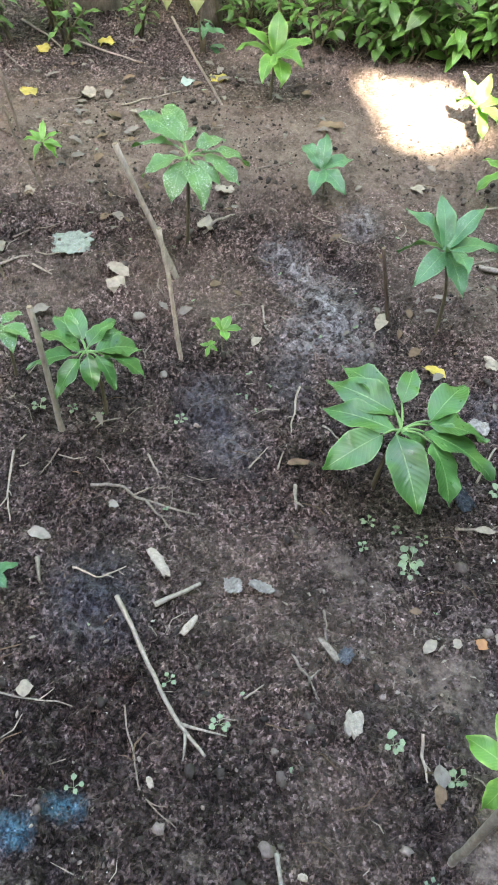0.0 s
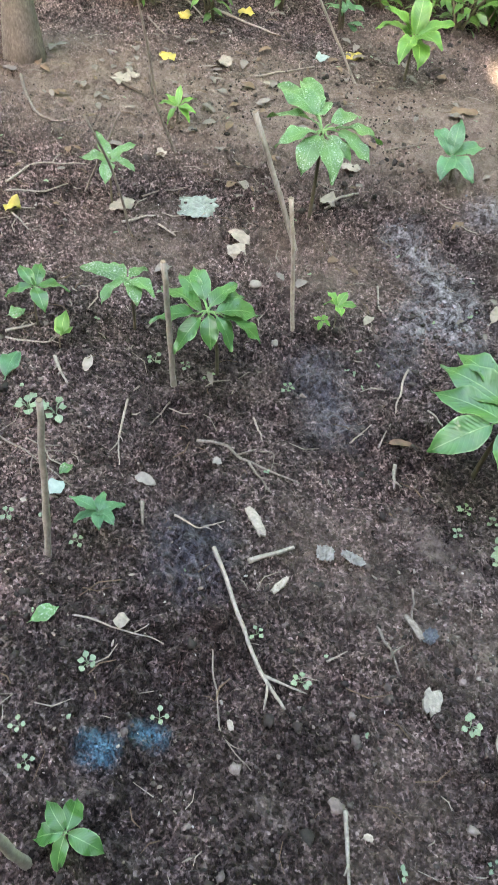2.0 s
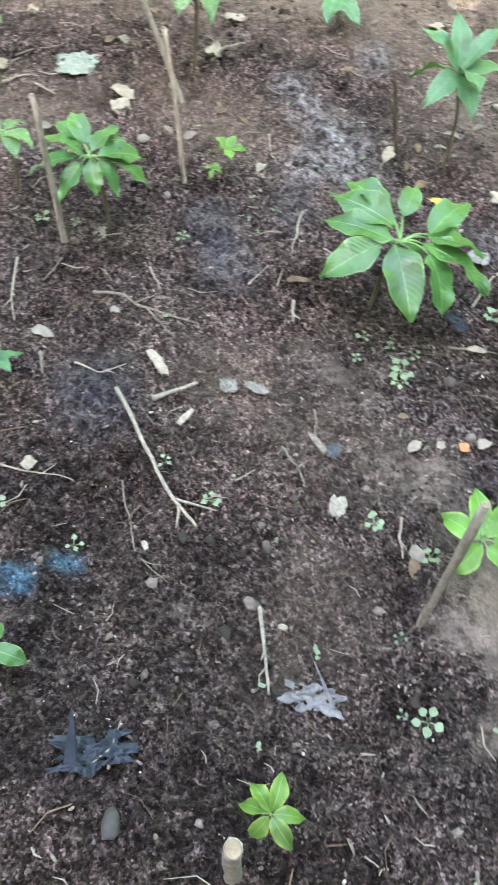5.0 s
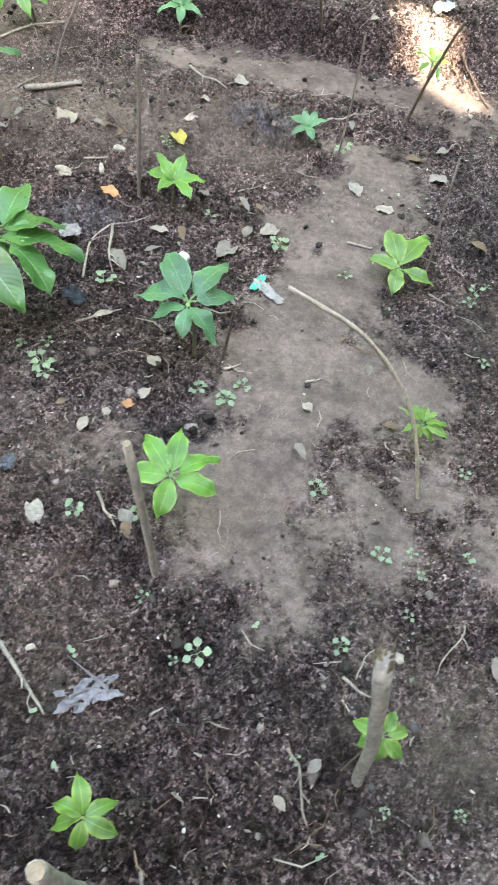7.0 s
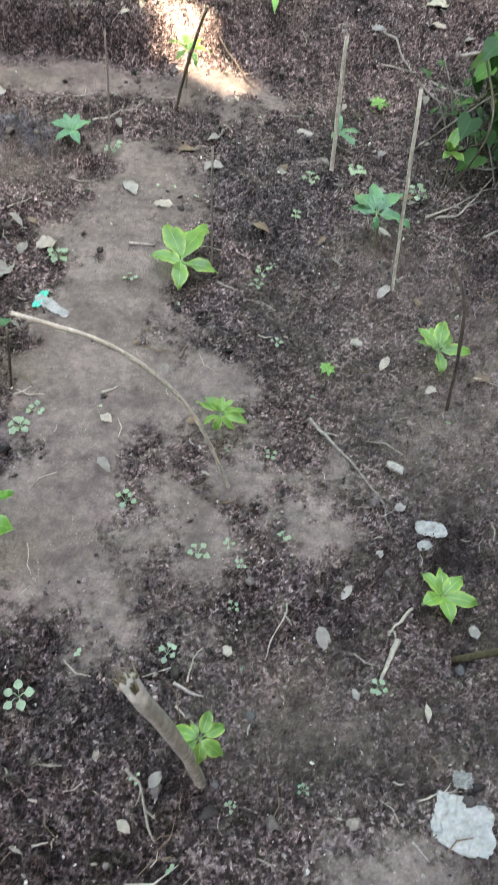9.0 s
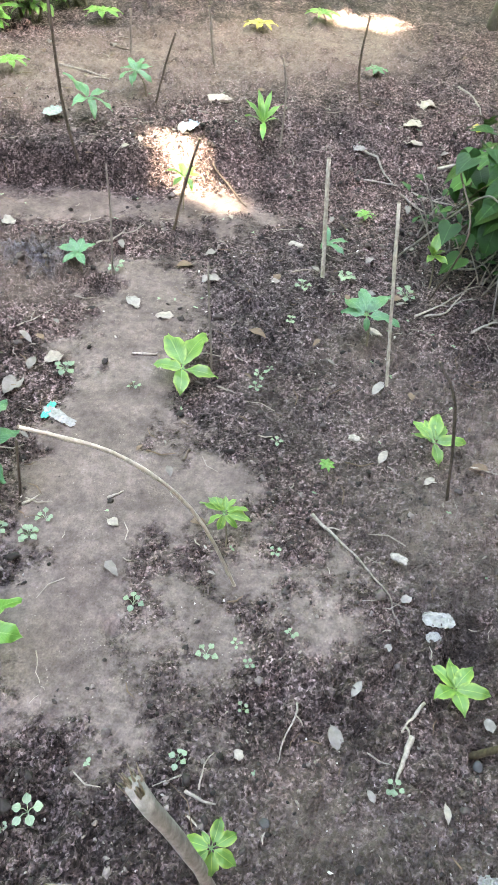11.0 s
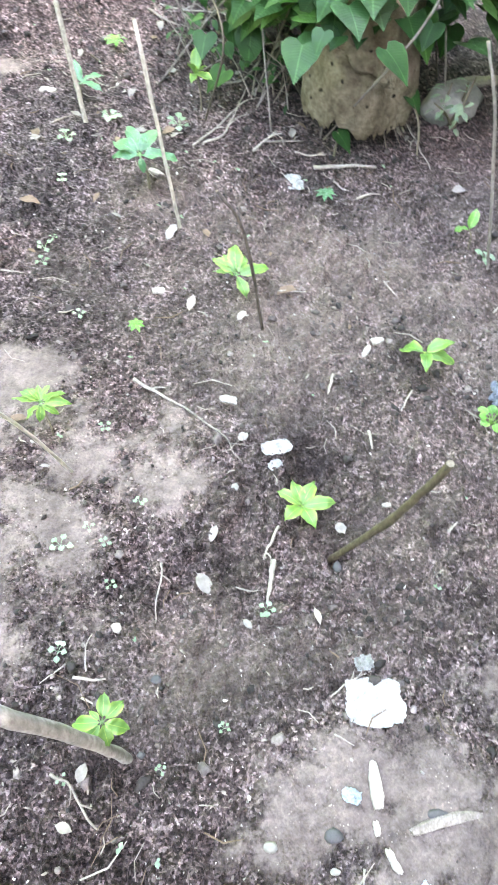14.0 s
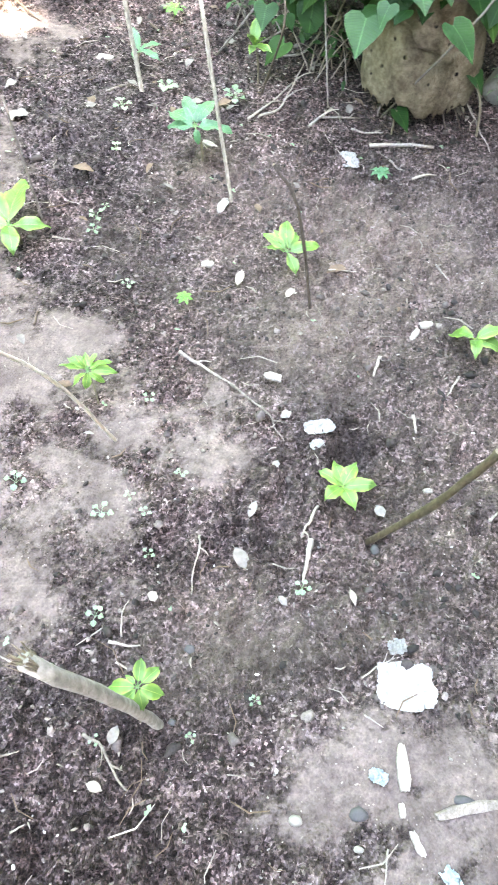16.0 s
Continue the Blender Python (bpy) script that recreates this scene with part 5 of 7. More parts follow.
twig([(0.956, 0.351), (0.981, 0.319), (0.989, 0.264), (1.000, 0.237)], 0.0065, "wood_grey", "grey dry twig lying on the soil", seed=143)
twig([(0.717, 0.357), (0.736, 0.373)], 0.0051, "wood_pale", "pale dry twig lying on the soil", seed=144)
twig([(0.814, 0.360), (0.852, 0.363)], 0.0044, "wood_pale", "pale dry twig lying on the soil", seed=145)
twig([(0.433, 0.439), (0.491, 0.384), (0.545, 0.334)], 0.0090, "wood_white", "short pale stick lying on the soil", seed=146)
twig([(0.810, 0.249), (0.835, 0.252)], 0.0041, "wood_pale", "pale dry twig lying on the soil", seed=147)
twig([(1.101, 1.297), (1.122, 1.342)], 0.0075, "wood_dark", "dark thin twig lying on the soil", seed=148)
twig([(1.220, 1.583), (1.266, 1.546)], 0.0058, "wood_pale", "pale dry twig lying on the soil", seed=149)
twig([(0.769, 0.787), (0.787, 0.661)], 0.0026, "wood_pale", "pale dry twig lying on the soil", seed=150)
twig([(0.753, 0.137), (0.761, 0.105)], 0.0091, "wood_grey", "grey dry twig lying on the soil", seed=151)
twig([(1.398, 1.095), (1.436, 1.029), (1.476, 0.963)], 0.0090, "wood_pale", "pale dry twig lying on the soil", seed=152)
twig([(1.476, 0.963), (1.517, 0.861), (1.528, 0.779)], 0.0059, "wood_grey", "grey dry twig lying on the soil", seed=153)
twig([(1.522, 0.597), (1.483, 0.569), (1.460, 0.545)], 0.0071, "wood_pale", "pale dry twig lying on the soil", seed=158)
twig([(1.478, 0.536), (1.424, 0.461)], 0.0121, "wood_pale", "pale dry twig lying on the soil", seed=159)
twig([(2.216, 1.667), (2.405, 1.600)], 0.0131, "wood_pale", "pale dry twig lying on the soil", tip=0.9, seed=160)
twig([(2.265, 1.488), (2.334, 1.469)], 0.0089, "wood_pale", "pale dry twig lying on the soil", seed=161)
twig([(2.225, 1.566), (2.263, 1.531)], 0.0064, "wood_pale", "pale dry twig lying on the soil", seed=162)
twig([(2.074, 1.803), (2.197, 1.881)], 0.0106, "wood_pale", "pale dry twig lying on the soil", seed=163)
twig([(1.957, 1.919), (2.025, 1.938), (2.125, 2.034), (2.230, 2.155)], 0.0080, "wood_pale", "pale dry twig lying on the soil", seed=164)
twig([(2.653, 1.825), (2.621, 1.697), (2.571, 1.535)], 0.0086, "wood_pale", "pale dry twig lying on the soil", seed=165)
twig([(2.134, 1.841), (2.260, 1.810)], 0.0081, "wood_grey", "grey dry twig lying on the soil", seed=166)
twig([(2.189, 1.742), (2.282, 1.708)], 0.0080, "wood_pale", "pale dry twig lying on the soil", seed=167)
twig([(1.854, 1.222), (1.927, 1.199)], 0.0056, "wood_pale", "pale dry twig lying on the soil", seed=168)
twig([(1.829, 0.732), (1.811, 0.688)], 0.0089, "wood_pale", "pale dry twig lying on the soil", seed=169)
twig([(1.840, 0.912), (1.799, 0.867)], 0.0093, "wood_pale", "pale dry twig lying on the soil", seed=170)
twig([(1.990, 0.792), (1.933, 0.753)], 0.0062, "wood_pale", "pale dry twig lying on the soil", seed=171)
twig([(1.448, 0.256), (1.498, 0.265), (1.545, 0.264)], 0.0039, "wood_pale", "pale dry twig lying on the soil", seed=172)
twig([(1.422, 0.197), (1.444, 0.165)], 0.0038, "wood_pale", "pale dry twig lying on the soil", seed=173)
twig([(1.609, 0.141), (1.607, 0.113), (1.625, 0.095)], 0.0047, "wood_dark", "dark thin twig lying on the soil", seed=174)
twig([(1.361, -0.003), (1.329, -0.048)], 0.0042, "wood_pale", "pale dry twig lying on the soil", seed=175)
twig([(1.159, 0.199), (1.204, 0.174)], 0.0022, "wood_pale", "pale dry twig lying on the soil", seed=176)
twig([(2.130, 1.138), (2.150, 1.093)], 0.0058, "wood_pale", "pale dry twig lying on the soil", seed=177)
twig([(2.356, 0.935), (2.459, 0.976)], 0.0057, "wood_pale", "pale dry twig lying on the soil", seed=178)
twig([(1.039, 0.516), (0.985, 0.499)], 0.0039, "wood_pale", "pale dry twig lying on the soil", seed=179)
twig([(1.380, 0.512), (1.430, 0.488)], 0.0042, "wood_pale", "pale dry twig lying on the soil", seed=180)
twig([(1.504, 0.834), (1.454, 0.834)], 0.0029, "wood_pale", "pale dry twig lying on the soil", seed=181)
twig([(1.549, 2.195), (1.628, 2.211)], 0.0080, "wood_grey", "grey dry twig lying on the soil", seed=182)
twig([(1.810, 2.542), (1.829, 2.475)], 0.0103, "wood_dark", "dark thin twig lying on the soil", seed=183)
twig([(1.845, 0.441), (1.875, 0.450)], 0.0073, "wood_pale", "pale dry twig lying on the soil", seed=184)
twig([(2.007, 2.998), (2.056, 2.890), (2.080, 2.784)], 0.0111, "wood_pale", "pale dry twig lying on the soil", seed=185)
twig([(1.966, 2.823), (2.104, 2.783)], 0.0090, "wood_pale", "pale dry twig lying on the soil", seed=186)
twig([(2.102, 2.728), (2.173, 2.596)], 0.0107, "wood_grey", "grey dry twig lying on the soil", seed=187)
twig([(2.157, 2.748), (2.248, 2.675), (2.386, 2.636)], 0.0090, "wood_pale", "pale dry twig lying on the soil", seed=188)
twig([(2.201, 2.534), (2.291, 2.451)], 0.0103, "wood_pale", "pale dry twig lying on the soil", seed=189)
twig([(2.145, 2.218), (2.239, 2.201), (2.365, 2.310)], 0.0111, "wood_pale", "pale dry twig lying on the soil", seed=190)
twig([(2.657, 3.663), (2.674, 3.473), (2.632, 3.286)], 0.0108, "wood_pale", "pale dry twig lying on the soil", seed=191)
twig([(2.319, 2.907), (2.487, 2.936)], 0.0186, "wood_pale", "flat pale piece of bark", seed=192)
twig([(1.923, 1.923), (1.994, 1.951), (2.135, 2.048)], 0.0087, "wood_pale", "pale dry twig lying on the soil", seed=193)
twig([(0.705, 3.722), (0.906, 3.604)], 0.0118, "wood_pale", "pale dry twig lying on the soil", seed=195)
twig([(0.819, 3.599), (0.930, 3.556)], 0.0097, "wood_pale", "pale dry twig lying on the soil", seed=196)
twig([(0.940, 4.045), (1.031, 3.920)], 0.0128, "wood_dark", "dark thin twig lying on the soil", seed=197)
fallen_leaf(-0.332, 0.590, 0.054, 0.028, 27, "litter_white", "pale dry leaf lying on the soil", seed=198)
fallen_leaf(-0.274, 0.751, 0.029, 0.020, 21, "litter_white", "pale dry leaf lying on the soil", seed=199)
fallen_leaf(0.053, 1.656, 0.066, 0.036, 4, "leaf_yellow", "yellow fallen leaf beside a plant", seed=200)
fallen_leaf(0.588, 0.726, 0.045, 0.028, -52, "litter_white", "pale oval dry leaf on soil", seed=201)
fallen_leaf(0.600, 0.684, 0.045, 0.021, -58, "litter_brown", "withered brown leaf on the soil", seed=202)
fallen_leaf(0.526, 1.007, 0.030, 0.024, 6, "litter_orange", "orange withered leaf on soil", seed=203)
fallen_leaf(-0.031, 1.126, 0.062, 0.020, 38, "litter_brown", "curled brown leaf on the soil", seed=204)
fallen_leaf(-0.886, 1.363, 0.087, 0.048, 6, "litter_pale", "pale dry leaf lying on the soil", seed=205)
fallen_leaf(-0.836, 1.308, 0.070, 0.055, 11, "litter_pale", "pale dry leaf lying on the soil", seed=206)
fallen_leaf(-0.853, 1.724, 0.061, 0.064, 16, "litter_pale", "pale dry leaf lying on the soil", seed=207)
fallen_leaf(-0.949, 1.935, 0.075, 0.045, 35, "litter_pale", "pale dry leaf lying on the soil", seed=208)
fallen_leaf(-1.945, 1.910, 0.091, 0.061, -4, "leaf_yellow", "small yellow fallen leaf on soil on soil", seed=209)
fallen_leaf(-1.553, 2.611, 0.101, 0.071, 85, "leaf_yellow", "yellow fallen leaf by the shrubs", seed=210)
fallen_leaf(-2.109, 2.484, 0.075, 0.073, 52, "leaf_yellow", "yellow fallen leaf by the shrubs", seed=211)
fallen_leaf(-2.229, 2.230, 0.062, 0.067, 96, "leaf_yellow", "small yellow fallen leaf on soil on soil", seed=212)
fallen_leaf(-1.775, 2.066, 0.067, 0.075, 13, "litter_pale", "pale dry leaf lying on the soil", seed=213)
fallen_leaf(-0.484, 2.477, 0.063, 0.037, 38, "litter_pale", "pale dry leaf lying on the soil", seed=214)
fallen_leaf(-0.966, 2.602, 0.115, 0.058, 44, "litter_brown", "dark brown dry leaf on soil", seed=215)
fallen_leaf(-1.390, 1.452, 0.039, 0.046, 73, "litter_pale", "pale dry leaf lying on the soil", seed=216)
fallen_leaf(-1.617, 2.476, 0.064, 0.063, 65, "litter_blue", "dusty bluish fallen leaf on soil", seed=217)
fallen_leaf(-0.173, 1.731, 0.092, 0.036, 101, "litter_pale", "split dry leaf on end", seed=218)
fallen_leaf(-1.230, 1.175, 0.094, 0.059, 83, "litter_pale", "pale dry leaf lying on the soil", seed=219)
fallen_leaf(-1.386, 0.883, 0.050, 0.068, 38, "leaf_yellow", "bright yellow fallen leaf on soil", seed=220)
fallen_leaf(-1.887, 1.641, 0.086, 0.079, 25, "litter_pale", "pale dry leaf lying on the soil", seed=221)
fallen_leaf(-1.888, 1.702, 0.040, 0.061, 94, "litter_pale", "pale dry leaf lying on the soil", seed=222)
fallen_leaf(-0.718, 0.698, 0.060, 0.024, 132, "litter_pale", "dusty grey leaf on the soil", seed=224)
fallen_leaf(-0.430, 0.424, 0.041, 0.039, 98, "litter_blue", "pale heart-shaped leaf on the soil", seed=225)
fallen_leaf(-0.468, 0.471, 0.038, 0.024, 94, "leaf_speckled", "green dusty leaf on the soil", seed=226)
fallen_leaf(-0.090, 0.351, 0.033, 0.030, 53, "litter_pale", "round pale leaf on a runner", seed=227)
fallen_leaf(-0.196, 0.247, 0.058, 0.032, 80, "leaf_speckled", "green speckled leaf on a runner", seed=228)
fallen_leaf(-0.837, 0.549, 0.099, 0.047, 133, "leaf_blue", "large dusty bluish leaf", seed=229)
fallen_leaf(-0.991, 0.657, 0.047, 0.044, 80, "leaf_speckled", "dusty green leaf on the soil", seed=230)
fallen_leaf(0.092, 2.056, 0.073, 0.075, 52, "litter_pale", "pale oval dry leaf on soil", seed=231)
fallen_leaf(0.658, 1.603, 0.082, 0.049, 57, "litter_grey", "grey oval dry leaf on soil", seed=232)
fallen_leaf(0.389, 1.465, 0.110, 0.038, -55, "litter_grey", "grey drooping dry leaf", seed=233)
fallen_leaf(0.307, 1.725, 0.068, 0.037, -22, "litter_orange", "orange brown fallen leaf", seed=234)
fallen_leaf(0.434, 2.054, 0.092, 0.047, -59, "leaf_yellow", "yellow fallen leaf above a plant", seed=235)
fallen_leaf(0.571, 2.484, 0.053, 0.062, 29, "litter_white", "white dry leaf on silt", seed=236)
fallen_leaf(0.994, 1.994, 0.072, 0.041, -69, "litter_white", "white dry leaf on silt", seed=237)
fallen_leaf(1.091, 1.921, 0.061, 0.037, -8, "litter_pale", "pale dry leaf lying on the soil", seed=238)
fallen_leaf(1.256, 2.126, 0.074, 0.041, 8, "litter_white", "curved white dry leaf on silt", seed=239)
fallen_leaf(0.554, 1.148, 0.046, 0.028, -37, "litter_pale", "pale dry leaf lying on the soil", seed=240)
fallen_leaf(0.551, 1.050, 0.049, 0.022, 57, "litter_pale", "pale dry leaf lying on the soil", seed=242)
fallen_leaf(0.456, 2.202, 0.068, 0.034, 21, "litter_pale", "pale dry leaf lying on the soil", seed=245)
fallen_leaf(0.160, 1.789, 0.041, 0.039, 31, "litter_pale", "pale dry leaf lying on the soil", seed=246)
fallen_leaf(0.468, 1.613, 0.059, 0.026, -12, "litter_pale", "pale dry leaf lying on the soil", seed=247)
fallen_leaf(0.763, 1.704, 0.063, 0.043, 34, "litter_pale", "pale dry leaf lying on the soil", seed=248)
fallen_leaf(1.146, 0.541, 0.020, 0.021, 26, "litter_pale", "pale dry leaf lying on the soil", seed=249)
fallen_leaf(1.004, 0.330, 0.034, 0.018, 50, "litter_grey", "grey folded dry leaf on soil", seed=250)
fallen_leaf(0.951, 0.263, 0.030, 0.016, -46, "litter_pale", "pale dry leaf lying on the soil", seed=251)
fallen_leaf(0.446, 0.930, 0.042, 0.022, 81, "litter_pale", "pale dry leaf lying on the soil", seed=252)
fallen_leaf(0.486, 0.971, 0.023, 0.021, 33, "litter_pale", "pale dry leaf lying on the soil", seed=253)
fallen_leaf(0.923, 1.093, 0.032, 0.023, -40, "litter_pale", "pale dry leaf lying on the soil", seed=254)
fallen_leaf(1.330, 0.548, 0.051, 0.027, -83, "litter_grey", "grey pointed dry leaf on soil", seed=255)
fallen_leaf(1.696, 1.562, 0.076, 0.026, 46, "litter_white", "white dry leaf at a stake", seed=257)
fallen_leaf(1.500, 0.396, 0.036, 0.012, -100, "litter_pale", "pale dry leaf lying on the soil", seed=258)
fallen_leaf(1.389, 0.633, 0.040, 0.016, 46, "litter_white", "pale dry leaf lying on the soil", seed=261)
fallen_leaf(1.480, 0.719, 0.023, 0.015, 40, "litter_white", "pale dry leaf lying on the soil", seed=262)
fallen_leaf(1.561, 0.840, 0.031, 0.020, 18, "litter_white", "pale dry leaf lying on the soil", seed=263)
fallen_leaf(1.368, 0.436, 0.025, 0.013, -71, "litter_white", "pale dry leaf lying on the soil", seed=264)
fallen_leaf(1.628, 1.276, 0.055, 0.021, 52, "litter_pale", "pale dry leaf lying on the soil", seed=265)
fallen_leaf(1.724, 1.176, 0.037, 0.020, 27, "litter_pale", "pale dry leaf lying on the soil", seed=266)
fallen_leaf(1.644, 0.546, 0.031, 0.023, -88, "litter_white", "pale curled dry leaf", seed=267)
fallen_leaf(2.292, 3.204, 0.147, 0.062, 20, "litter_pale", "pale dry leaf lying on the soil", seed=268)
fallen_leaf(2.238, 3.065, 0.093, 0.058, -29, "litter_pale", "pale dry leaf lying on the soil", seed=269)
fallen_leaf(2.410, 3.408, 0.120, 0.084, 19, "litter_pale", "pale dry leaf lying on the soil", seed=270)
fallen_leaf(2.578, 3.192, 0.051, 0.065, 123, "leaf_yellow", "yellow fallen leaf on soil", seed=271)
fallen_leaf(2.630, 3.079, 0.092, 0.063, 12, "litter_pale", "pale dry leaf lying on the soil", seed=272)
wood_chip(-0.095, 0.708, 0.091, 0.024, -18, "wood_white", "split pale wood splinter on the soil", seed=274)
wood_chip(0.416, 0.698, 0.061, 0.037, -58, "wood_white", "forked flat piece of grey wood", notch=0.45, seed=275)
wood_chip(0.296, 0.781, 0.063, 0.017, -15, "wood_grey", seed=276)
wood_chip(0.488, 0.439, 0.019, 0.012, 28, seed=277)
wood_chip(0.198, 0.384, 0.022, 0.011, -25, "wood_pale", seed=278)
wood_chip(0.056, 0.641, 0.054, 0.016, 93, "wood_pale", seed=279)
wood_chip(1.398, 3.320, 0.130, 0.072, 11, "wood_pale", "pale flat splinter on the terrace", seed=280)
wood_chip(1.445, 0.095, 0.080, 0.026, -114, "wood_white", "long pale wood splinter", notch=0.12, seed=281)
wood_chip(1.522, -0.010, 0.142, 0.019, -14, "wood_grey", "long grey weathered wood splinter", notch=0.15, seed=282)
wood_chip(1.411, -0.016, 0.046, 0.014, -88, "wood_pale", seed=283)
wood_chip(1.410, 0.037, 0.026, 0.012, -112, "wood_pale", seed=284)
wood_chip(1.567, 1.349, 0.036, 0.025, -18, "wood_white", "short whitish wood chip on soil", seed=285)
wood_chip(1.575, 0.945, 0.047, 0.024, -38, "wood_white", "whitish wood chip on the soil", seed=286)
wood_chip(1.760, 1.834, 0.054, 0.024, -54, "wood_white", "whitish wood chip at a plant", seed=287)
wood_chip(1.961, 0.951, 0.049, 0.016, 36, "wood_white", "whitish wood chip on dark soil", seed=288)
wood_chip(2.003, 0.968, 0.039, 0.023, -4, "wood_white", "whitish wood chip on dark soil", seed=289)
wood_chip(1.754, 0.545, 0.023, 0.011, -17, "wood_white", "whitish wood chip on soil", seed=290)
wood_chip(1.601, 2.376, 0.058, 0.033, -32, "wood_white", "whitish chip in pale soil", seed=291)
wood_chip(0.148, 1.810, 0.057, 0.023, -11, seed=292)
wood_chip(0.248, 1.843, 0.054, 0.015, -75, "wood_white", "whitish wood chip among litter", seed=293)
wood_chip(0.278, 1.934, 0.038, 0.030, -3, seed=294)
wood_chip(3.054, 1.905, 0.356, 0.069, -11, "wood_grey", "weathered board behind the stump", seed=295)
stone(-0.703, 1.265, 0.035, 0.032, 44, "stone_pale", "smooth whitish stone on soil", seed=296)
stone(-0.493, 1.146, 0.021, 0.025, 47, "stone_pale", "small whitish stone on soil", seed=297)
stone(0.550, 1.534, 0.033, 0.038, 16, "stone_white", "round white pebble on soil", seed=298)
stone(1.217, 2.975, 0.039, 0.072, 1, "stone_white", "white pebble on the bank", seed=299)
stone(1.239, 0.092, 0.024, 0.020, -29, "stone_pale", "pale pebble in silt", seed=300)
stone(1.515, 0.009, 0.041, 0.018, -29, "stone_dark", "dark flat stone in silt", seed=301)
stone(1.340, 0.060, 0.032, 0.024, -29, "stone_dark", "dark round stone in silt", seed=302)
stone(1.595, 0.475, 0.021, 0.023, -27, "stone_dark", "small dark stone at a stake", seed=303)
stone(1.176, 0.420, 0.020, 0.017, -28, "stone_dark", "small grey stone on soil", seed=304)
stone(1.103, 0.313, 0.014, 0.013, -29, "stone_dark", "small grey stone at a branch", seed=305)
stone(0.490, 0.023, 0.029, 0.046, 36, "stone_dark", "grey stone sunk in the soil", seed=306)
stone(1.316, 0.015, 0.019, 0.011, -29, "stone_pale", "pale pebble in silt", seed=307)
scrap("paper_scrap", 1.516, 0.212, 0.110, 0.087, -28, "paper_white", "torn white paper crumpled on the soil", high=0.010, ragged=0.14, seed=308)
scrap("paper_scrap", 1.537, 0.282, 0.038, 0.028, -14, "paper_white", "white crumpled paper scrap on the soil", seed=309)
scrap("paper_scrap", 1.435, -0.092, 0.060, 0.028, -87, "paper_blue", "pale bluish torn paper", high=0.015, seed=310)
scrap("paper_scrap", 1.612, 0.778, 0.070, 0.038, -12, "paper_white", "flat whitish scrap on soil", high=0.006, ragged=0.12, seed=311)
scrap("paper_scrap", 1.592, 0.742, 0.034, 0.026, 8, "paper_white", "small torn corner of whitish scrap", high=0.005, ragged=0.15, seed=411)
scrap("paper_scrap", 2.121, 1.617, 0.052, 0.081, -17, "paper_white", "folded white scrap near the stump", seed=312)
scrap("paper_scrap", 1.397, 0.098, 0.033, 0.024, -45, "paper_blue", "greyish scrap in silt", seed=313)
scrap("paper_scrap", 0.238, 1.553, 0.056, 0.052, 16, "paper_white", "white crumpled paper scrap on the soil", seed=314)
scrap("paper_scrap", 0.060, 0.771, 0.039, 0.035, 42, "paper_white", "white crumpled paper scrap on the soil", seed=315)
scrap("paper_scrap", 0.107, 0.807, 0.054, 0.022, 17, "paper_white", "white crumpled paper scrap on the soil", seed=316)
scrap("foil_scrap", -1.085, 1.357, 0.120, 0.102, 47, "paper_mint", "pale greenish torn foil", high=0.015, ragged=0.38, seed=317)
scrap("wrapper", 0.787, 1.465, 0.106, 0.032, -43, "paper_white", "small white and green wrapper", high=0.008, seed=318)
scrap("foil_scrap", 0.757, 1.493, 0.069, 0.021, 67, "paper_green", "green end of a torn wrapper", high=0.006, seed=319)
scrap("ash_patch", 0.605, 0.378, 0.097, 0.047, 30, "paper_ash", "pale grey ash crust on the soil", high=0.012, ragged=0.5, seed=320)
scrap("plastic_film", 0.327, 0.801, 0.027, 0.035, 0, "film_grey", "grey torn plastic film", seed=321)
scrap("plastic_film", 0.318, 1.315, 0.069, 0.047, -31, "film_dark", "dark torn plastic film", seed=322)
scrap("plastic_film", 0.398, 0.079, 0.124, 0.061, 53, "film_dark", "dark bluish plastic film in the soil", high=0.022, ragged=0.5, seed=323)
scrap("plastic_film", 2.184, 0.691, 0.055, 0.080, -39, "film_grey", "crumpled bluish grey plastic film", high=0.02, ragged=0.3, seed=324)
scrap("red_scrap", 1.518, -0.151, 0.037, 0.033, -35, "paper_red", "faded red plastic scrap", seed=326)
scrap("plastic_film", 0.709, 3.060, 0.066, 0.099, -23, "paper_mint", "greenish blue plastic scrap on the bank", seed=327)
scrap("paper_scrap", 1.253, 3.017, 0.055, 0.102, -30, "paper_blue", "bluish white scrap on the bank", seed=328)
scrap("paper_scrap", 1.976, 2.995, 0.053, 0.050, 8, "paper_white", "white crumpled paper scrap on the soil", seed=329)
weed(0.491, 0.709, 0.022, 6, seed=330)
weed(0.226, 0.535, 0.018, 5, seed=331)
weed(0.313, 1.079, 0.030, 7, seed=332)
weed(0.185, 1.103, 0.017, 5, seed=333)
weed(0.306, 1.142, 0.015, 4, seed=334)
weed(0.213, 1.037, 0.014, 4, seed=335)
weed(0.246, 1.128, 0.014, 4, seed=336)
weed(-0.831, 1.023, 0.017, 4, seed=337)
weed(0.104, 0.532, 0.014, 4, seed=338)
weed(-0.566, 0.896, 0.016, 4, seed=339)
weed(-0.341, 1.047, 0.018, 5, seed=340)
weed(-0.500, 0.920, 0.016, 4, seed=341)
weed(-0.682, 0.502, 0.032, 7, seed=342)
weed(-0.626, 0.544, 0.030, 6, seed=343)
weed(-0.631, 0.843, 0.021, 4, seed=344)
weed(-0.043, 0.097, 0.014, 4, seed=345)
weed(0.013, 0.074, 0.014, 4, seed=346)
weed(-0.062, 0.253, 0.019, 5, seed=347)
weed(0.103, 0.294, 0.016, 4, seed=348)
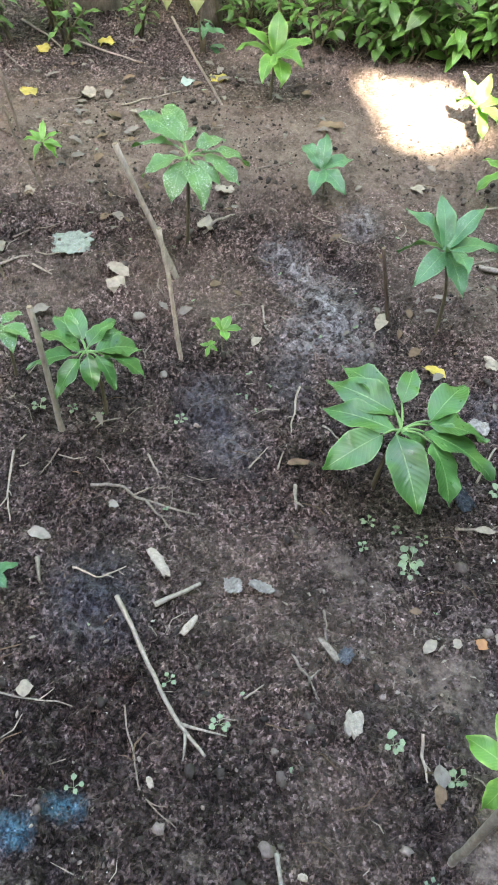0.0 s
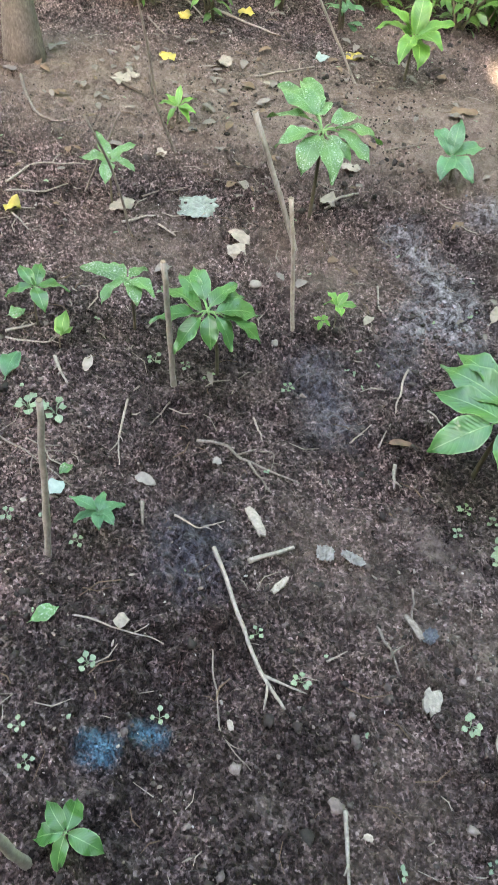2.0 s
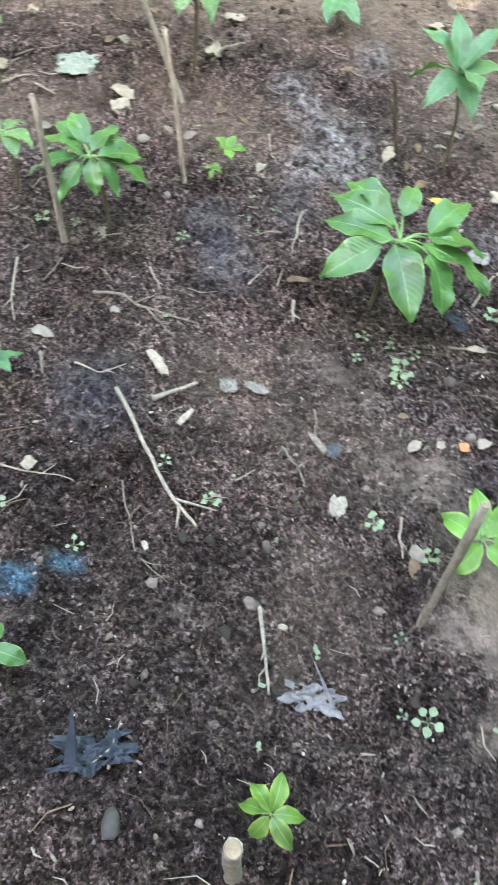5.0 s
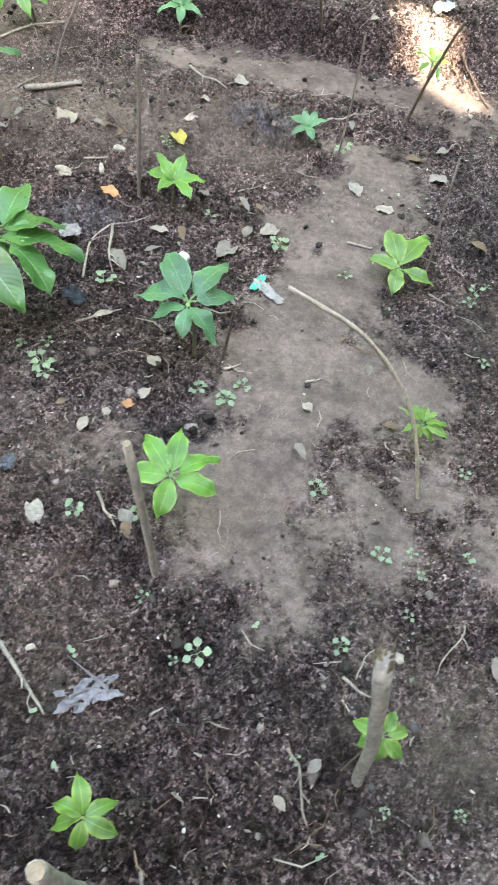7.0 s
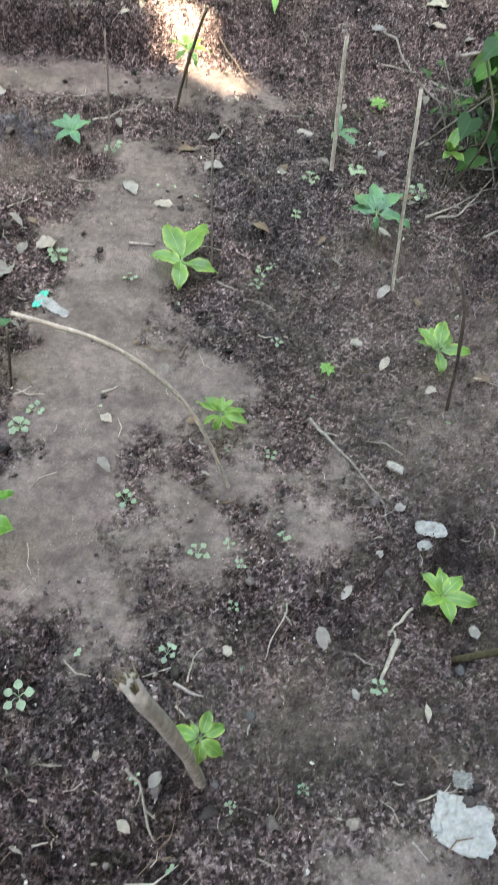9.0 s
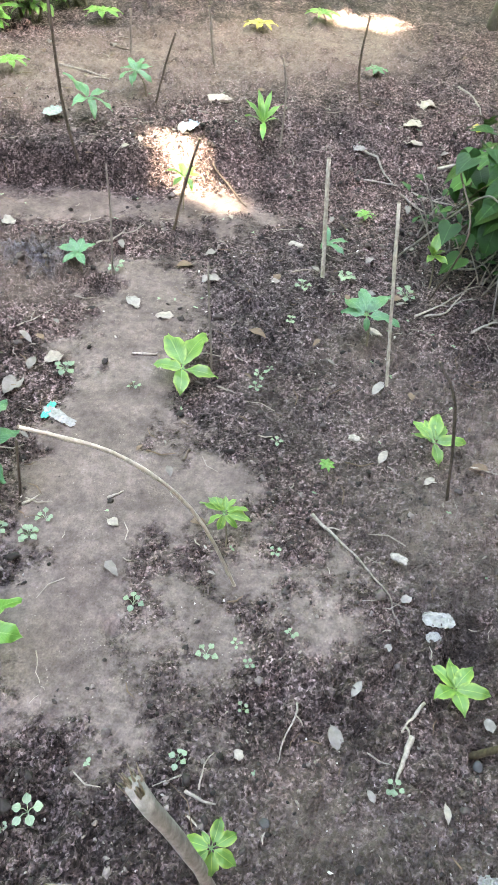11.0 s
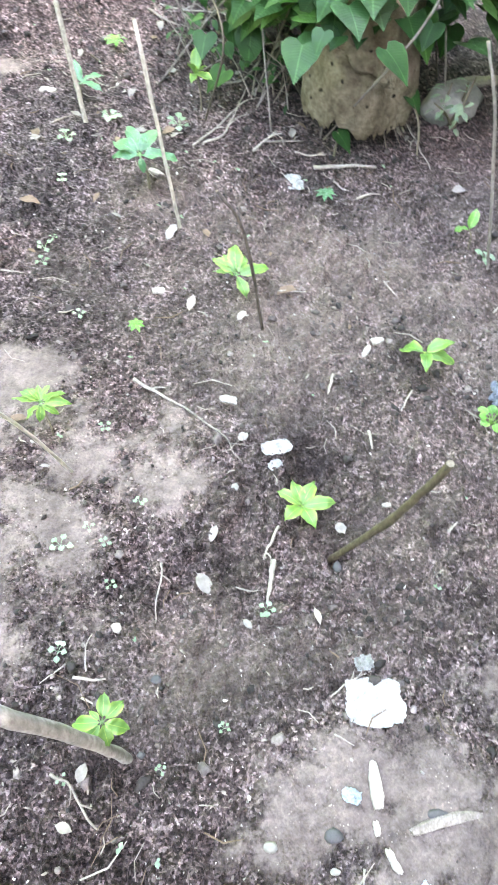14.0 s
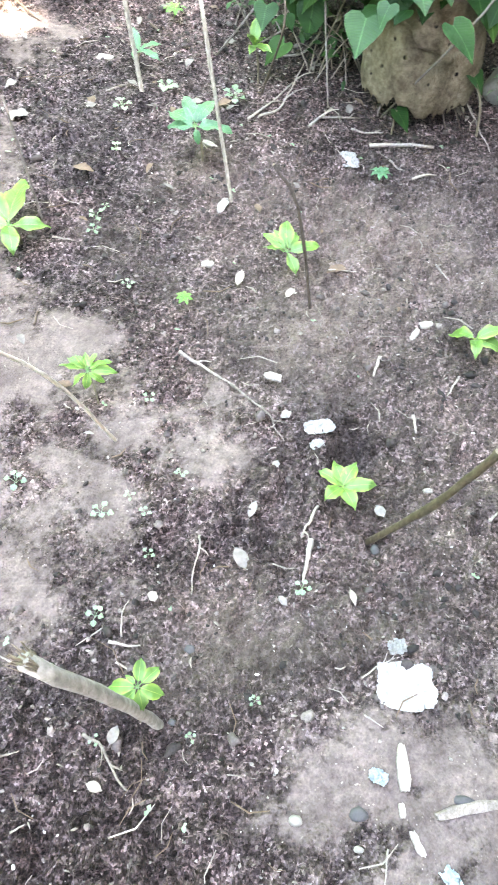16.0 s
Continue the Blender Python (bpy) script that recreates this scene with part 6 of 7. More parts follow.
weed(-0.296, 0.385, 0.015, 4, seed=349)
weed(-0.443, 0.307, 0.019, 4, seed=350)
weed(0.324, 1.055, 0.020, 5, seed=352)
weed(0.667, 1.095, 0.021, 6, seed=353)
weed(0.736, 1.075, 0.025, 7, seed=354)
weed(0.769, 1.121, 0.019, 5, seed=355)
weed(0.963, 0.881, 0.021, 5, seed=356)
weed(0.610, 0.739, 0.020, 6, seed=357)
weed(0.656, 0.564, 0.013, 4, seed=358)
weed(0.735, 0.459, 0.011, 4, seed=359)
weed(1.166, 0.632, 0.013, 4, seed=360)
weed(0.796, 1.665, 0.030, 6, seed=361)
weed(0.984, 1.587, 0.017, 4, seed=362)
weed(0.376, 1.380, 0.025, 6, seed=363)
weed(1.288, 0.987, 0.015, 4, seed=364)
weed(1.124, 0.277, 0.011, 4, seed=365)
weed(1.329, 1.567, 0.020, 4, seed=366)
weed(0.398, 2.047, 0.020, 4, seed=367)
weed(0.593, 1.733, 0.020, 4, seed=368)
weed(0.413, 2.020, 0.014, 4, seed=369)
weed(0.941, 2.189, 0.029, 5, seed=370)
weed(1.385, 1.661, 0.012, 4, seed=371)
weed(1.568, 2.090, 0.030, 5, seed=372)
weed(1.928, 2.043, 0.034, 6, seed=373)
weed(1.734, 2.150, 0.034, 6, seed=374)
weed(1.480, 1.858, 0.021, 4, seed=375)
weed(1.350, 1.627, 0.022, 4, seed=376)
weed(1.106, 0.751, 0.020, 5, seed=378)
weed(1.287, 0.774, 0.015, 4, seed=380)
weed(1.250, 0.290, 0.011, 5, seed=381)
weed(1.414, 0.447, 0.019, 5, seed=382)
weed(1.033, 0.543, 0.018, 5, seed=383)
weed(0.969, 0.335, 0.011, 4, seed=384)
weed(1.349, 1.340, 0.016, 4, seed=385)
weed(1.172, 0.767, 0.013, 4, seed=386)
weed(1.187, 0.716, 0.013, 4, seed=387)
weed(2.465, 1.119, 0.031, 6, seed=388)
weed(0.775, 0.484, 0.026, 5, "leaf_weed", "seedling with four round bluish leaves", seed=389)
weed(2.113, 0.636, 0.035, 9, "leaf_bright", "low yellowish green weed tuft", seed=390)


# ---- behind the bed: shrubs and trunks ----
def tree(x, y, thick, high, label, seed, material="wood_grey", crown=True):
    rng = random.Random(seed)
    ob = thing("tree", x, y, label, "tree", "trees behind the bed")
    bm = bmesh.new()
    pts = curve_points([(0, 0, -0.1), (rng.uniform(-0.05, 0.05), rng.uniform(-0.05, 0.05), high * 0.4), (rng.uniform(-0.2, 0.2), 0.2, high)], 8)
    radii = [thick / 2 * (1.25 if i == 1 else 1.5 if i == 0 else 1.0 - 0.5 * i / len(pts)) for i in range(len(pts))]
    tube(bm, pts, radii, 12, 0.07, rng)
    smooth(part("trunk", bm, material, ob))
    tops = []
    for k in range(5):
        p = pts[-2 - k]
        a = rng.uniform(0, 6.28)
        q = p + Vector((math.cos(a), math.sin(a), 0.8)) * rng.uniform(0.4, 0.8)
        bm = bmesh.new()
        tube(bm, curve_points([p, p.lerp(q, 0.5) + Vector((0, 0, 0.06)), q], 4), [thick * 0.2 * (1 - 0.09 * i) for i in range(9)], 6)
        smooth(part("limb", bm, material, ob))
        tops.append(q)
    bm = bmesh.new()
    for k in range(260):
        c = rng.choice(tops) + Vector((rng.gauss(0, 0.35), rng.gauss(0, 0.35), rng.gauss(0, 0.25)))
        a = rng.uniform(0, 6.28)
        leaf_mesh(bm, c, (math.cos(a), math.sin(a), rng.uniform(-0.4, 0.3)), 0.16, 0.08, 0.8, rng=rng, nu=3, nv=3)
    part("crown", bm, "leaf_deep", ob)


tree(-2.24, 1.44, 0.12, 3.2, "slim brown tree trunk at the bed's edge", 1, "wood_grey")
tree(-2.52, 2.78, 0.19, 3.6, "thick grey brown tree trunk among shrubs", 2)
tree(-1.58, 3.72, 0.085, 3.0, "slim trunk among the shrubs", 3, "wood_branch")
tree(-1.98, 3.05, 0.08, 3.0, "slim brown trunk among the shrubs", 4)
tree(-0.78, 4.35, 0.10, 3.2, "slim brown trunk behind the shrubs", 5)
tree(3.35, 4.75, 0.16, 3.4, "dark trunk at the terrace's far edge", 6, "wood_dark")

LOW = "low shrub with lance-shaped green leaves"
TALL = "dense dark green shrub behind the bed"
for k, (x, y, high, spread, n, size, mat) in enumerate((
        (-1.50, 3.42, 0.34, 0.20, 70, 0.11, "leaf_hedge"), (-1.28, 3.50, 0.32, 0.18, 70, 0.12, "leaf_hedge"),
        (-1.08, 3.58, 0.40, 0.22, 90, 0.15, "leaf_hedge"), (-0.90, 3.74, 0.38, 0.22, 80, 0.14, "leaf_hedge"),
        (-0.66, 3.92, 0.36, 0.22, 80, 0.13, "leaf_hedge"), (-0.42, 4.05, 0.36, 0.22, 80, 0.13, "leaf_hedge"),
        (-0.15, 4.15, 0.36, 0.22, 80, 0.12, "leaf_hedge"), (0.12, 4.15, 0.32, 0.20, 80, 0.11, "leaf_hedge"),
        (0.32, 4.18, 0.30, 0.20, 80, 0.11, "leaf_bright"), (0.52, 4.35, 0.30, 0.20, 80, 0.10, "leaf_bright"),
        (0.78, 4.62, 0.30, 0.20, 70, 0.10, "leaf_hedge"), (1.05, 4.95, 0.32, 0.22, 70, 0.10, "leaf_hedge"),
        (-1.46, 3.20, 0.20, 0.13, 40, 0.08, "leaf_hedge"), (-1.26, 3.36, 0.20, 0.13, 40, 0.10, "leaf_hedge"), (-1.12, 3.46, 0.24, 0.13, 46, 0.13, "leaf_hedge"), (-0.96, 3.60, 0.22, 0.12, 40, 0.11, "leaf_bright"), (-0.80, 3.72, 0.22, 0.13, 40, 0.10, "leaf_bright"),
        (-1.66, 3.18, 0.20, 0.12, 36, 0.08, "leaf_hedge"), (-1.84, 3.12, 0.20, 0.12, 36, 0.07, "leaf_hedge"),
        (-1.74, 3.30, 0.34, 0.16, 60, 0.09, "leaf_hedge"), (-1.92, 3.28, 0.42, 0.18, 60, 0.10, "leaf_hedge"))):
    shrub(x, y, high, spread, 7, n, size, mat, LOW, seed=k)
for k, (x, y, high, n) in enumerate(((-1.70, 3.75, 0.8, 130), (-1.30, 3.85, 0.8, 150), (-0.95, 4.05, 0.85, 150), (-0.55, 4.35, 0.85, 140), (-0.15, 4.5, 0.8, 130),
                                      (0.3, 4.6, 0.7, 130), (0.75, 5.0, 0.7, 120), (-2.25, 3.25, 0.8, 120), (1.3, 5.4, 0.7, 110), (1.9, 5.6, 0.7, 110), (2.6, 5.7, 0.7, 110), (3.3, 5.6, 0.8, 110))):
    shrub(x, y, high, 0.34, 9, n, 0.14, "leaf_hedge", TALL, seed=50 + k, wide=0.42)
shrub(-2.38, 2.46, 0.34, 0.18, 7, 90, 0.07, "leaf_hedge", "small shrub with dull leaves by a trunk", seed=70)
shrub(-2.44, 2.16, 0.42, 0.20, 7, 120, 0.08, "leaf_hedge", "dusty shrub with dull leaves by a trunk", seed=71)
shrub(-2.08, 2.66, 0.20, 0.07, 4, 18, 0.07, "leaf_hedge", "sprig with small green leaves", seed=72)
shrub(-2.17, 2.30, 0.20, 0.10, 5, 22, 0.08, "leaf_hedge", "fern-like sprig at the bed's edge", seed=73, wide=0.3)
shrub(-1.80, 2.78, 0.18, 0.07, 4, 14, 0.08, "leaf_blue", "drooping sprig with dull leaves", seed=74)


def hanging_leaf(x, y, z, length, width, label, seed):
    """A large pale leaf that hangs from the shrubs."""
    rng = random.Random(seed)
    ob = thing("hanging_leaf", x, y, label, "leaf")
    bm = bmesh.new()
    tube(bm, [(0.05, 0.1, -0.02), (0.03, 0.06, z * 0.6), (0, 0, z)], [0.006, 0.005, 0.004], 5)
    part("leaf_stalk", bm, "stem_green", ob)
    bm = bmesh.new()
    leaf_mesh(bm, (0, 0, z), (0.25, -0.4, -0.7), length, width, 0.5, rng=rng)
    part("blade", bm, "leaf_pale", ob)


hanging_leaf(-2.10, 2.88, 0.29, 0.22, 0.085, "large pale yellowish leaf hanging by the shrubs", 1)
hanging_leaf(-1.98, 2.95, 0.29, 0.22, 0.09, "large pale green leaf hanging by the shrubs", 2)


# ---- the rotten stump and its climber ----
def rotten_stump(x, y, r, high):
    """A hollow stump: a thick bulging shell of bark with a torn lower rim, a long slanting crack, knots and small borer holes."""
    rng = random.Random(4)
    ob = thing("tree_stump", x, y, "rotten tan stump with ragged bark, overgrown by climbers", "stump")
    bm = bmesh.new()
    sides, levels = 120, 40
    rings = []
    for j in range(levels + 1):
        ring = []
        for k in range(sides):
            a = 2 * math.pi * k / sides
            cx, cy = math.cos(a), math.sin(a)
            u = j / levels
            rag = 0.075 - 0.03 * math.cos(a - 4.25) + 0.05 * noise.noise(Vector((cx * 2.0, cy * 2.0, 5))) + 0.045 * abs(noise.noise(Vector((cx * 6, cy * 6, 2)))) + 0.018 * noise.noise(Vector((cx * 17, cy * 17, 4)))
            rag = max(rag, -0.02)
            h = rag + (high - rag) * u
            bulge = 0.84 + 0.2 * math.sin(math.pi * min(1, 0.12 + h / high * 1.1)) - 0.05 * u
            rr = r * bulge * (1 + 0.13 * noise.noise(Vector((cx * 1.4, cy * 1.4, h * 2.0))) + 0.05 * noise.noise(Vector((cx * 4, cy * 4, h * 9))))
            rr += 0.006 * noise.noise(Vector((cx * 12, cy * 12, h * 26)))
            turn = (a - 3.6 + math.pi) % (2 * math.pi) - math.pi
            slit = h - (0.285 - 0.09 * turn + 0.02 * noise.noise(Vector((turn * 4, 1, 0))))
            if abs(turn) < 1.1:
                rr -= 0.030 * math.exp(-(slit / 0.008) ** 2)
                rr += 0.010 * math.exp(-((slit - 0.022) / 0.012) ** 2)
            ring.append(bm.verts.new((cx * rr, cy * rr * 0.9, h)))
        rings.append(ring)
    for a, b in zip(rings, rings[1:]):
        for k in range(sides):
            bm.faces.new((a[k], a[(k + 1) % sides], b[(k + 1) % sides], b[k]))
    bm.faces.new(rings[-1])
    bmesh.ops.solidify(bm, geom=bm.faces[:], thickness=0.016)
    smooth(part("bark_shell", bm, "bark_tan", ob))
    for k in range(3):
        a = 4.9 + 0.22 * k + rng.uniform(-0.1, 0.1)
        d = r * rng.uniform(0.55, 0.8)
        q = Vector((math.cos(a) * r * rng.uniform(0.95, 1.25), math.sin(a) * r * rng.uniform(0.95, 1.2), rng.uniform(-0.015, 0.01)))
        bm = bmesh.new()
        tube(bm, curve_points([(math.cos(a) * d, math.sin(a) * d, 0.09), q * 0.8 + Vector((0, 0, 0.045)), q], 4), [0.0045 * (1 - 0.07 * i) for i in range(9)], 6, 0.2, rng)
        smooth(part("root", bm, "wood_dark", ob, "thin dark dead root"))


rotten_stump(2.476, 1.85, 0.182, 0.44)


def climber(name, x, y, lines, leaves, low, high, wide, size, label, seed, material="leaf_vine"):
    """A climber with heart-shaped leaves on long thin stems, heaped over what stands there."""
    rng = random.Random(seed)
    ob = thing(name, x, y, label, "climber")
    for k in range(lines):
        a = rng.uniform(0, 6.28)
        foot = Vector((math.cos(a) * 0.35, math.sin(a) * 0.35, 0))
        top = Vector((rng.gauss(0, 0.22), rng.gauss(0, 0.2), rng.uniform(0.35, high)))
        pts = curve_points([foot, foot.lerp(top, 0.5) + Vector((rng.gauss(0, 0.08), rng.gauss(0, 0.08), 0.12)), top], 6)
        bm = bmesh.new()
        tube(bm, pts, [0.0035] * len(pts), 5)
        smooth(part("vine_stem", bm, "wood_dark" if k % 2 else "wood_grey", ob))
    for k in range(leaves):
        a, d = rng.uniform(0, 6.28), wide * math.sqrt(rng.random())
        z = low + rng.random() * (high - low)
        p = Vector((math.cos(a) * d * 1.15, math.sin(a) * d, z))
        out = Vector((p.x * 1.6 - 0.15, p.y * 1.6 - 0.2, rng.uniform(-0.75, 0.15)))
        bm = bmesh.new()
        heart_leaf(bm, p, out + Vector((rng.gauss(0, 0.5), rng.gauss(0, 0.5), 0)), size * rng.uniform(0.45, 1.2), rng)
        # A few leaves take the lit copy of the material.
        part("leaf", bm, "leaf_vine_lit" if rng.random() < 0.13 else material, ob)


climber("climber", 2.58, 2.04, 7, 120, 0.36, 0.74, 0.36, 0.125, "heart-leaved climber heaped over a rotten stump", 5)
climber("climber", 2.60, 2.36, 22, 170, 0.03, 0.45, 0.34, 0.09, "heart-leaved climber tangled beside a stump", 6)
climber("climber", 2.40, 1.82, 0, 46, 0.34, 0.60, 0.27, 0.112, "heart-leaved climber hanging over the stump's front", 9)
climber("climber", 2.30, 2.22, 9, 60, 0.10, 0.50, 0.24, 0.085, "heart-leaved climber creeping over thin stems", 12)
climber("climber", 2.66, 2.10, 10, 120, 0.25, 0.62, 0.42, 0.11, "heart-leaved climber heaped behind a rotten stump", 14)
climber("climber", 2.98, 1.98, 8, 60, 0.2, 0.65, 0.30, 0.14, "heart-leaved climber behind a tall stake", 8)


def sapling_leaf(x, y, hx, hy, z, size, label, seed):
    ob = thing("vine_shoot", x, y, label, "climber")
    rng = random.Random(seed)
    bm = bmesh.new()
    tube(bm, curve_points([(0, 0, -0.01), (hx * 0.3, hy * 0.3, z * 0.6), (hx, hy, z)], 4), [0.004] * 9, 5)
    part("vine_stem", bm, "stem_green", ob)
    bm = bmesh.new()
    heart_leaf(bm, (hx, hy, z), (0.25, -0.5, -0.3), size, rng)
    part("leaf", bm, "leaf_vine", ob)


sapling_leaf(2.31, 1.70, 0.02, 0.03, 0.07, 0.075, "young climber shoot before the stump", 1)
sapling_leaf(2.58, 1.62, -0.02, 0.10, 0.16, 0.08, "climber shoot with a drooping leaf", 2)
stone(2.84, 1.80, 0.27, 0.17, 10, "stone_pale", "pale grey rock beside the stump", seed=3, name="rock", flat=0.75)
shrub(2.78, 1.72, 0.16, 0.12, 5, 30, 0.05, "leaf_weed", "small weeds before a pale rock", seed=80)
for k, (x, y) in enumerate(((2.26, 2.10), (2.18, 2.28), (2.36, 2.06), (2.16, 2.5), (2.32, 2.42))):
    shrub(x, y, 0.20, 0.24, 7, 14, 0.06, "leaf_vine", "tangle of thin stems with few leaves", seed=90 + k, thick=0.0035, bark="wood_grey")


# ---- loose crumbs, chips and litter ----
def lump_shape(fine):
    bm = bmesh.new()
    bmesh.ops.create_icosphere(bm, subdivisions=2 if fine else 1, radius=0.5)
    verts = np.array([v.co for v in bm.verts])
    faces = np.array([[v.index for v in f.verts] for f in bm.faces])
    bm.free()
    return verts, faces


def scatter(name, count, box, low, high, material, label, seed, flat, keep=None, long=1.0, fine=False, sink=0.2):
    """Very many small uneven lumps or chips lying on the soil, as one mesh."""
    rng = np.random.default_rng(seed)
    base, faces = lump_shape(fine)
    x0, x1, y0, y1 = box
    X, Y = rng.uniform(x0, x1, count), rng.uniform(y0, y1, count)
    chosen = rng.random(count) < keep(X, Y)
    X, Y = X[chosen], Y[chosen]
    n, k = len(X), len(base)
    size = low * (high / low) ** (rng.random(n) ** 2.0)
    shape = base[None] * (1 + rng.uniform(-0.42, 0.42, (n, k, 1)))
    shape = shape * size[:, None, None] * np.stack([long * rng.uniform(0.75, 1.4, n), rng.uniform(0.65, 1.0, n), flat * rng.uniform(0.7, 1.3, n)], -1)[:, None, :]
    a, b = rng.uniform(0, 6.28, n), rng.normal(0, 0.3, n)
    tip_x, tip_z = shape[..., 0] * np.cos(b)[:, None] - shape[..., 2] * np.sin(b)[:, None], shape[..., 0] * np.sin(b)[:, None] + shape[..., 2] * np.cos(b)[:, None]
    ca, sa = np.cos(a)[:, None], np.sin(a)[:, None]
    spot = np.stack([tip_x * ca - shape[..., 1] * sa + X[:, None], tip_x * sa + shape[..., 1] * ca + Y[:, None],
                     tip_z + (surface(X, Y) + size * flat * (0.5 - sink))[:, None]], -1)
    all_faces = (faces[None] + k * np.arange(n)[:, None, None]).reshape(-1, 3)
    me = bpy.data.meshes.new(name)
    me.from_pydata(spot.reshape(-1, 3).tolist(), [], all_faces.tolist())
    me.materials.append(MATS[material])
    return tagged(smooth(new(name, me)), label, "debris", kind="stuff")


def bare(x, y):
    """How free of silt the ground is."""
    i = np.clip(np.searchsorted(GRID["x"], x), 1, len(GRID["x"]) - 1)
    j = np.clip(np.searchsorted(GRID["y"], y), 1, len(GRID["y"]) - 1)
    return 1 - GRID["cover"][j, i]


def crumbly(x, y):
    return (0.05 + 0.95 * bare(x, y)) * np.clip(0.45 + 0.9 * rough_waves(x, y, 3.0, 200, 3), 0.05, 1)


def strewn(x, y):
    """Pale bits lie in drifts."""
    return (0.14 + 0.86 * bare(x, y)) * np.clip(0.25 + 0.9 * rough_waves(x, y, 2.6, 300, 4), 0.03, 1) ** 1.3


def in_ash(x, y):
    heap = np.zeros_like(x)
    for c in ASH:
        heap = np.maximum(heap, capsule(x, y, *c, 0.09))
    return heap * np.clip(0.6 + 0.8 * waves(x, y, 9.0, 7), 0, 1)


def on_soil(x, y, u, overlay=None):
    """Few crumbs on the smooth silt, many on the dark crumbly soil."""
    overlay = max(float(capsule(x, y, *c)) for c in SILT) if overlay is None else overlay
    patch = noise.noise(Vector((x * 2.2, y * 2.2, 11.0)))
    return u < (1 - 0.88 * overlay) * (0.55 + 0.7 * patch)


def by_hedge(x, y, u):
    return u < max(float(capsule(x, y, -2.1, 1.3, -1.5, 2.6, 0.35, 0.3)), float(capsule(x, y, 0.0, 1.9, 0.5, 1.6, 0.25, 0.2)) * 0.7,
                   float(capsule(x, y, 2.2, 2.1, 2.6, 2.6, 0.3, 0.3)) * 0.6,
                   float(capsule(x, y, -1.5, 1.1, -0.5, 1.9, 0.3, 0.3)) * 0.45, 0.06)


scatter("soil_clods", 4200, (-1.6, 2.7, -0.35, 3.2), 0.010, 0.026, "clod", "dark rounded clods of soil", 1, 0.7, crumbly, fine=True, sink=0.3)
scatter("soil_crumbs", 52000, (-2.2, 2.8, -0.35, 3.3), 0.0038, 0.0115, "clod", "dark crumbs of soil", 5, 0.75, crumbly)
scatter("pale_bits", 42000, (-2.4, 2.9, -0.35, 4.4), 0.0026, 0.0085, "litter_bits", "pale bits of straw, bark and shell", 2, 0.5, strewn, 1.3)
scatter("straw_bits", 5000, (-2.5, 3.0, -0.35, 4.6), 0.003, 0.010, "litter_pale", "short pale bits of straw and fibre", 3, 0.2, strewn, 2.6)
scatter("white_specks", 15000, (-2.4, 2.9, -0.35, 4.4), 0.0026, 0.0068, "litter_white", "whitish specks and flakes on the soil", 4, 0.5, strewn, 1.25)
scatter("ash_crust", 2600, (-0.75, 0.0, 1.0, 2.2), 0.004, 0.013, "paper_ash", "lumpy grey crust of ash on the soil", 9, 0.6, in_ash, fine=True)


def leaf_litter(count, box, keep, label, seed, material):
    rng = random.Random(seed)
    bm = bmesh.new()
    for k in range(count):
        x, y = rng.uniform(box[0], box[1]), rng.uniform(box[2], box[3])
        if not keep(x, y, rng.random()):
            continue
        a, s = rng.uniform(0, 6.28), 0.014 + 0.055 * rng.random() ** 1.8
        leaf_mesh(bm, (x, y, ground(x, y) + 0.008), (math.cos(a), math.sin(a), 0.25), s, s * rng.uniform(0.25, 0.55), rng.uniform(0.3, 1.2), rng=rng, nu=4, nv=3, wave=0.1)
    tagged(part("leaf_litter", bm, material), label, "leaf litter", kind="stuff")


leaf_litter(1900, (-2.5, 3.0, 0.9, 4.2), by_hedge, "dry leaf litter strewn near the shrubs", 3, "litter_grey")
leaf_litter(1500, (-2.5, 3.0, 0.9, 4.2), by_hedge, "brown leaf litter strewn near the shrubs", 4, "litter_brown")
leaf_litter(45, (-2.3, 2.8, -0.3, 3.6), on_soil, "bits of dry leaf over the bed", 5, "litter_pale")


def weed_specks(count, seed):
    rng = random.Random(seed)
    bm = bmesh.new()
    for k in range(count):
        x, y = rng.uniform(-1.9, 2.6), rng.uniform(-0.3, 3.4)
        if not on_soil(x, y, rng.random() * 1.2):
            continue
        for j in range(rng.randint(2, 4)):
            a = rng.uniform(0, 6.28)
            s = rng.uniform(0.005, 0.012)
            leaf_mesh(bm, (x, y, ground(x, y) + 0.012), (math.cos(a), math.sin(a), 0.3), s, s * 0.7, 0.4, rng=rng, nu=3, nv=3)
    tagged(part("tiny_seedlings", bm, "leaf_weed"), "tiny pale green seedlings in the soil", "seedlings", kind="stuff")


weed_specks(420, 6)


def twig_bits(count, seed, material, label):
    """Very many short broken bits of twig and root, as one mesh."""
    rng = random.Random(seed)
    bm = bmesh.new()
    for k in range(count):
        x, y = rng.uniform(-2.4, 2.8), rng.uniform(-0.3, 4.2)
        if not on_soil(x, y, rng.random()):
            continue
        a, n = rng.uniform(0, 6.28), 0.010 + 0.04 * rng.random() ** 2
        t = rng.uniform(0.0007, 0.0018)
        pts = []
        for q in (-1, 0, 1):
            px, py = x + math.cos(a + 0.3 * q) * n * q, y + math.sin(a + 0.3 * q) * n * q
            pts.append((px, py, ground(px, py) + 0.006 + t))
        tube(bm, pts, [t, t * 1.2, t * 0.6], 4)
    tagged(part("twig_bits", bm, material), label, "debris", kind="stuff")


twig_bits(1500, 7, "litter_pale", "short broken bits of pale twig")
twig_bits(1200, 8, "litter_brown", "short broken bits of dark root")


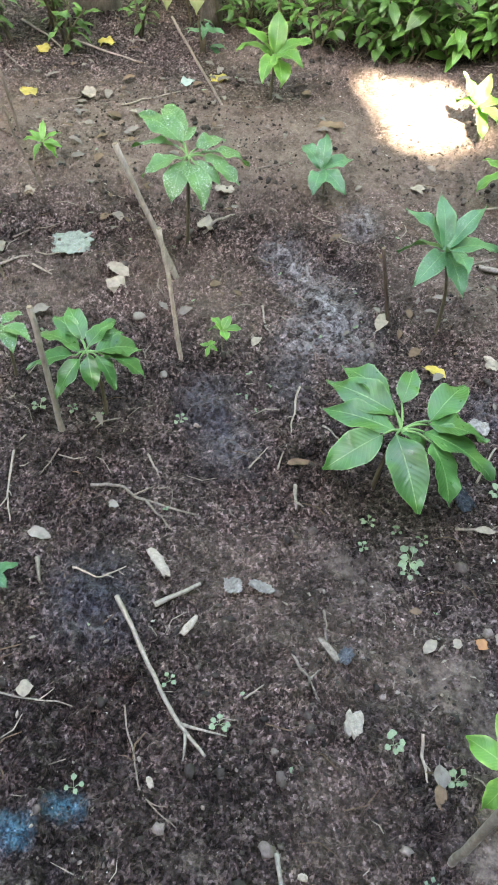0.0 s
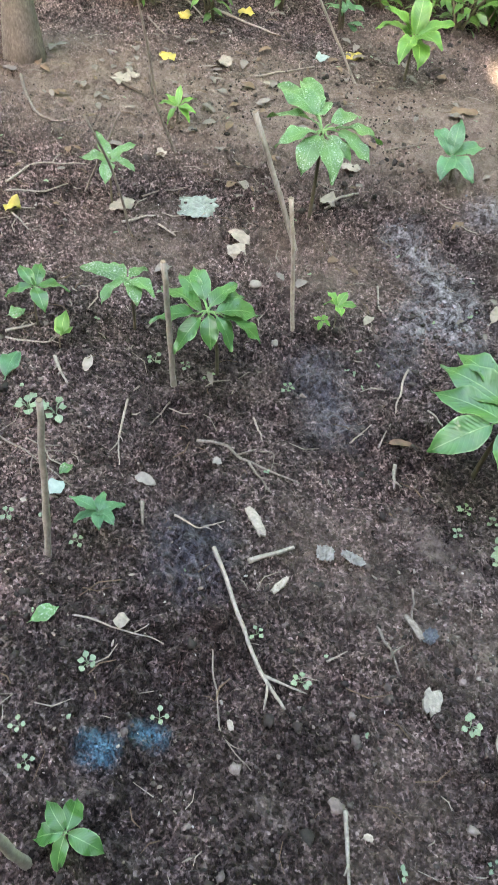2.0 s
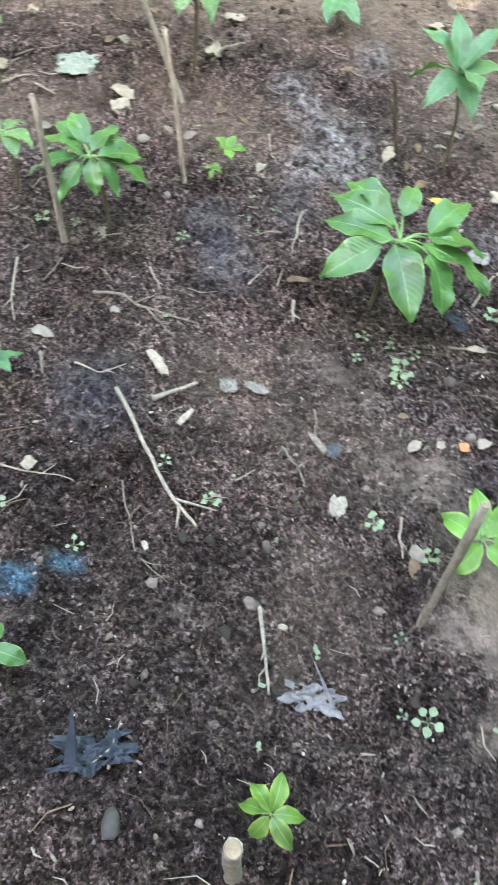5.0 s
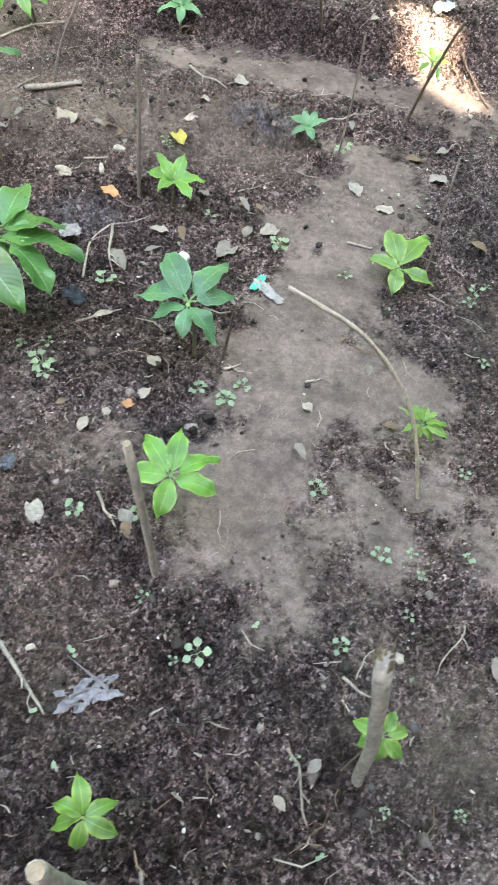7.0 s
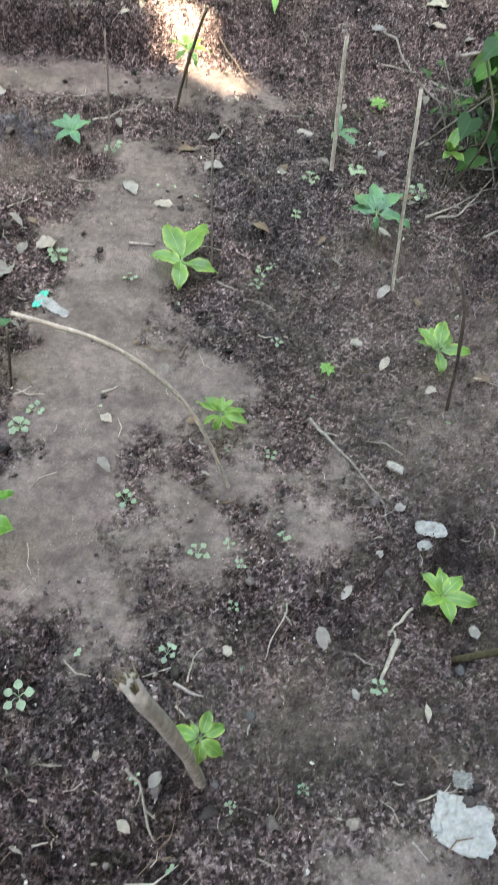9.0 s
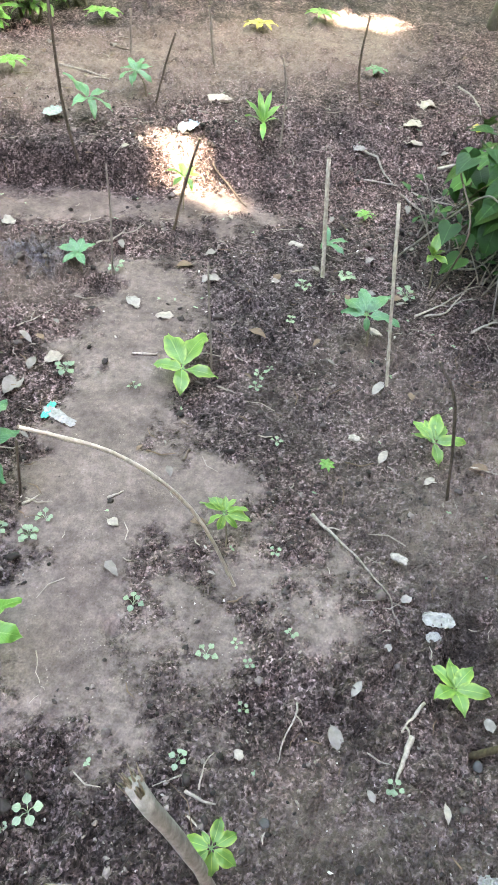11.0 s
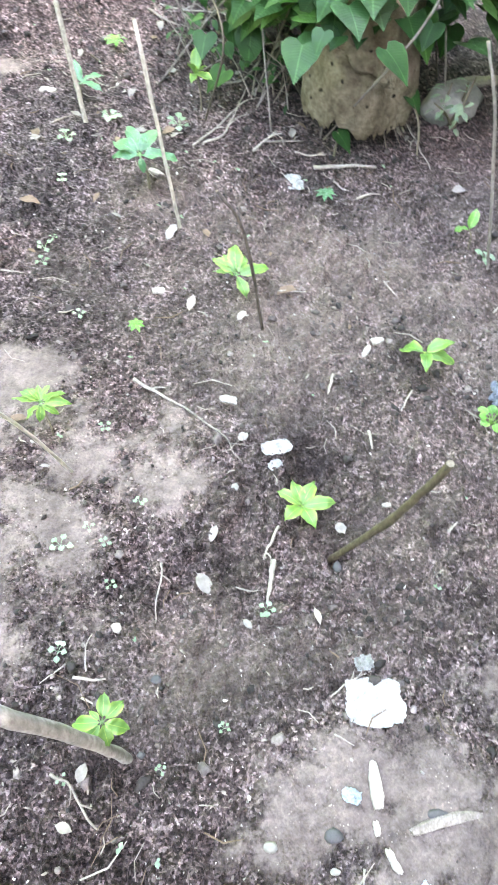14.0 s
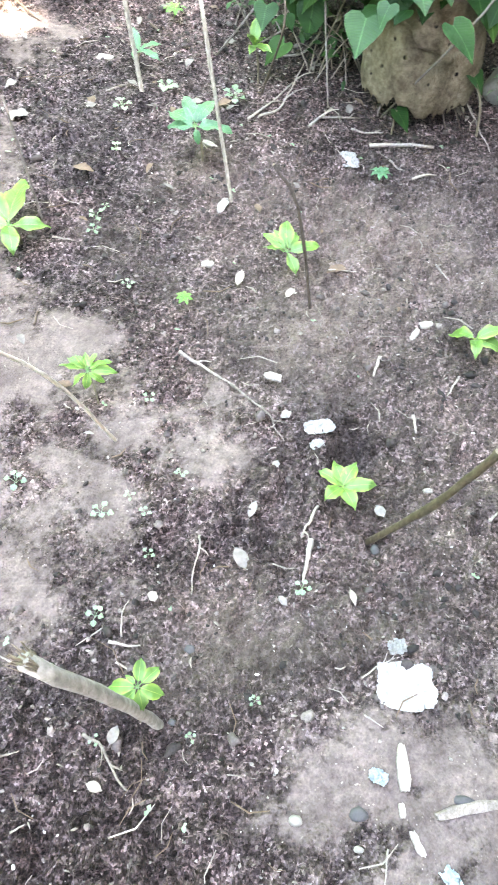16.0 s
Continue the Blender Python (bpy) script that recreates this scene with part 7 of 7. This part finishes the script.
# ---- an added, unseen tree whose crown keeps the sun off the bed ----
def added_shade_tree():
    rng = np.random.default_rng(12)
    foot = (6.2, -7.5)
    ob = thing("added_shade_tree", foot[0], foot[1], "unseen leafy tree added to shade the bed", "tree")
    bm = bmesh.new()
    pts = curve_points([(0, 0, -0.2), (-0.2, 0.3, 3.4), (-0.8, 1.0, 6.9)], 6)
    tube(bm, pts, [0.34 - 0.014 * i for i in range(len(pts))], 12, 0.06, random.Random(3))
    smooth(part("trunk", bm, "wood_grey", ob))
    for k in range(9):
        a = k * 0.7
        q = pts[-1] + Vector((math.cos(a) * 3.0, math.sin(a) * 2.6, 0.9 + 0.1 * k))
        bm = bmesh.new()
        tube(bm, curve_points([pts[-2], pts[-1].lerp(q, 0.5) + Vector((0, 0, 0.3)), q], 4), [0.09 - 0.008 * i for i in range(9)], 7)
        smooth(part("limb", bm, "wood_grey", ob))
    n = 34000
    h = rng.uniform(7.4, 8.9, n)
    gx, gy = rng.uniform(-3.8, 4.6, n), rng.uniform(-1.3, 5.9, n)
    open_ = np.zeros(n)
    for ax, ay, bx, by, r in SUN_GAPS:
        open_ = np.maximum(open_, capsule(gx, gy, ax, ay, bx, by, r + 0.13, 0.02))
    edge = 0.5 * np.sin(gx * 2.1 + 1) + 0.4 * np.sin(gy * 2.7)
    keep = (open_ < 0.5) & (np.abs(gx - 0.4) < 4.0 + edge * 0.3) & (np.abs(gy - 2.3) < 3.5 + edge * 0.2)
    c = np.stack([gx + SUN_WAY.x / SUN_WAY.z * h - foot[0], gy + SUN_WAY.y / SUN_WAY.z * h - foot[1], h], -1)[keep]
    n = len(c)
    a = rng.uniform(0, 6.28, n)
    u = np.stack([np.cos(a), np.sin(a), rng.normal(0, 0.45, n)], -1)
    w = np.stack([-np.sin(a), np.cos(a), rng.normal(0, 0.45, n)], -1)
    verts = np.stack([c - u * 0.15, c + w * 0.08, c + u * 0.15, c - w * 0.08], 1).reshape(-1, 3)
    me = bpy.data.meshes.new("crown")
    me.from_pydata(verts.tolist(), [], np.arange(4 * n).reshape(-1, 4).tolist())
    me.materials.append(MATS["leaf_deep"])
    crown = new("crown", me)
    crown.parent = ob


# Gaps left in the added crown, so that sun patches reach the bed.
SUN_GAPS = [(-0.86, 3.13, -0.68, 2.92, 0.12), (-1.18, 3.08, -1.14, 3.03, -0.04), (1.10, 3.05, 1.16, 2.86, 0.02), (1.26, 2.76, 1.38, 2.68, -0.03), (2.2, 4.85, 2.5, 4.8, 0.06)]
added_shade_tree()


# ---- a ring of green added out of view, which keeps the low sky out ----
def woods():
    rng = random.Random(8)
    verts, faces = [], []
    n, rows = 96, 6
    for j in range(rows + 1):
        for k in range(n):
            a = 2 * math.pi * k / n
            d = 10.5 + 0.9 * math.sin(3 * a) + rng.uniform(-0.35, 0.35) - 0.12 * j
            verts.append((0.4 + d * math.cos(a), 2.0 + d * math.sin(a), -0.2 + (1.15 + 0.9 * (0.5 + 0.5 * math.cos(a - 1.0))) * j + rng.uniform(-0.15, 0.15) + (0.5 * math.sin(7 * a) if j == rows else 0)))
    for j in range(rows):
        for k in range(n):
            faces.append((j * n + k, j * n + (k + 1) % n, (j + 1) * n + (k + 1) % n, (j + 1) * n + k))
    me = bpy.data.meshes.new("backdrop")
    me.from_pydata(verts, [], faces)
    me.materials.append(MATS["screen_green"])
    tagged(new("backdrop", me), "added green screen round the plot that blocks low sky", "woods", kind="structure")


woods()
